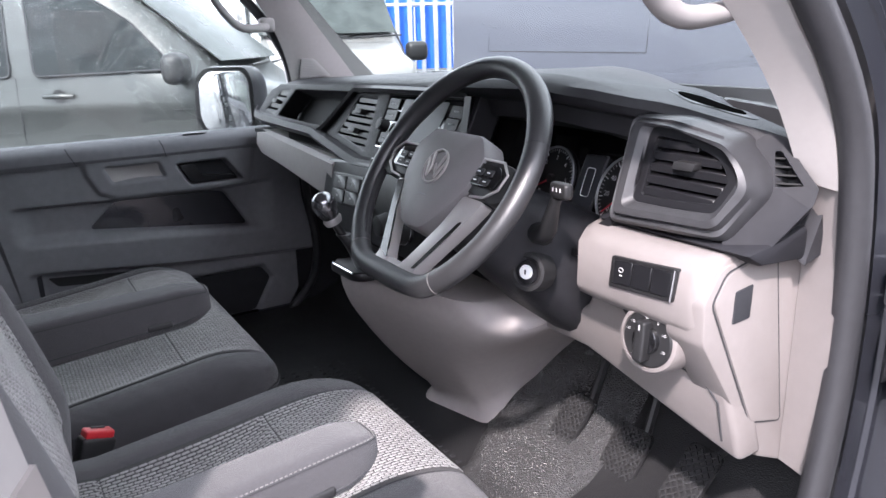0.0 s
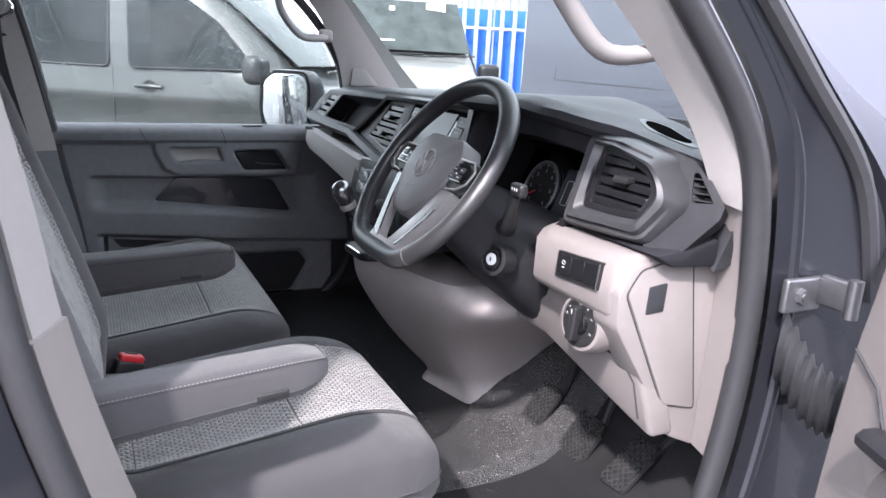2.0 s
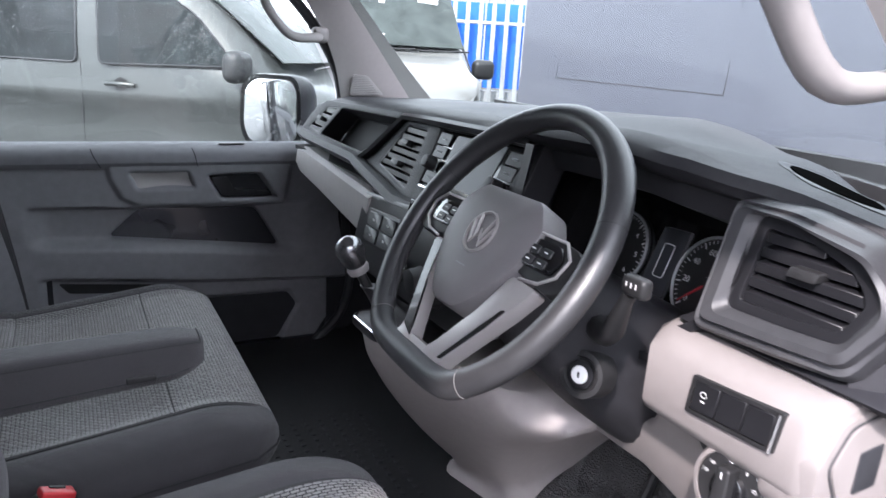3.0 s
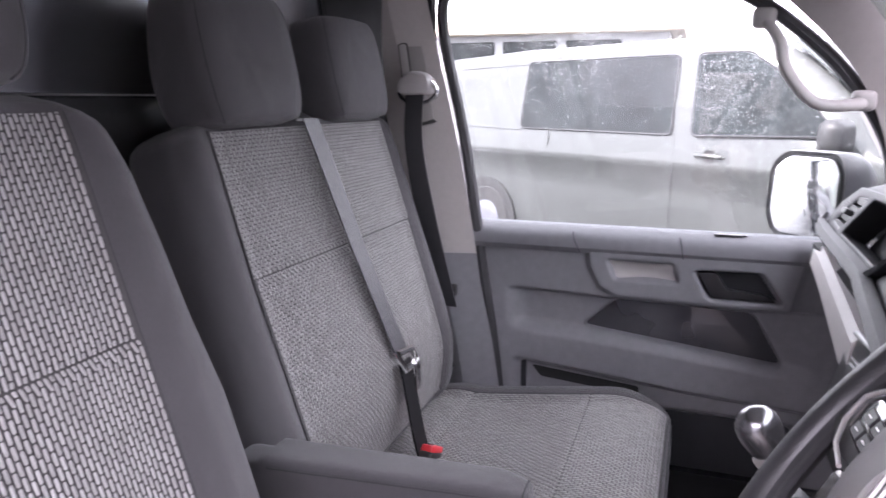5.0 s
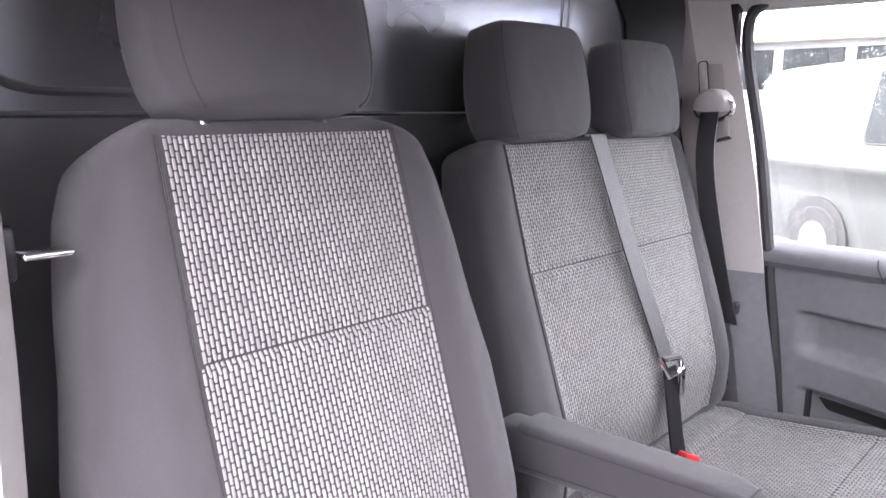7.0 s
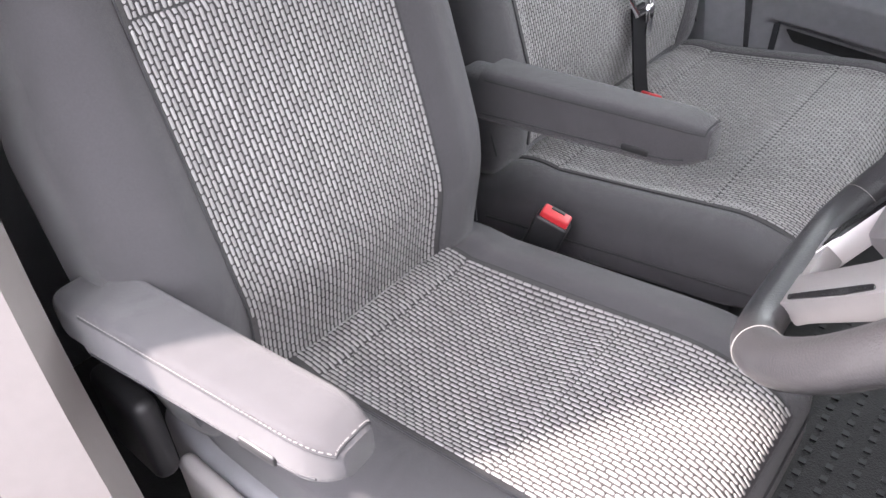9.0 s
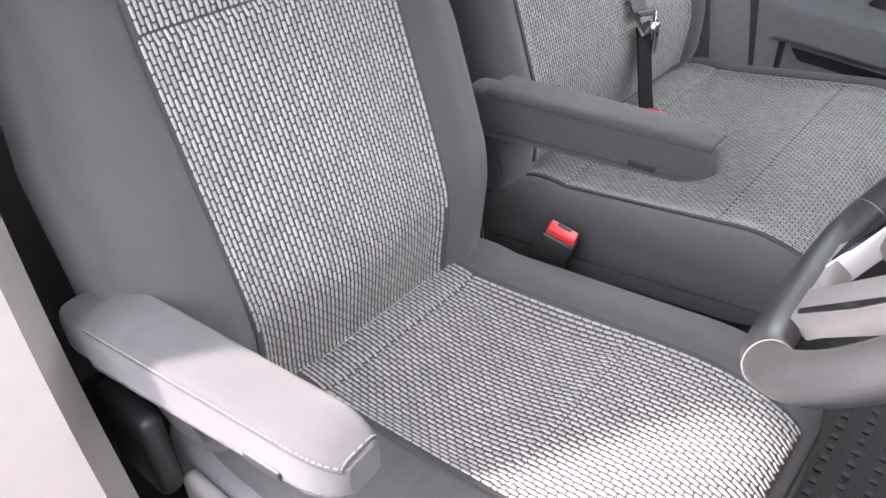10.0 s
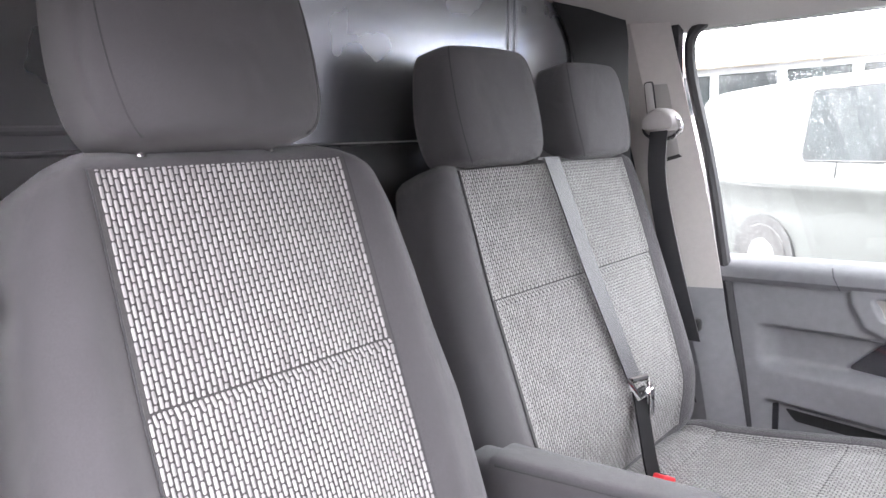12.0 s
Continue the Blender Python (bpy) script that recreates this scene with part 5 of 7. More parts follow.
vt = part("vent_frame_left", (lambda b: (tube(b, [fz(x, z, 0.004) for x, z in rounded(vent_l, 0.008)], 0.003, 6, loop=True), b)[1])(B()), DASH_SMOOTH, dash, "louvred side vent")
vent(vt, vent_l, lambda u, v, d: fz(u, v, d), 4, "", tabs=((-0.70, 1.352),))
vt = part("vent_frame_centre", (lambda b: (tube(b, [fz(x, z, 0.004) for x, z in rounded(vent_c, 0.008)], 0.003, 6, loop=True), b)[1])(B()), DASH_SMOOTH, dash, "louvred centre vent")
vent(vt, vent_c, lambda u, v, d: fz(u, v, d), 8, "", tabs=((-0.178, 1.361), (-0.178, 1.322)))

# radio with screen, key columns and knobs
rad = thing("radio", "black radio with a dark touch screen and two knobs", "car radio", (0.07, 2.0, 1.35))
bm = B()
prism(bm, rounded([(-0.074, 1.401), (0.213, 1.407), (0.195, 1.307), (-0.061, 1.305)], 0.004), lambda u, v, d: fz(u, v, d), 0.004, 0.06, 0.002)
part("faceplate", bm, PIANO, rad)
bm = B()
prism(bm, rounded([(-0.012, 1.397), (0.150, 1.400), (0.142, 1.318), (-0.008, 1.317)], 0.003), lambda u, v, d: fz(u, v, d), 0.0025, 0.006)
part("screen", bm, SCREEN, rad, "switched-off grey screen")
for x0, x1, rows in ((-0.066, -0.022, 4), (0.158, 0.200, 4)):
    for i in range(rows):
        if i == 2:
            bm = B()
            c = fz((x0 + x1) / 2, 1.396 - 0.088 * (i + 0.5) / rows, 0)
            n = Vector((0, -0.894, 0.447))
            tube(bm, [c, c + n * 0.010, c + n * 0.020, c + n * 0.021], [0.0125, 0.0115, 0.0105, 0.006], 20)
            part("knob", bm, BLACK, rad, "round knob with a bright ring")
            bm = B()
            tube(bm, [c + n * 0.019 + 0.0108 * (math.cos(a) * Vector((1, 0, 0)) + math.sin(a) * Vector((0, 0.447, 0.894))) for a in (q * 2 * math.pi / 20 for q in range(20))], 0.0008, 5, loop=True)
            part("knob_ring", bm, CHROME, rad)
            continue
        bm = B()
        za, zb = 1.397 - 0.088 * i / rows, 1.397 - 0.088 * (i + 1) / rows
        sh = 0.004 * (i - 1.5) * (1 if x0 < 0 else -1)
        prism(bm, [(x0 + sh, za - 0.001), (x1 + sh, za - 0.001), (x1 + sh, zb + 0.001), (x0 + sh, zb + 0.001)], lambda u, v, d: fz(u, v, d), 0.0015, 0.008, 0.0008, 1)
        part("button", bm, DASH_SMOOTH, rad)
        bm = B()
        box(bm, fz((x0 + x1) / 2 + sh, (za + zb) / 2, 0.001), (0.016, 0.0008, 0.0028), 0.0)
        part("legend", bm, GALV, rad)
bm = B()
prism(bm, [(-0.060, 1.3035), (0.194, 1.3055), (0.194, 1.303), (-0.060, 1.301)], lambda u, v, d: fz(u, v, d), 0.0, 0.004)
part("bright_strip", bm, CHROME, rad)

# heater panel under the radio
hv = thing("heater_panel", "dark heater control panel with knobs and a row of switches", "heater controls", (0.05, 1.95, 1.24))


def hz(x, z, d=0.0):
    return Vector((x, 1.898 + 0.28 * (z - 1.24) + d, z))


bm = B()
prism(bm, rounded([(-0.215, 1.262), (0.26, 1.295), (0.28, 1.135), (-0.20, 1.130)], 0.012), hz, 0.0, 0.09, 0.006)
part("panel", bm, DASH_SMOOTH, hv)
bm = B()
prism(bm, rounded([(-0.165, 1.240), (-0.02, 1.248), (-0.02, 1.184), (-0.158, 1.176)], 0.004), hz, -0.003, 0.004, 0.0015)
part("switch_strip", bm, BLACK, hv)
for i in range(4):
    bm = B()
    x, zq = -0.152 + 0.064 * (i % 2), -0.028 * (i // 2) + 0.003 * (i % 2)
    prism(bm, [(x, 1.236 + zq), (x + 0.060, 1.239 + zq), (x + 0.060, 1.213 + zq), (x + 0.002, 1.210 + zq)], hz, -0.006, 0.0, 0.001, 1)
    part("switch", bm, DASH_SMOOTH, hv)
    bm = B()
    box(bm, hz(x + 0.03, 1.225 + zq, -0.0065), (0.008, 0.0006, 0.004), 0.0)
    part("legend", bm, WHITE, hv)
for x, z in ((0.03, 1.175), (0.105, 1.178), (0.18, 1.18)):
    bm = B()
    tube(bm, [hz(x, z, 0.0), hz(x, z, -0.008), hz(x, z, -0.022), hz(x, z, -0.024)], [0.024, 0.022, 0.020, 0.014], 24)
    kn = part("dial", bm, BLACK, hv, "round heater dial with a bright ring")
    bm = B()
    tube(bm, [hz(x + 0.0225 * math.cos(a), z + 0.0225 * math.sin(a), -0.006) for a in (q * 2 * math.pi / 28 for q in range(28))], 0.0014, 6, loop=True)
    part("dial_ring", bm, CHROME, hv)
bm = B()
prism(bm, rounded([(-0.01, 1.288), (0.19, 1.296), (0.19, 1.272), (-0.01, 1.262)], 0.004), hz, -0.002, 0.004, 0.001)
part("slot_trim", bm, PIANO, hv)

# pale strip on the passenger side and the black ledge above it
bm = B()
rings = []
for x in lin(-0.805, -0.175, 24):
    zt = interp(x, [(-0.805, 1.268), (-0.70, 1.276), (-0.195, 1.262)])
    zb = interp(x, [(-0.805, 1.195), (-0.6, 1.185), (-0.175, 1.155)])
    y = interp(x, [(-0.805, 1.945), (-0.78, 1.925), (-0.175, 1.892)])
    rings.append([Vector((x, *p)) for p in ((y + 0.05, zt), (y + 0.016, zt + 0.001), (y + 0.004, zt - 0.008), (y, (zt + zb) / 2), (y + 0.012, zb + 0.010), (y + 0.03, zb), (y + 0.06, zb))])
loft(bm, rings)
part("lower_strip", bm, LIGHTP_G, dash, "pale grey lower fascia strip")
bm = B()
sheet(bm, lambda x, f: Vector((x, 1.93 + 0.08 * f, 1.272 + 0.004 * f)), lin(-0.80, -0.20, 6), lin(0, 1, 3), thick=(0, 0, -0.01))
part("ledge", bm, CAVITY, dash)
# black fill drawn for the shade under the passenger side of the dash
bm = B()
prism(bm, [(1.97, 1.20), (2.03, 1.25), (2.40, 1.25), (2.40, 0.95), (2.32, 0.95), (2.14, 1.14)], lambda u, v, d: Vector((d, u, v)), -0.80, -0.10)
part("under_dash_shade", bm, CAVITY, dash)

# instrument cluster in its deep recess
clu = thing("instrument_cluster", "black instrument cluster with two round dials and a small display", "instrument cluster", (0.36, 2.14, 1.25))


def cz(x, z, d=0.0):
    return Vector((x, 2.135 + 0.35 * (z - 1.27) + d, z))


bm = B()
prism(bm, rounded([(0.14, 1.41), (0.62, 1.40), (0.60, 1.16), (0.16, 1.14)], 0.03), cz, 0.004, 0.03)
part("face", bm, PIANO, clu)


def dial(cx, czz, r, nums, red):
    bm = B()
    prism(bm, [(cx + r * math.cos(a), czz + r * math.sin(a)) for a in (q * 2 * math.pi / 40 for q in range(40))], cz, -0.001, 0.004)
    d = part("dial", bm, BLACK, clu, "round dial with white figures")
    bm = B()
    tube(bm, [cz(cx + r * math.cos(a), czz + r * math.sin(a), -0.003) for a in (q * 2 * math.pi / 48 for q in range(48))], 0.0022, 6, loop=True)
    part("dial_rim", bm, GALV, d)
    bm = B()
    for i in range(41):
        a = radians(225 - 270 * i / 40)
        l = 0.86 if i % 5 else 0.80
        tube(bm, [cz(cx + r * 0.93 * math.cos(a), czz + r * 0.93 * math.sin(a), -0.002), cz(cx + r * l * math.cos(a), czz + r * l * math.sin(a), -0.002)], 0.0005 if i % 5 else 0.0009, 4)
    part("scale", bm, WHITE, d)
    for i, txt in enumerate(nums):
        a = radians(225 - 270 * i / (len(nums) - 1))
        cu = bpy.data.curves.new("figure", "FONT")
        cu.body, cu.size, cu.align_x, cu.align_y, cu.extrude = txt, r * 0.20, "CENTER", "CENTER", 0.0002
        cu.materials.append(WHITE)
        ob = new("figure", cu)
        p = cz(cx + r * 0.66 * math.cos(a), czz + r * 0.66 * math.sin(a), -0.002)
        ob.matrix_basis = Matrix.Translation(p - BASE[clu.name]) @ Matrix.Rotation(radians(90 - 19), 4, "X")
        ob.parent = d
    bm = B()
    a = radians(red)
    tube(bm, [cz(cx, czz, -0.006), cz(cx + r * 0.82 * math.cos(a), czz + r * 0.82 * math.sin(a), -0.006)], [0.0022, 0.0009], 6)
    part("needle", bm, REDPRINT, d, "red needle")
    bm = B()
    cyl(bm, cz(cx, czz, 0.0), cz(cx, czz, -0.009), r * 0.15, n=20)
    part("needle_hub", bm, BLACK, d)


dial(0.281, 1.262, 0.055, ["0", "1", "2", "3", "4", "5", "6"], 208)
dial(0.462, 1.262, 0.060, ["0", "20", "40", "60", "80", "100", "120", "140"], 222)
bm = B()
prism(bm, rounded([(0.352, 1.312), (0.402, 1.314), (0.394, 1.216), (0.344, 1.214)], 0.003), cz, -0.001, 0.004)
ds = part("display", bm, SCREEN, clu, "small dark display with a van outline")
bm = B()
tube(bm, [cz(x, z, -0.002) for x, z in rounded([(0.364, 1.292), (0.384, 1.292), (0.382, 1.245), (0.362, 1.245)], 0.005)], 0.0007, 4, loop=True)
part("outline", bm, WHITE, ds)
bm = B()
tube(bm, [cz(x, z, -0.0015) for x, z in rounded([(0.352, 1.312), (0.402, 1.314), (0.394, 1.216), (0.344, 1.214)], 0.003)], 0.0008, 4, loop=True)
part("border", bm, DASH_SMOOTH, ds)
# side cheeks and floor of the recess
bm = B()
strip(bm, [Vector((0.585, 2.02, 1.40)), Vector((0.592, 2.0, 1.33)), Vector((0.575, 1.985, 1.27)), Vector((0.53, 1.975, 1.235))], [Vector((0.60, 2.16, 1.40)), Vector((0.585, 2.15, 1.33)), Vector((0.56, 2.13, 1.25)), Vector((0.52, 2.12, 1.18))], (0.02, 0, 0))
part("recess_cheek", bm, DASH_SMOOTH, dash, "satin cheek beside the dials")
bm = B()
sheet(bm, lambda f, g: Vector((0.16 + 0.40 * f, 1.965 + 0.17 * g, 1.222 - 0.055 * g - 0.025 * math.sin(math.pi * f))), lin(0, 1, 10), lin(0, 1, 4), thick=(0, 0, -0.01))
part("recess_floor", bm, CAVITY, dash)
bm = B()
strip(bm, [Vector((0.238, 1.985, 1.415)), Vector((0.242, 1.97, 1.35)), Vector((0.25, 1.955, 1.29))], [Vector((0.14, 2.15, 1.41)), Vector((0.135, 2.14, 1.33)), Vector((0.14, 2.12, 1.22))], (-0.02, 0, 0))
part("recess_cheek", bm, DASH_SMOOTH, dash)

# right-hand vent in its stepped surround
def rz(x, z, d=0.0):
    return Vector((x, 1.995 + 0.3 * (z - 1.3) + d, z))


vent_r = [(0.622, 1.384), (0.676, 1.381), (0.724, 1.366), (0.738, 1.354), (0.746, 1.341), (0.732, 1.313), (0.688, 1.309), (0.620, 1.307)]
sur_in = [(0.611, 1.396), (0.662, 1.394), (0.732, 1.376), (0.751, 1.359), (0.760, 1.342), (0.740, 1.303), (0.680, 1.299), (0.608, 1.297)]
bm = B()
plate(bm, rounded(sur_in, 0.008), [rounded(vent_r, 0.006)], rz, 0.03, 0.002)
vs1 = part("vent_surround", bm, DASH_SMOOTH, dash, "louvred vent in an angular surround")
vent(vs1, vent_r, rz, 5, "", tabs=((0.682, 1.354),), depth=0.024)
bm = B()
ring_in = lambda d: [rz(x, z, d) for x, z in sur_in]
ring_mid = [rz(0.588, 1.401, -0.015), rz(0.647, 1.400, -0.015), Vector((0.738, 2.007, 1.385)), Vector((0.762, 2.011, 1.359)), Vector((0.773, 2.009, 1.334)), Vector((0.747, 1.985, 1.287)), rz(0.680, 1.286, -0.015), rz(0.590, 1.281, -0.015)]
ring_out = [rz(0.578, 1.410, 0.0), rz(0.657, 1.410, 0.004), Vector((0.733, 2.044, 1.393)), Vector((0.767, 2.050, 1.356)), Vector((0.778, 2.045, 1.327)), Vector((0.753, 2.005, 1.268)), rz(0.694, 1.270, 0.0), rz(0.577, 1.264, 0.0)]


def round_ring(pts, r, seg=4):
    out = []
    for i, p in enumerate(pts):
        da, db = pts[i - 1] - p, pts[(i + 1) % len(pts)] - p
        s0, e0 = p + da.normalized() * min(r, da.length * 0.45), p + db.normalized() * min(r, db.length * 0.45)
        out += [(1 - f) ** 2 * s0 + 2 * f * (1 - f) * p + f * f * e0 for f in lin(0, 1, seg + 1)]
    return out


blend = lambda p, q, f, dy=0.0: round_ring([a0.lerp(b0, f) + Vector((0, dy, 0)) for a0, b0 in zip(p, q)], 0.012)
loft(bm, [blend(ring_in(0.02), ring_mid, 0), blend(ring_in(-0.002), ring_mid, 0), blend(ring_in(-0.002), ring_mid, 0.45, -0.005), blend(ring_mid, ring_out, 0), blend(ring_mid, ring_out, 0.25, 0.004), blend(ring_mid, ring_out, 0.6, -0.004), blend(ring_mid, ring_out, 0.92, -0.001), blend(ring_mid, ring_out, 1.0, 0.004), blend(ring_mid, ring_out, 0.96, 0.05)], caps=False)
part("vent_hood", bm, DASH_HOOD, dash, "stepped grained surround", sharp=22)
# end cap with a small demister vent
def ez(x, z, d=0.0):
    """The slanted end of the dash."""
    return Vector((x - 0.523 * d, 2.080 + (0.523 * (x - 0.748) + 0.377 * (z - 1.424)) / 0.764 + 0.764 * d, z - 0.377 * d))


bm = B()
cap_poly = rounded([(0.742, 1.386), (0.752, 1.395), (0.766, 1.391), (0.815, 1.335), (0.816, 1.317), (0.788, 1.254), (0.757, 1.257), (0.747, 1.268), (0.768, 1.321), (0.755, 1.350)], 0.005)
ev = rounded([(0.764, 1.375), (0.770, 1.375), (0.801, 1.337), (0.776, 1.334)], 0.002)
plate(bm, cap_poly, [ev], ez, 0.04, 0.004)
ec = part("end_cap", bm, DASH_MATT, dash, "end cap with a small demister vent")
for i in range(4):
    bm = B()
    z = 1.3385 + 0.0095 * i
    xa, xb = interp(z, [(1.334, 0.776), (1.375, 0.764)]), interp(z, [(1.337, 0.801), (1.375, 0.770)])
    prism(bm, [(xa, z), (xb, z), (xb, z + 0.002), (xa, z + 0.002)], ez, 0.004, 0.02)
    part("louvre", bm, CAVITY, ec)
bm = B()
prism(bm, [(0.760, 1.38), (0.775, 1.38), (0.806, 1.337), (0.778, 1.328)], ez, 0.022, 0.028)
part("vent_back", bm, CAVITY, ec)
bm = B()
prism(bm, [(1.988, 1.264), (2.05, 1.272), (2.095, 1.284), (2.105, 1.280), (2.105, 1.24), (2.02, 1.246)], lambda u, v, d: Vector((0.795 - d, u, v)), 0.0, 0.25, 0.006)
part("under_cap", bm, DASH_MATT, dash)

# driver's lower panel in pale plastic
def lp(x, z, d=0.0):
    return Vector((x, 1.95 + d, z))


bm = B()
sec = [(1.985, 1.258), (1.962, 1.250), (1.951, 1.236), (1.950, 1.172), (1.956, 1.160), (1.980, 1.146), (2.05, 1.140), (2.06, 1.25)]
loft(bm, [[Vector((x, y + (0.03 if i in (0, 7) else 0.022), z)) for i, (y, z) in enumerate(sec)] for x in (0.535,)] + [[Vector((x, y + 0.0, z)) for y, z in sec] for x in (0.552, 0.58, 0.70, 0.745)] + [[Vector((0.757, y + 0.004, z)) for y, z in sec]] + [[Vector((0.766, y + 0.02, z - 0.002)) for y, z in sec]])
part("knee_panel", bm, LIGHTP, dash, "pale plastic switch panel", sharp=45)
# sloped lower part down to the footwell
bm = B()
fp = lambda u, v, d: Vector((u, 1.985 + 0.32 * (1.15 - v) + d, v))
prism(bm, [(0.545, 1.150), (0.762, 1.150), (0.772, 1.02), (0.772, 0.958), (0.715, 0.972), (0.50, 1.035), (0.30, 1.03), (0.22, 1.00), (0.22, 1.12), (0.52, 1.115)], fp, 0.0, 0.05, 0.010, 3)
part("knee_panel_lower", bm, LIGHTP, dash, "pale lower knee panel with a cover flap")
bm = B()
tube(bm, [fp(x, z, -0.0005) for x, z in ((0.600, 1.088), (0.618, 1.098), (0.735, 1.075), (0.752, 1.05), (0.748, 0.985))], 0.0016, 6)
part("flap_joint", bm, SEAM, dash)
bm = B()
prism(bm, rounded([(0.608, 1.146), (0.630, 1.146), (0.630, 1.122), (0.618, 1.128)], 0.003), fp, -0.003, 0.003)
part("dimmer_recess", bm, BLACK, dash)
# fuse cover on the end face
en = lambda u, v, d: Vector((0.770 - d, u, v))
bm = B()
prism(bm, rounded([(1.952, 1.205), (1.978, 1.243), (2.020, 1.252), (2.135, 1.285), (2.165, 1.28), (2.17, 0.945), (2.14, 0.93), (2.085, 0.955), (1.955, 1.150)], 0.008), en, 0.0, 0.06, 0.005)
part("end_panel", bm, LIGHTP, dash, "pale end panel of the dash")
bm = B()
prism(bm, rounded([(1.966, 1.202), (1.988, 1.236), (2.024, 1.243), (2.078, 1.258), (2.125, 1.000), (2.060, 1.018)], 0.010), en, -0.003, 0.003, 0.0022)
fc = part("fuse_cover", bm, LIGHTP, dash, "pale fuse box cover")
bm = B()
tube(bm, [en(u, v, -0.0004) for u, v in rounded([(1.964, 1.202), (1.987, 1.238), (2.024, 1.245), (2.080, 1.260), (2.128, 0.998), (2.059, 1.016)], 0.010)], 0.0014, 5, loop=True)
part("joint", bm, SEAM, fc)
bm = B()
prism(bm, rounded([(2.003, 1.212), (2.036, 1.216), (2.034, 1.172), (2.001, 1.170)], 0.003), en, -0.0045, 0.0, 0.001)
part("airbag_switch_cover", bm, DOORP_DARK, fc, "small dark square cover")
bm = B()
strip(bm, [Vector((0.771, 2.135, z)) for z in lin(0.935, 1.27, 5)] + [Vector((0.79, 2.10, 1.33))], [Vector((0.832, 2.118, z)) for z in lin(0.935, 1.27, 5)] + [Vector((0.832, 2.105, 1.36))], (0, 0.02, 0))
part("end_flange", bm, LIGHTP, dash)
# switch bank
sw = thing("switch_bank", "black bank of three switches in a bright frame", "switch panel", (0.68, 1.95, 1.21))
bm = B()
plate(bm, rounded([(0.622, 1.232), (0.732, 1.240), (0.726, 1.196), (0.617, 1.188)], 0.003), [rounded([(0.627, 1.228), (0.722, 1.235), (0.717, 1.200), (0.622, 1.193)], 0.002)], lp, 0.008, 0.001)
for v in bm.verts:
    v.co.y -= 0.003
part("frame", bm, BLACK, sw)
for i in range(3):
    bm = B()
    x0 = 0.6245 + 0.0325 * i
    prism(bm, [(x0 + 0.003, 1.2275 + 0.0024 * i), (x0 + 0.0345, 1.2299 + 0.0024 * i), (x0 + 0.0305, 1.1965 + 0.0024 * i), (x0 - 0.001, 1.1941 + 0.0024 * i)], lp, -0.0035, 0.004, 0.001, 1)
    part("switch", bm, DASH_SMOOTH, sw)
bm = B()
tube(bm, [lp(0.6395 + 0.004 * math.cos(a), 1.213 + 0.003 * math.sin(a) + 0.003, -0.0038) for a in (q * 2 * math.pi / 12 for q in range(12))], 0.0004, 4, loop=True)
box(bm, lp(0.6395, 1.2085, -0.0042), (0.005, 0.0006, 0.0014), 0.0)
part("legend", bm, WHITE, sw)
bm = B()
tube(bm, [lp(0.7285, 1.2385, -0.004), lp(0.723, 1.197, -0.004)], 0.0016, 6)
part("bright_edge", bm, CHROME, sw)
# headlamp switch
ls = thing("light_switch", "round headlamp switch in a pale bezel", "light switch", (0.68, 1.96, 1.128))
c = Vector((0.682, 1.962, 1.130))
n = Vector((0.10, -0.97, 0.10)).normalized()
e1 = n.cross(Vector((0, 0, 1))).normalized() * -1
e2 = n.cross(e1)
e2 = e2 if e2.z > 0 else -e2
disc = lambda r, h, k2=36, sx=1.0: [c + n * h + r * (sx * math.cos(a) * e1 + math.sin(a) * e2) for a in (q * 2 * math.pi / k2 for q in range(k2))]
bm = B()
loft(bm, [disc(0.049, -0.03), disc(0.047, 0.0), disc(0.044, 0.006), disc(0.039, 0.0075), disc(0.0385, 0.004)], caps=True)
part("bezel", bm, LIGHTP, ls, "pale round bezel")
bm = B()
loft(bm, [disc(0.038, 0.0), disc(0.038, 0.0065), disc(0.0355, 0.0085)])
part("dial", bm, BLACK, ls)
bm = B()
loft(bm, [disc(0.020, 0.008), disc(0.0185, 0.014), disc(0.017, 0.015)])
part("collar", bm, PIANO, ls)
bm = B()
kn = lambda u, v, d: c + n * d + e1 * u + e2 * v
prism(bm, rounded([(-0.008, -0.027), (0.008, -0.027), (0.0085, 0.0), (0.0075, 0.027), (-0.0075, 0.027), (-0.0085, 0.0)], 0.004), kn, 0.006, 0.027, 0.003, 3)
part("knob", bm, BLACK, ls, "black grip bar")
bm = B()
box(bm, kn(0, 0.019, 0.0272), (0.0011, 0.0006, 0.007), 0.0)
part("pointer", bm, WHITE, ls)
for a, sx in ((95, 1), (140, 1), (165, 1), (60, 0.6), (25, 1), (-20, 1), (235, 1)):
    bm = B()
    u, v = 0.0295 * math.cos(radians(a)), 0.0295 * math.sin(radians(a))
    tube(bm, [kn(u + 0.0017 * sx * math.cos(q * 2 * math.pi / 10), v + 0.0015 * math.sin(q * 2 * math.pi / 10), 0.0087) for q in range(10)], 0.00028, 4, loop=True)
    if sx == 1:
        for w in (-0.0011, 0.0011):
            tube(bm, [kn(u - 0.0026, v + w, 0.0088), kn(u - 0.0042, v + w, 0.0087)], 0.0002, 4)
    part("symbol", bm, WHITE, ls)

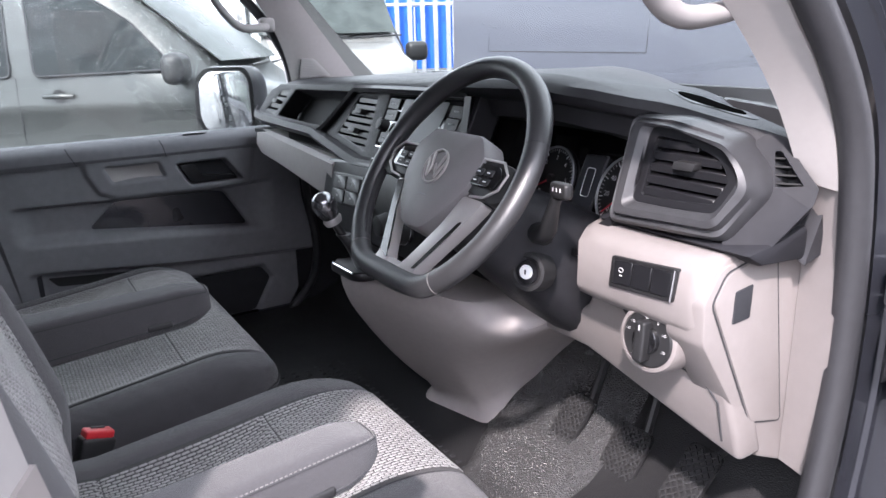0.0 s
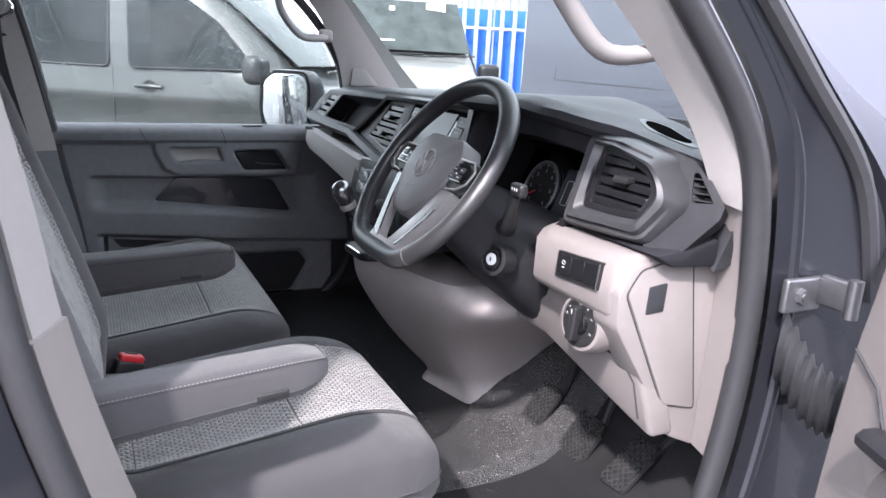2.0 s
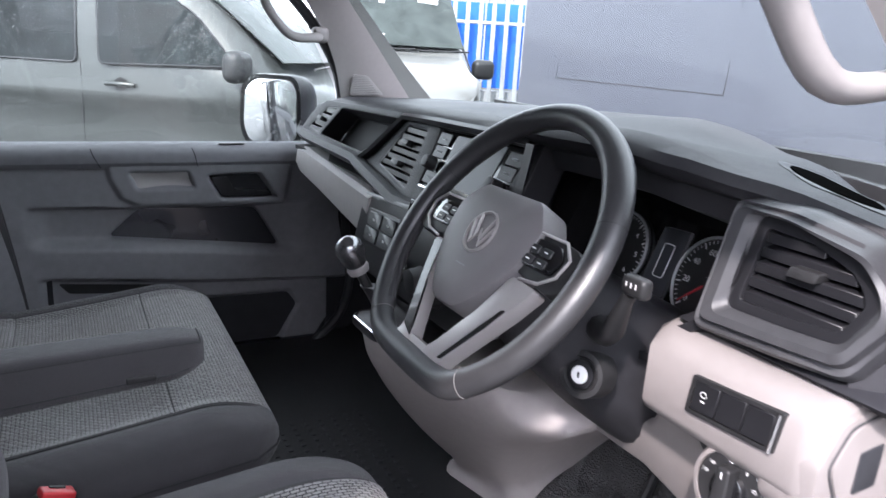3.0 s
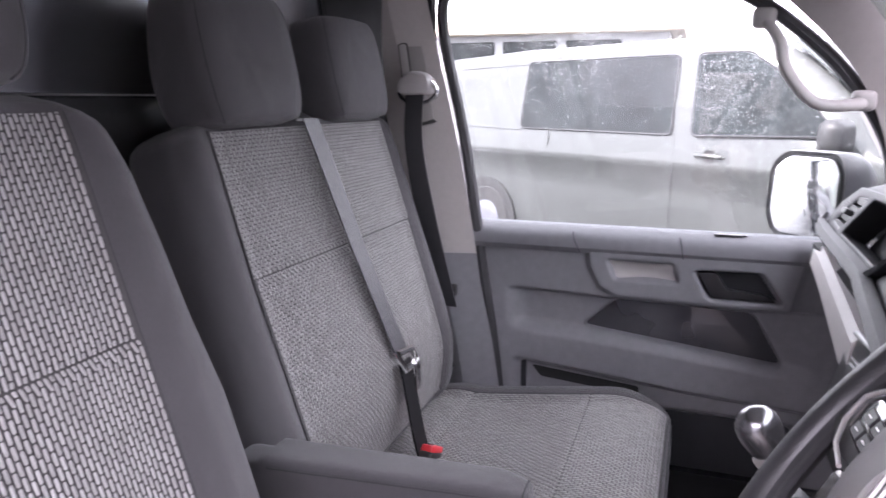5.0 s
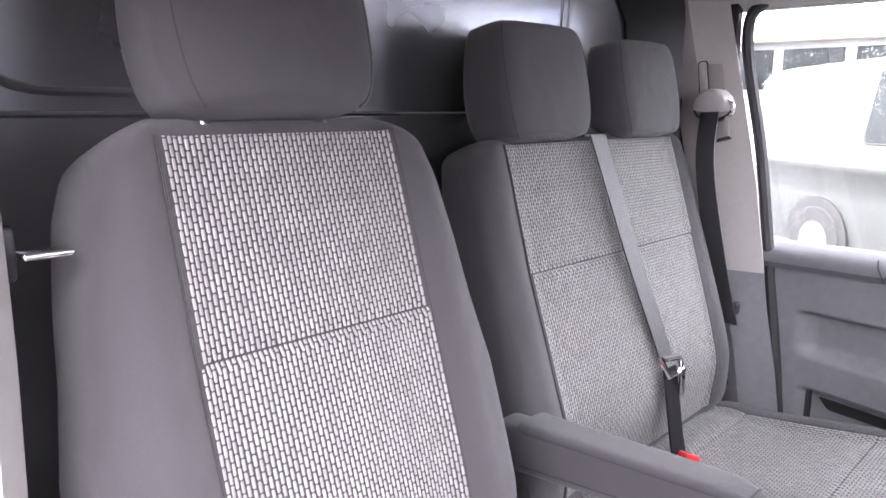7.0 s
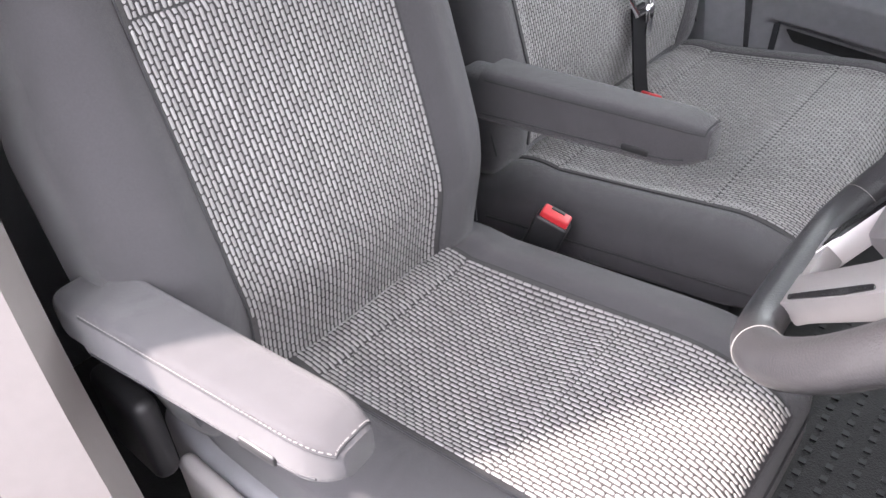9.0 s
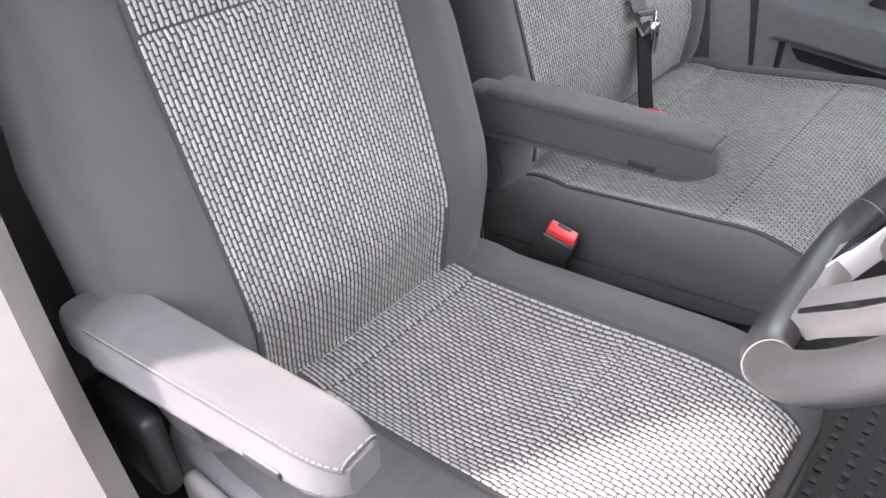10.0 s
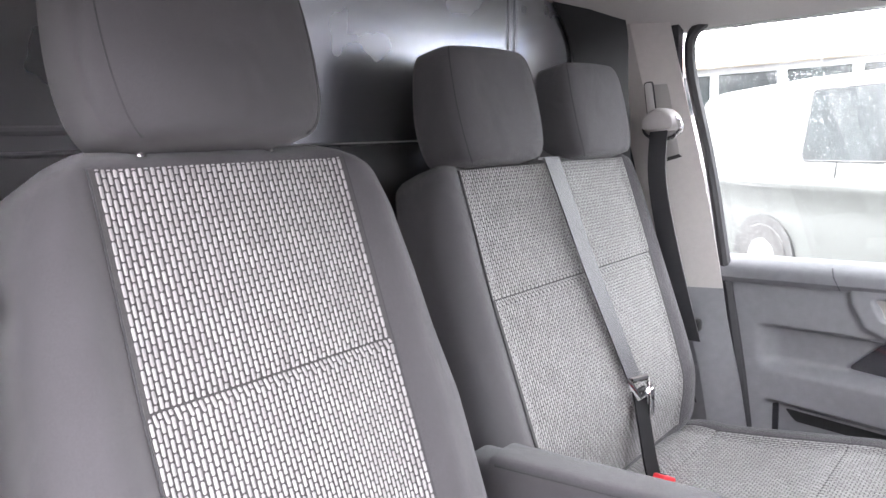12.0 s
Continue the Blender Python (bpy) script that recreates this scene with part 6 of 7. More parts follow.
# ---------------------------------------------------------------- steering column and wheel
col = thing("steering_column", "dark steering column shroud with ignition lock and stalk", "steering column", (0.42, 1.95, 1.15))
bm = B()
rings = []
for f, w, t, b in ((0.0, 0.052, 0.045, 0.055), (0.25, 0.078, 0.052, 0.085), (0.6, 0.10, 0.055, 0.125), (1.0, 0.105, 0.05, 0.155)):
    c0 = Vector((0.415, 1.835, 1.285)).lerp(Vector((0.43, 2.06, 1.185)), f)
    rings.append([c0 + Vector((w * spow(math.cos(a), 0.7), 0.02 * math.sin(a), (t if math.sin(a) > 0 else b) * spow(math.sin(a), 0.75))) for a in (q * 2 * math.pi / 28 for q in range(28))])
loft(bm, rings)
part("shroud", bm, DASH, col)
kc = Vector((0.506, 1.896, 1.188))
kn2 = Vector((0.35, -0.90, 0.20)).normalized()
k1 = kn2.cross(Vector((0, 0, 1))).normalized()
k2v = k1.cross(kn2)
ring_at = lambda r, h, m2=28: [kc + kn2 * h + r * (math.cos(a) * k1 + math.sin(a) * k2v) for a in (q * 2 * math.pi / m2 for q in range(m2))]
bm = B()
loft(bm, [ring_at(0.031, -0.03), ring_at(0.028, 0.0), ring_at(0.022, 0.001), ring_at(0.018, -0.005), ring_at(0.014, -0.005)])
part("lock_collar", bm, BLACK, col)
bm = B()
loft(bm, [ring_at(0.0105, -0.002), ring_at(0.0105, 0.004), ring_at(0.0090, 0.0055)])
lk = part("ignition_lock", bm, WHITE, col, "bright ignition lock")
bm = B()
box(bm, (0, 0, 0), (0.0025, 0.001, 0.007), 0.0, m=Matrix.Translation(kc + kn2 * 0.0060) @ Matrix.Rotation(math.atan2(kn2.x, -kn2.y), 4, "Z"))
part("key_slot", bm, BLACK, lk)
bm = B()
tube(bm, [(0.47, 1.93, 1.235), (0.53, 1.905, 1.248), (0.552, 1.895, 1.262), (0.570, 1.89, 1.300), (0.578, 1.888, 1.312)], [0.016, 0.016, 0.013, 0.008, 0.008], 10)
part("stalk", bm, BLACK, col, "black wiper stalk")
bm = B()
box(bm, (0.588, 1.886, 1.322), (0.034, 0.016, 0.022), 0.006)
st = part("stalk_end", bm, BLACK, col)
bm = B()
for i in range(3):
    box(bm, (0.581 + 0.007 * i, 1.8775, 1.324), (0.0012, 0.0006, 0.005), 0.0)
part("legend", bm, WHITE, st)
bm = B()
tube(bm, [(0.36, 1.93, 1.235), (0.30, 1.90, 1.25), (0.255, 1.885, 1.262)], [0.014, 0.010, 0.011], 10)
part("stalk", bm, BLACK, col)
bm = B()
box(bm, (0.238, 1.877, 1.27), (0.05, 0.018, 0.03), 0.006)
st = part("stalk_end", bm, BLACK, col)
bm = B()
for i in range(3):
    box(bm, (0.226 + 0.010 * i, 1.8675, 1.273), (0.0014, 0.0006, 0.006), 0.0)
part("legend", bm, WHITE, st)

WC, WA = Vector((0.405, 1.818, 1.324)), radians(35.5)
WV, WN = Vector((0, math.sin(WA), math.cos(WA))), Vector((0, -math.cos(WA), math.sin(WA)))


def wz(u, v, d=0.0):
    """In the plane of the wheel: d towards the driver."""
    return WC + Vector((u, 0, 0)) + WV * v + WN * d


wheel = thing("steering_wheel", "black leather steering wheel with silver spokes and flat bottom", "steering wheel", WC)
RW = 0.1805


def rim_pt(a):
    u, v = RW * math.cos(a), RW * math.sin(a)
    lim = -0.163
    if v < lim + 0.012:
        x = lim + 0.012 - v
        v = lim + 0.012 - 0.012 * (1 - math.exp(-x / 0.012))
    return u, v


bm = B()
NR = 96
rings = []
for q in range(NR):
    a = 2 * math.pi * q / NR
    u, v = rim_pt(a)
    rad_dir = Vector((math.cos(a), math.sin(a)))
    grip = 1.0 + 0.10 * math.exp(-((math.degrees(math.atan2(math.sin(a - radians(40)), math.cos(a - radians(40)))) / 16) ** 2)) + 0.10 * math.exp(-((math.degrees(math.atan2(math.sin(a - radians(140)), math.cos(a - radians(140)))) / 16) ** 2))
    ring = []
    for k2 in range(16):
        t = 2 * math.pi * k2 / 16
        rr, dd = 0.0165 * grip * math.cos(t), 0.0150 * grip * math.sin(t)
        ring.append(wz(u + rr * rad_dir.x, v + rr * rad_dir.y, dd))
    rings.append(ring)
loft(bm, rings, loop=True)
rim = part("rim", bm, LEATHER, wheel, "black stitched leather rim")
for deg in (22, 158, 232, 308):
    a = radians(deg)
    u, v = rim_pt(a)
    bm = B()
    tube(bm, [wz(u + 0.0168 * math.cos(t) * math.cos(a), v + 0.0168 * math.cos(t) * math.sin(a), 0.0153 * math.sin(t)) for t in (q * 2 * math.pi / 24 for q in range(24))], 0.0004, 5, loop=True)
    part("seam", bm, STITCH if deg > 180 else SEAM, rim)
bm = B()
for q in range(150):
    a = radians(165 + 62 * q / 150)
    u, v = rim_pt(a)
    s = 1 if q % 2 else -1
    for sg in (1, -1):
        p0 = wz(u - 0.0165 * math.cos(a) * 0.96, v - 0.0165 * math.sin(a) * 0.96, 0.006 * s * sg)
        a2 = radians(165 + 62 * (q + 1) / 150)
        u2, v2 = rim_pt(a2)
        p1 = wz(u2 - 0.0165 * math.cos(a2) * 0.96, v2 - 0.0165 * math.sin(a2) * 0.96, -0.006 * s * sg)
        tube(bm, [p0, p1], 0.0006, 4)
part("cross_stitch", bm, SEAM, rim)
# hub pad
bm = B()
hub = rounded([(-0.092, 0.036), (-0.062, 0.068), (0.062, 0.068), (0.092, 0.036), (0.084, -0.014), (0.052, -0.062), (0.026, -0.088), (-0.026, -0.088), (-0.052, -0.062), (-0.084, -0.014)], 0.012, 4)
loft(bm, [[wz(u * k0, v * k0, d) for u, v in hub] for k0, d in ((1.0, -0.030), (1.0, 0.003), (0.975, 0.0085), (0.90, 0.0115), (0.62, 0.0155), (0.2, 0.016))])
pad2 = part("airbag_cover", bm, HUBP, wheel, "soft grey airbag cover")
bm = B()
tube(bm, [wz(0.026 * math.cos(a), 0.026 * math.sin(a) + 0.006, 0.0168) for a in (q * 2 * math.pi / 36 for q in range(36))], 0.0020, 6, loop=True)
for pts in (((-0.012, 0.020), (-0.004, -0.004), (0.0, 0.004), (0.004, -0.004), (0.012, 0.020)), ((-0.018, 0.012), (-0.008, -0.010), (0.0, 0.006), (0.008, -0.010), (0.018, 0.012))):
    tube(bm, [wz(u * 1.25, v * 1.25 + 0.002, 0.0168) for u, v in pts], 0.0021, 6)
part("badge", bm, SILVER, pad2, "round bright badge")
bm = B()
for i in range(5):
    tube(bm, [wz(-0.0085 + 0.0042 * i, -0.038, 0.0158), wz(-0.0060 + 0.0042 * i, -0.038, 0.0158)], 0.0008, 4)
part("lettering", bm, DOORP, pad2, "faint raised lettering")
# spokes
for s in (-1, 1):
    bm = B()
    prism(bm, rounded([(s * 0.070, 0.042), (s * 0.150, 0.034), (s * 0.168, 0.020), (s * 0.168, -0.012), (s * 0.140, -0.022), (s * 0.070, -0.012)], 0.008), lambda u, v, d: wz(u, v, d), -0.022, 0.003, 0.003)
    sp = part("spoke", bm, BLACK, wheel)
    bm = B()
    prism(bm, rounded([(s * 0.080, 0.030), (s * 0.128, 0.030), (s * 0.142, 0.016), (s * 0.134, -0.004), (s * 0.082, -0.004)], 0.006), lambda u, v, d: wz(u, v, d), 0.002, 0.007, 0.002)
    pod = part("button_pod", bm, PIANO, sp)
    for i in range(2):
        for j in range(2):
            bm = B()
            x, y = s * (0.092 + 0.022 * i), 0.004 + 0.013 * j
            prism(bm, rounded([(x - 0.009, y - 0.005), (x + 0.009, y - 0.005), (x + 0.009, y + 0.005), (x - 0.009, y + 0.005)], 0.002), lambda u, v, d: wz(u, v, d), 0.006, 0.0085, 0.0006, 1)
            part("button", bm, DASH_SMOOTH, sp)
            bm = B()
            tube(bm, [wz(x - 0.003, y, 0.0088), wz(x + 0.003, y, 0.0088)], 0.0008, 4)
            part("legend", bm, WHITE, sp)
    bm = B()
    tube(bm, [wz(s * u, v, 0.006) for u, v in ((0.080, 0.036), (0.132, 0.036), (0.150, 0.020), (0.146, -0.002), (0.126, -0.016), (0.096, -0.020))], 0.0020, 8)
    part("spoke_trim", bm, SILVER, sp, "satin silver spoke trim")
    # lower silver V spoke
    bm = B()
    kk = 0.115 + 0.013 * s
    prism(bm, rounded([(s * 0.080, -0.020), (s * kk, -0.022), (s * (kk - 0.018), -0.058), (s * (0.055 + 0.007 * s), -0.136), (s * 0.056, -0.152), (s * 0.012, -0.152), (s * 0.030, -0.126), (s * 0.062, -0.070)], 0.008), lambda u, v, d: wz(u, v, d), -0.016, 0.004, 0.004, 2)
    lsp = part("lower_spoke", bm, SILVER, wheel, "satin silver lower spoke")
    bm = B()
    # the passenger side one is a slim frame; its dark reflection is drawn black
    inset = [(0.050, -0.141), (0.058, -0.139), (0.094, -0.082), (0.107, -0.056), (0.100, -0.058)] if s > 0 else [(-0.080, -0.022), (-0.098, -0.026), (-0.082, -0.062), (-0.046, -0.134), (-0.020, -0.142), (-0.032, -0.122), (-0.062, -0.070)]
    prism(bm, rounded(inset, 0.003), lambda u, v, d: wz(u, v, d), 0.002, 0.0052, 0.001, 1)
    part("spoke_inset", bm, PIANO, lsp, "gloss black inset, the wide one a drawn dark reflection")
bm = B()
prism(bm, rounded([(-0.052, -0.138), (0.052, -0.138), (0.050, -0.156), (-0.050, -0.156)], 0.004), lambda u, v, d: wz(u, v, d), -0.014, 0.003, 0.003)
part("lower_bridge", bm, SILVER, wheel)
bm = B()
tube(bm, [wz(0, 0, -0.02), WC - WN * 0.07], 0.05, 20)
part("hub_boss", bm, BLACK, wheel)

# ---------------------------------------------------------------- console, gear lever, pedals
con = thing("lower_console", "pale plastic lower console sweeping down to the floor", "console", (0.15, 2.05, 0.70))
bm = B()
rows = [  # z, left x, right x, front y, side y
    (1.085, -0.01, 0.36, 1.800, 1.91), (1.05, -0.015, 0.41, 1.800, 1.93), (1.01, -0.02, 0.37, 1.813, 1.94), (0.96, -0.02, 0.29, 1.843, 1.955), (0.90, -0.02, 0.22, 1.887, 1.985),
    (0.84, -0.025, 0.175, 1.937, 2.025), (0.79, -0.03, 0.15, 1.985, 2.055), (0.76, -0.035, 0.143, 2.015, 2.075), (0.73, -0.055, 0.155, 2.033, 2.082), (0.702, -0.075, 0.168, 2.022, 2.072)]
rings = []
for z, xl, xr, yf, ys in smooth_line(rows, 34):
    ring = []
    for f in lin(0, 1, 17):
        x = xl + (xr - xl) * f
        y = yf + (ys - yf) * f + 0.03 * (max(0.18 - f, 0) / 0.18) ** 1.8 + 0.035 * (max(f - 0.84, 0) / 0.16) ** 2
        ring.append(Vector((x, y, z)))
    ring += [Vector((xr - 0.02 * k, ys + 0.035 + (2.36 - ys - 0.035) * k, z)) for k in (0.25, 0.6, 1.0)] + [Vector((xl, 2.36, z))]
    rings.append(ring)
loft(bm, rings[::-1])
part("shell", bm, CONSOLE_LIT, con, "pale grey console shell")
bm = B()
prism(bm, rounded([(0.0, 1.795), (0.12, 1.80), (0.14, 1.94), (0.02, 1.95)], 0.03), lambda u, v, d: Vector((u, v, 1.080 + d)), 0.0, 0.018, 0.005)
part("tray_rim", bm, DASH_SMOOTH, con, "dark tray with a bright edge")
bm = B()
tube(bm, [(x, y, 1.0985) for x, y in ((0.02, 1.90), (0.006, 1.815), (0.03, 1.797), (0.11, 1.800))], 0.0022, 6)
part("bright_edge", bm, CHROME, con)
bm = B()
prism(bm, [(-0.06, 1.13), (0.28, 1.13), (0.26, 0.98), (0.0, 0.98)], lambda u, v, d: Vector((u, 2.0 + d, v)), 0.0, 0.3)
part("core", bm, CAVITY, con)
bm = B()
prism(bm, [(0.42, 1.16), (0.56, 1.13), (0.58, 1.06), (0.42, 1.04)], lambda u, v, d: Vector((u, 2.07 + d, v)), 0.0, 0.2)
part("core", bm, CAVITY, con)

gear = thing("gear_lever", "black gear lever with a gloss black knob and leather gaiter", "gear lever", (0.08, 1.82, 1.1))
bm = B()
lathe(bm, [(0.001, -0.031), (0.013, -0.030), (0.016, -0.025), (0.019, -0.018), (0.0225, -0.006), (0.0235, 0.005), (0.0215, 0.014), (0.0165, 0.021), (0.009, 0.025), (0.001, 0.027)], Matrix.Translation((0.062, 1.775, 1.222)) @ Matrix.Rotation(radians(25), 4, "X"))
part("knob", bm, KNOB, gear, "gloss black knob, sky reflection put into its colour")
bm = B()
lathe(bm, [(0.010, -0.040), (0.0165, -0.038), (0.0185, -0.030), (0.0165, -0.025), (0.010, -0.024)], Matrix.Translation((0.062, 1.775, 1.222)) @ Matrix.Rotation(radians(25), 4, "X"))
part("collar", bm, SILVER, gear, "bright collar under the knob")
bm = B()
tube(bm, [(0.066, 1.789, 1.190), (0.072, 1.81, 1.15), (0.085, 1.85, 1.10)], 0.008, 10)
part("stick", bm, BLACK, gear)
bm = B()
rings = []
for i in range(9):
    f = i / 8
    c0 = Vector((0.070, 1.805, 1.165)).lerp(Vector((0.10, 1.875, 1.092)), f)
    r = 0.016 + 0.045 * f ** 1.3
    rings.append([c0 + Vector((r * math.cos(a) * (1 + 0.10 * math.cos(6 * a + i)), 0.9 * r * math.sin(a), 0)) for a in (q * 2 * math.pi / 28 for q in range(28))])
loft(bm, rings)
part("gaiter", bm, LEATHER, gear, "folded black gaiter")


bm = B()
loft(bm, [ring_at(0.0165, -0.002), ring_at(0.0165, 0.002), ring_at(0.0105, 0.0028)])
part("lock_ring", bm, DASH_SMOOTH, col)


def pedal(c, w, h, lean, label, arm_top):
    t = thing("pedal", label, "pedal", c, group="pedals")
    m = Matrix.Translation(c) @ Matrix.Rotation(radians(-lean), 4, "X")
    bm = B()
    prism(bm, rounded([(-w / 2, -h / 2), (w / 2, -h / 2 + 0.006), (w / 2, h / 2), (-w / 2, h / 2)], 0.014), lambda u, v, d: m @ Vector((u, d - 0.4 * u * u / w, v)), 0.0, 0.012, 0.003)
    pd = part("pad", bm, PEDAL, t)
    bm = B()
    k = 5
    for i in range(-k, k + 1):
        for s in (-1, 1):
            pts = []
            for q in lin(-1, 1, 15):
                u, v = q * w * 0.46, s * q * w * 0.46 + i * h / k * 0.62
                if abs(v) < h * 0.46:
                    pts.append(m @ Vector((u, -0.1 * w - 0.0006, v)))
            if len(pts) > 1:
                tube(bm, pts, 0.0023, 5)
    part("tread", bm, TREAD, pd, "raised diamond tread")
    bm = B()
    tube(bm, [m @ Vector((0, 0.012, 0)), m @ Vector((0.0, 0.03, 0.05)), arm_top], 0.009, 8)
    part("arm", bm, BLACK, t)


pedal((0.315, 2.163, 0.776), 0.066, 0.108, 38, "black rubber clutch pedal with diamond tread", (0.32, 2.31, 1.05))
pedal((0.452, 2.175, 0.767), 0.082, 0.100, 36, "black rubber brake pedal with diamond tread", (0.455, 2.31, 1.05))
pedal((0.585, 2.190, 0.778), 0.068, 0.125, 48, "black rubber accelerator pedal with diamond tread", (0.66, 2.33, 0.95))
# footwell back and sides
bm = B()
strip(bm, [Vector((0.80, 2.17, z)) for z in lin(0.68, 1.02, 4)], [Vector((0.80, 2.55, z)) for z in lin(0.68, 1.02, 4)], (0.03, 0, 0))
solo("wall_footwell", bm, BLACK, "black side lining of the driver footwell", "lining", "structure")
bm = B()
strip(bm, [Vector((-0.848, 2.04, z)) for z in lin(0.66, 1.25, 4)], [Vector((-0.848, 2.56, z)) for z in lin(0.66, 1.25, 4)], (-0.03, 0, 0))
solo("wall_footwell_passenger", bm, DOORP_DARK, "black side lining of the passenger footwell", "lining", "structure")
bm = B()
box(bm, (0, 2.58, 1.1), (1.7, 0.03, 0.6), 0.0)
solo("wall_front", bm, BLACK, "black bulkhead ahead of the pedals", "bulkhead", "structure")
bm = B()
tube(bm, smooth_line([(0.83, 1.34, 0.69), (0.835, 1.70, 0.685), (0.835, 2.04, 0.68)], 12), 0.022, 10)
tube(bm, smooth_line([(0.86, 1.30, 0.655), (0.87, 1.70, 0.65), (0.87, 2.10, 0.65)], 12), 0.03, 10)
solo("trim_door_sill", bm, RUBBER, "black rubber edged step at the driver door", "door sill", "structure")

# ---------------------------------------------------------------- outside: yard, parked vans, fence, buildings
bm = B()
sheet(bm, lambda u, v: (u, v, 0.05), lin(-300, 300, 61), lin(-300, 300, 61))
solo("ground", bm, ASPHALT, "wet grey asphalt yard", "ground", "structure")


def van(name, label, paint, m, roof=1.97, windows=(), seams=(), front=True, tail=0.0, rear=0.95):
    """A panel van: s runs from the tail (0) to the nose (4.9), w across, z up; m places it."""
    t = thing(name, label, "van")
    t.matrix_basis = m
    BASE[t.name] = Vector((0, 0, 0))
    st = [(tail, 0.93, 0.90, roof - 0.10), (tail + 0.08, 0.95, 0.80, roof - 0.04), (0.6, 0.952, 0.80, roof), (2.6, 0.952, 0.79, roof + 0.01), (3.1, 0.952, 0.77, roof - 0.01), (3.32, 0.95, 0.74, roof - 0.07),
          (3.65, 0.945, 0.73, roof - 0.30), (4.12, 0.93, 0.80, roof - 0.74), (4.22, 0.925, 0.82, roof - 0.80), (4.55, 0.88, 0.80, roof - 0.88), (4.75, 0.80, 0.74, roof - 0.98), (4.84, 0.72, 0.68, roof - 1.12), (4.88, 0.70, 0.66, roof - 1.35)]

    def half(s, z):
        wb, wr, zr = (interp(s, [(a[0], a[i]) for a in st]) for i in (1, 2, 3))
        belt = min(1.18, zr - 0.05)
        if z <= belt:
            return wb - 0.03 * ((z - 0.75) / 0.6) ** 2 - (0.012 if z < 0.98 else 0)
        return wb - 0.03 + (wr - wb + 0.03) * ((z - belt) / max(zr - 0.1 - belt, 0.05)) ** 1.3

    rings = []
    for s in sorted({a[0] for a in st} | set(lin(0.6, 3.1, 12)) | set(lin(3.15, 4.10, 14))):
        wb, wr, zr = (interp(s, [(a[0], a[i]) for a in st]) for i in (1, 2, 3))
        side = [(half(s, z), z) for z in (0.28, 0.45, 0.75, 0.97, 0.985)] + [(half(s, z), z) for z in lin(min(1.05, zr - 0.10), zr - 0.10, 6)] + [(wr - 0.05, zr - 0.03), (wr - 0.2, zr - 0.005), (0, zr)]
        rings.append([Vector((s, w, z)) for w, z in side] + [Vector((s, -w, z)) for w, z in side[-2::-1]])
    bm = B()
    loft(bm, rings)
    body = part("body", bm, paint, t, sharp=40)
    for poly in windows:
        off = 0.032 if max(u for u, v in poly) > 3.2 else 0.012
        for sgn in (-1, 1):
            bm = B()
            pts = rounded(poly, 0.05)
            prism(bm, pts, lambda u, v, d: Vector((u, sgn * (half(u, v) + off + d), v)), -0.03, 0.0)
            w = part("window", bm, GLASS_DARK, t, "dark wet side window")
            bm = B()
            tube(bm, [(u, sgn * (half(u, v) + off - 0.002), v) for u, v in pts], 0.008, 5, loop=True)
            part("window_seal", bm, RUBBER, w)
    for pts in seams:
        for sgn in (-1, 1):
            bm = B()
            tube(bm, [(s, sgn * (half(s, z) + 0.001), z) for s, z in pts], 0.004, 5)
            part("panel_gap", bm, SEAM, body)
    for s in (rear, 4.0):
        for sgn in (-1, 1):
            bm = B()
            prism(bm, [(s + 0.40 * math.cos(a), 0.34 + 0.40 * math.sin(a)) for a in lin(0, math.pi, 20)], lambda u, v, d: Vector((u, sgn * (0.935 + d), v)), -0.02, 0.022)
            part("wheel_arch", bm, BLACK, body)
            bm = B()
            lathe(bm, [(0.20, -0.10), (0.31, -0.10), (0.335, -0.06), (0.335, 0.06), (0.31, 0.10), (0.20, 0.10)], Matrix.Translation((s, sgn * 0.87, 0.335)) @ Matrix.Rotation(radians(90), 4, "X"))
            wh = part("wheel", bm, TYRE, t, "black tyre on a steel rim")
            bm = B()
            lathe(bm, [(0.03, -0.02), (0.20, -0.02), (0.21, 0.0), (0.15, 0.03), (0.06, 0.02)], Matrix.Translation((s, sgn * 0.955, 0.335)) @ Matrix.Rotation(radians(90 * -sgn), 4, "X"))
            part("rim", bm, DARKPAINT, wh)
    for sgn in (-1, 1):
        hs = 2.92
        bm = B()
        lathe(bm, [(0.001, 0.0), (0.045, 0.0), (0.05, 0.006), (0.03, 0.004)], Matrix.Translation((hs, sgn * (half(hs, 1.10)), 1.10)) @ Matrix.Rotation(radians(90 * -sgn), 4, "X"))
        part("handle_cup", bm, BLACK, body)
        bm = B()
        tube(bm, [(hs - 0.11, sgn * (half(hs, 1.1) + 0.012), 1.10), (hs - 0.05, sgn * (half(hs, 1.1) + 0.035), 1.105), (hs + 0.05, sgn * (half(hs, 1.1) + 0.035), 1.105), (hs + 0.11, sgn * (half(hs, 1.1) + 0.012), 1.10)], 0.016, 8)
        part("door_handle", bm, paint, t)
        bm = B()
        box(bm, (3.86, sgn * 1.05, 1.28), (0.16, 0.26, 0.22), 0.07, seg=5)
        part("wing_mirror", bm, BLACK if front else paint, t, "dark mirror housing")
    # windscreen, bonnet line, lamps, grille
    bm = B()
    sheet(bm, lambda f, g: Vector((4.13 - 0.80 * f, (-0.76 + 1.52 * g) * (1 - 0.06 * f), roof - 0.74 + 0.665 * f + 0.016 - 0.03 * f * f)) + Vector((0.07 * (1 - (2 * g - 1) ** 2), 0, 0.035)), lin(0.05, 0.97, 8), lin(0, 1, 10), thick=(0.004, 0, 0.006))
    scn = part("windscreen", bm, SCREEN_WET, t, "dark windscreen")
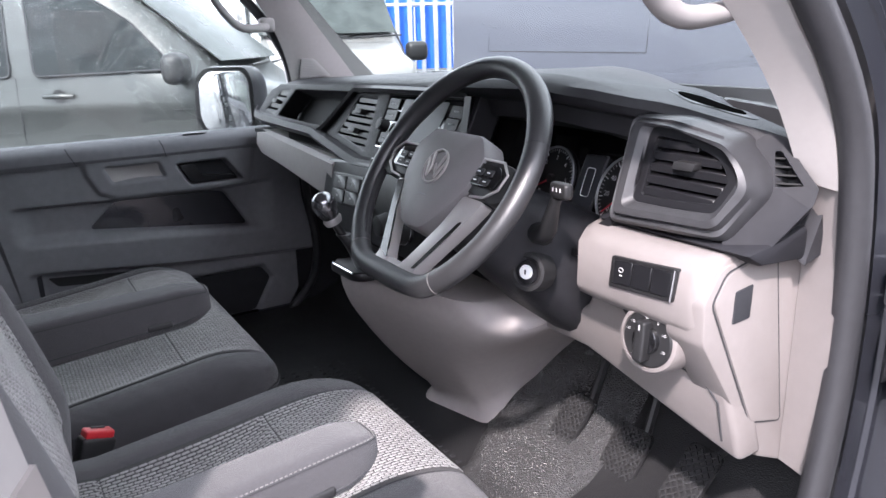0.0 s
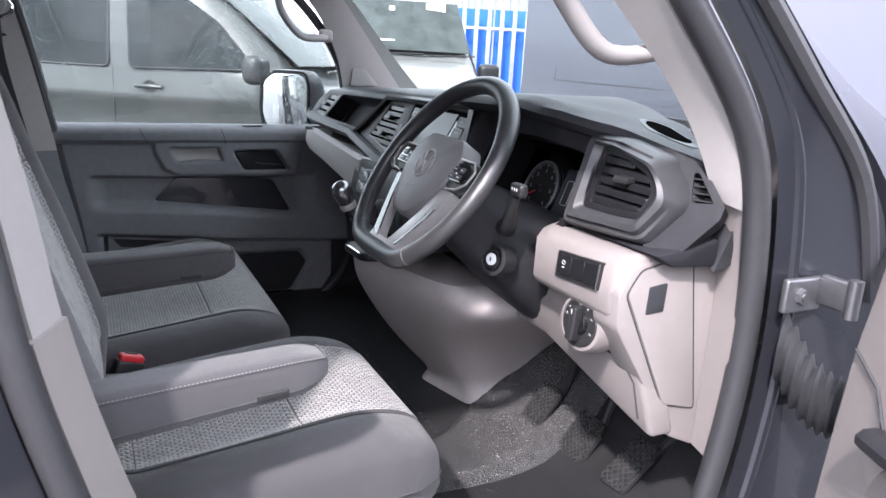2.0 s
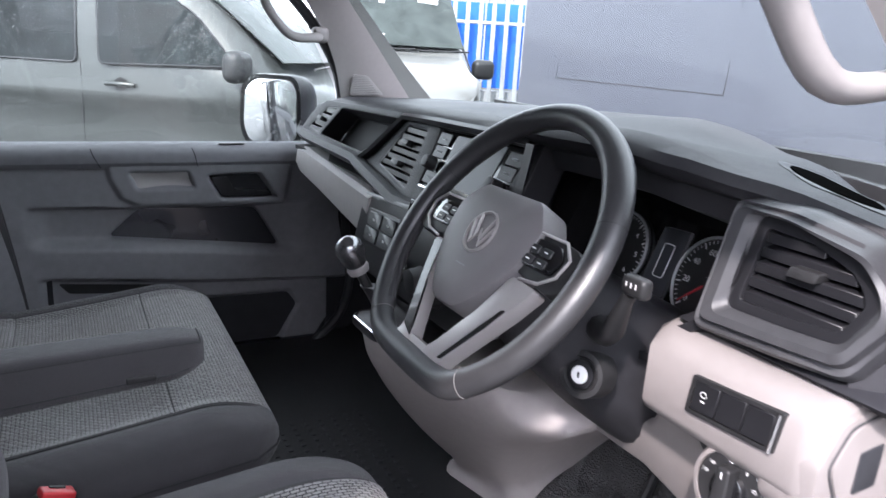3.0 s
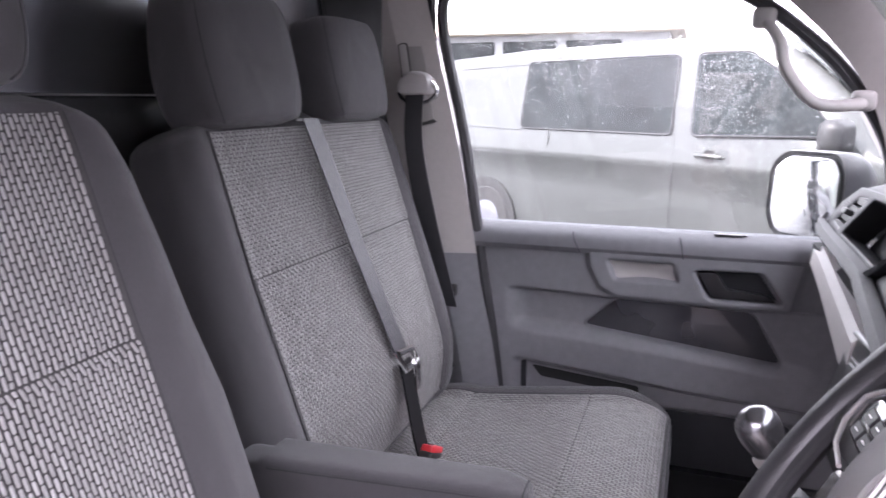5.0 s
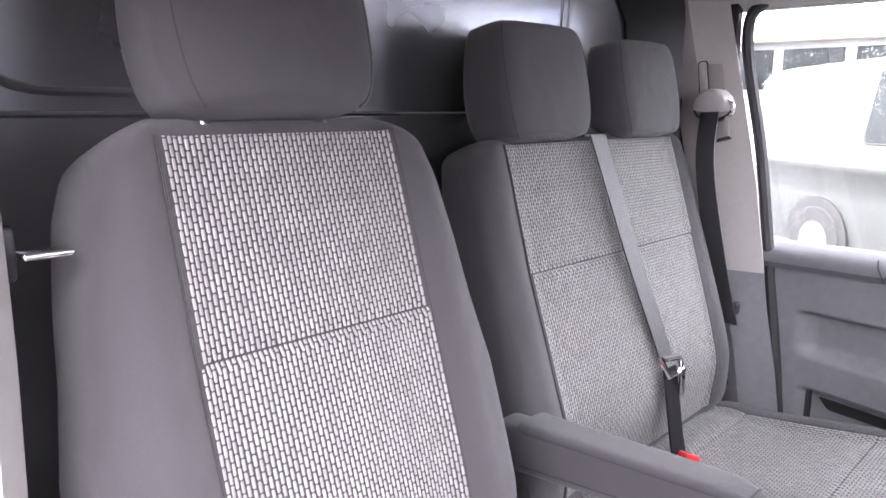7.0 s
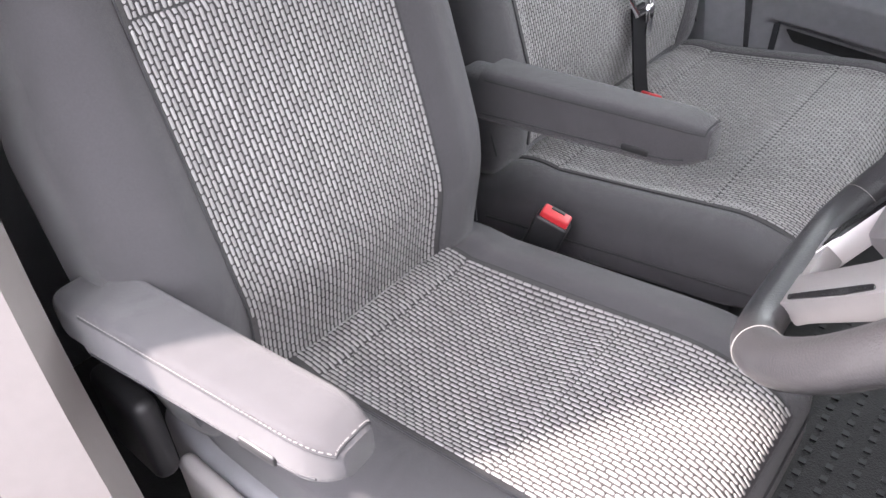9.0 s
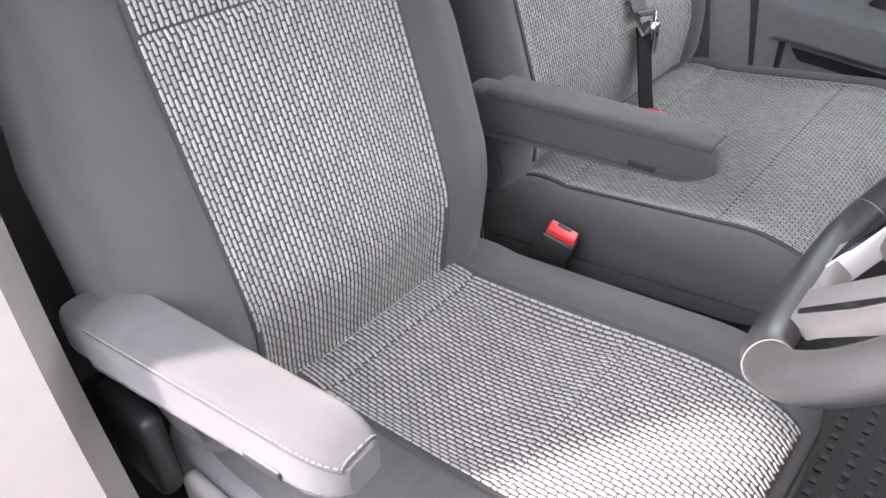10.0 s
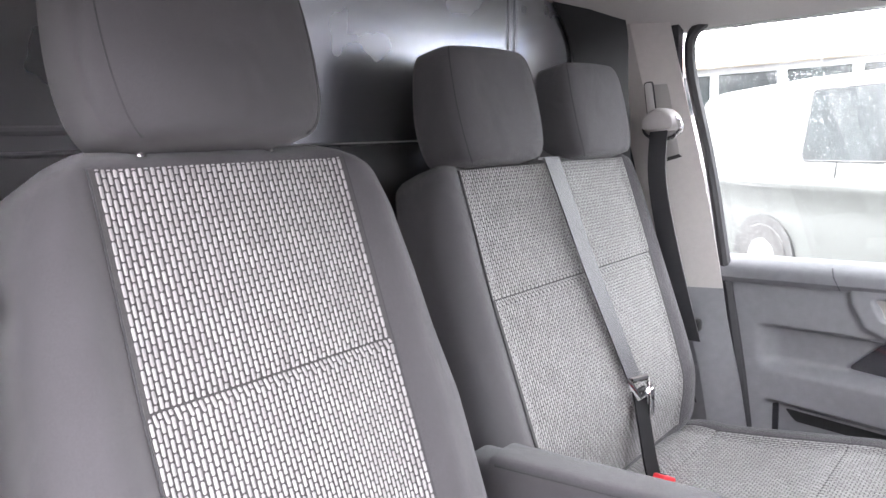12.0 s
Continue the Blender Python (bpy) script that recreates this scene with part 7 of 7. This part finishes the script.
    for g in (-0.35, 0.25):
        bm = B()
        tube(bm, [(4.20, g, roof - 0.70), (4.19, g + 0.55, roof - 0.685)], 0.010, 5)
        part("wiper", bm, BLACK, scn)
    for sgn in (-1, 1):
        bm = B()
        prism(bm, rounded([(0.44, 0.72), (0.76, 0.76), (0.80, 0.88), (0.70, 0.90), (0.44, 0.84)], 0.03), lambda u, v, d: Vector((4.855 - 0.42 * max(u - 0.55, 0) - 0.2 * (v - 0.75) + d, sgn * u, v)), 0.0, 0.03)
        hl = part("headlamp", bm, CHROME, t, "clear headlamp")
        bm = B()
        prism(bm, rounded([(0.46, 0.735), (0.66, 0.755), (0.70, 0.80), (0.46, 0.80)], 0.02), lambda u, v, d: Vector((4.862 - 0.42 * max(u - 0.55, 0) - 0.2 * (v - 0.75) + d, sgn * u, v)), 0.026, 0.034)
        part("lamp_inner", bm, BLACK, hl)
    bm = B()
    prism(bm, rounded([(-0.42, 0.74), (0.42, 0.74), (0.42, 0.84), (-0.42, 0.84)], 0.02), lambda u, v, d: Vector((4.87 - 0.2 * (v - 0.75) + d, u, v)), 0.0, 0.03)
    part("grille", bm, BLACK, t)
    return t


WIN = ([(0.36, 1.26), (0.36, 1.80), (0.50, 1.83), (1.22, 1.84), (1.22, 1.26)], [(1.30, 1.26), (1.30, 1.84), (2.50, 1.84), (2.52, 1.26)], [(2.72, 1.24), (2.66, 1.84), (3.10, 1.84), (3.45, 1.62), (3.80, 1.27)])
GAPS = ([(0.05, 1.00), (3.9, 0.985)], [(2.60, 0.40), (2.61, 1.0), (2.60, 1.20), (2.56, 1.88)], [(3.90, 0.60), (3.92, 1.0), (3.88, 1.2)], [(1.26, 1.10), (1.25, 1.88)])
WIN_S = ([(0.88, 1.24), (0.88, 1.84), (2.53, 1.84), (2.57, 1.24)], [(2.76, 1.24), (2.70, 1.84), (3.10, 1.84), (3.45, 1.62), (3.80, 1.27)])
OUT_S = GAPS + ([(-0.35, 1.30), (-0.22, 1.80), (0.90, 1.82)], [(-0.40, 1.24), (0.90, 1.22)])
# silver van beside, nose the same way
van("parked_van", "silver panel van with wet dark side windows", SILVERPAINT, pose(-7.26, -0.106, 0.05, 0, 0, 55.6), 1.97, WIN_S, OUT_S, tail=-0.55, rear=0.45)
# white van facing
white = van("parked_van", "white van parked facing, papers behind the windscreen", WHITEPAINT, pose(-10.46, 5.8, 0.05, 0, 0, -16), 2.15, WIN[2:], GAPS[:3])
for y, z, w, h in ((0.42, 1.98, 0.24, 0.11), (-0.12, 1.93, 0.07, 0.09), (-0.25, 1.56, 0.26, 0.05)):
    bm = B()
    f = (z - 1.41) / 0.665
    box(bm, (4.13 - 0.80 * f + 0.09, y, z + 0.03), (0.006, w, h), 0.0, m=None)
    part("paper", bm, WHITE, white, "white paper behind the windscreen")
bm = B()
box(bm, (3.0, -0.05, 2.17), (0.16, 0.05, 0.05), 0.02)
part("aerial_fin", bm, BLACK, white)
# grey blue van across the front
van("parked_van", "long tall grey blue van parked across the front", DARKPAINT, pose(-2.95, 6.2, 0.05, 0, 0, 0), 2.55, (), (GAPS[2] + [(3.86, 2.0)], [(0.5, 1.30), (-1.4, 1.30), (-1.4, 2.1), (0.5, 2.1), (0.5, 1.30)], [(-1.9, 0.95), (3.85, 0.97)], [(0.65, 0.5), (0.65, 2.3)], [(1.1, 1.02), (3.85, 1.04)], [(1.1, 1.20), (3.85, 1.22)]), tail=-2.0, rear=-1.0)


# palisade fence with blue sheets
fence = thing("fence", "galvanised palisade fence with blue sheets behind it", "fence", (-9.7, 7.25, 0.05))
FA, FD = Vector((-9.9, 6.9, 0)), Vector((0.46, 0.888, 0))
FN = Vector((-0.888, 0.46, 0))
for i in range(20):
    bm = B()
    prism(bm, [(-0.035, 0.05), (0.035, 0.05), (0.035, 2.25), (0.0, 2.38), (-0.035, 2.25)], lambda u, v, d: FA + FD * (0.21 * i + u) + FN * d + Vector((0, 0, v)), 0.0, 0.008)
    part("pale", bm, GALV, fence)
for z in (0.7, 1.98):
    bm = B()
    tube(bm, [FA - FD * 0.1 + FN * 0.03 + Vector((0, 0, z)), FA + FD * 4.2 + FN * 0.03 + Vector((0, 0, z))], 0.03, 6)
    part("rail", bm, GALV, fence)
for i in range(2):
    bm = B()
    prism(bm, [(0, 0.95), (0.62, 0.95), (0.62, 2.30), (0, 2.30)], lambda u, v, d: FA + FD * (0.08 + 0.65 * i + u) + FN * (0.25 + d) + Vector((0, 0, v)), 0.0, 0.02)
    part("blue_sheet", bm, BLUE, fence, "bright blue sheet")
bm = B()
prism(bm, [(0, 0.05), (3.8, 0.05), (3.8, 0.90), (0, 0.90)], lambda u, v, d: FA + FD * u + FN * (0.3 + d) + Vector((0, 0, v)), 0.0, 0.2)
part("white_barrier", bm, CLAD, fence, "pale barrier")
bm = B()
rnd = random.Random(5)
for i in range(420):
    p = FA + FD * rnd.uniform(-0.1, 2.2) - FN * rnd.uniform(0.1, 0.5)
    x, y = p.x, p.y
    h = rnd.uniform(0.15, 0.65)
    dx, dy = rnd.uniform(-0.12, 0.12), rnd.uniform(-0.12, 0.12)
    v = [bm.verts.new(q) for q in ((x - 0.012, y, 0.05), (x + 0.012, y, 0.05), (x + dx + 0.006, y + dy, h * 0.7), (x + dx * 1.6, y + dy * 1.6, h))]
    bm.faces.new(v)
solo("weeds", bm, GRASS, "yellow green weeds at the fence foot", "weeds", "stuff")

# warehouse wall behind, and a low building to the side
wh = thing("warehouse", "pale grey ribbed warehouse behind the fence", "building", (-14, 20, 0))
bm = B()
box(bm, (-14, 20, 4.0), (44, 0.4, 8.0), 0.0)
part("wall", bm, CLAD, wh)
for i in range(60):
    bm = B()
    box(bm, (-35 + 0.72 * i, 19.77, 4.0), (0.10, 0.06, 8.0), 0.0)
    part("rib", bm, CLAD, wh)
ob2 = thing("low_building", "low building with a beige fascia and dark window band", "building", (-16, -4, 0))
bm = B()
box(bm, (-18, -4.5, 1.45), (6, 11, 2.9), 0.0)
part("wall", bm, CLAD, ob2)
bm = B()
box(bm, (-17.9, -4.5, 3.02), (6.6, 11.6, 0.28), 0.03)
part("fascia", bm, BEIGE, ob2, "beige roof fascia")
for i in range(7):
    bm = B()
    box(bm, (-14.985, -8.6 + 1.35 * i, 2.35), (0.06, 1.15, 0.8), 0.02)
    part("window", bm, GLASS_DARK, ob2)

# the van's own outer body: bonnet, load area and wheels
own = thing("van_body", "dark grey metallic van body behind and ahead of the cab", "van", (0, 0, 0.05))
bm = B()
rings = []
for y, w, z0, z1 in ((-2.55, 0.86, 0.45, 1.78), (-2.50, 0.92, 0.40, 1.90), (-1.2, 0.94, 0.38, 1.95), (0.60, 0.94, 0.38, 1.95)):
    rings.append([Vector((x, y, z)) for x, z in rounded([(-w, z0), (w, z0), (w + 0.01, 1.1), (w - 0.10, z1), (-w + 0.10, z1), (-w - 0.01, 1.1)], 0.08)])
loft(bm, rings)
part("load_area", bm, PAINT, own, sharp=50)
bm = B()
sheet(bm, lambda f, g: Vector((-0.86 + 1.72 * f, 2.62 + 0.62 * g - 0.16 * (2 * f - 1) ** 2, 1.27 - 0.22 * g - 0.06 * (2 * f - 1) ** 4)), lin(0, 1, 11), lin(0, 1, 6), thick=(0, 0, -0.02))
part("bonnet", bm, PAINT, own)
bm = B()
box(bm, (0, 3.12, 0.68), (1.76, 0.26, 0.66), 0.09)
part("front_bumper", bm, PAINT, own)
for x in (-0.905, 0.905):
    bm = B()
    box(bm, (x, 1.45, 0.53), (0.06, 2.2, 0.20), 0.02)
    part("sill", bm, PAINT, own)
    for y in (2.72, -1.75):
        bm = B()
        lathe(bm, [(0.20, -0.10), (0.31, -0.10), (0.335, -0.06), (0.335, 0.06), (0.31, 0.10), (0.20, 0.10)], Matrix.Translation((x * 0.93, y, 0.385)) @ Matrix.Rotation(radians(90), 4, "Y"))
        whl = part("wheel", bm, TYRE, own, "black tyre on a steel rim")
        bm = B()
        lathe(bm, [(0.03, -0.02), (0.20, -0.02), (0.21, 0.0), (0.15, 0.03), (0.06, 0.02)], Matrix.Translation((x * 0.97, y, 0.385)) @ Matrix.Rotation(radians(90 if x > 0 else -90), 4, "Y"))
        part("rim", bm, GALV, whl)

# unseen plain wall added on the driver's side to hold back sky light
yb2 = thing("sky_blocker_wall", "plain grey wall, unseen, added to shade the driver side", "building", (8.2, -2, 0))
bm = B()
box(bm, (8.5, -3.0, 2.2), (0.6, 26, 4.3), 0.0)
part("wall", bm, CLAD, yb2)
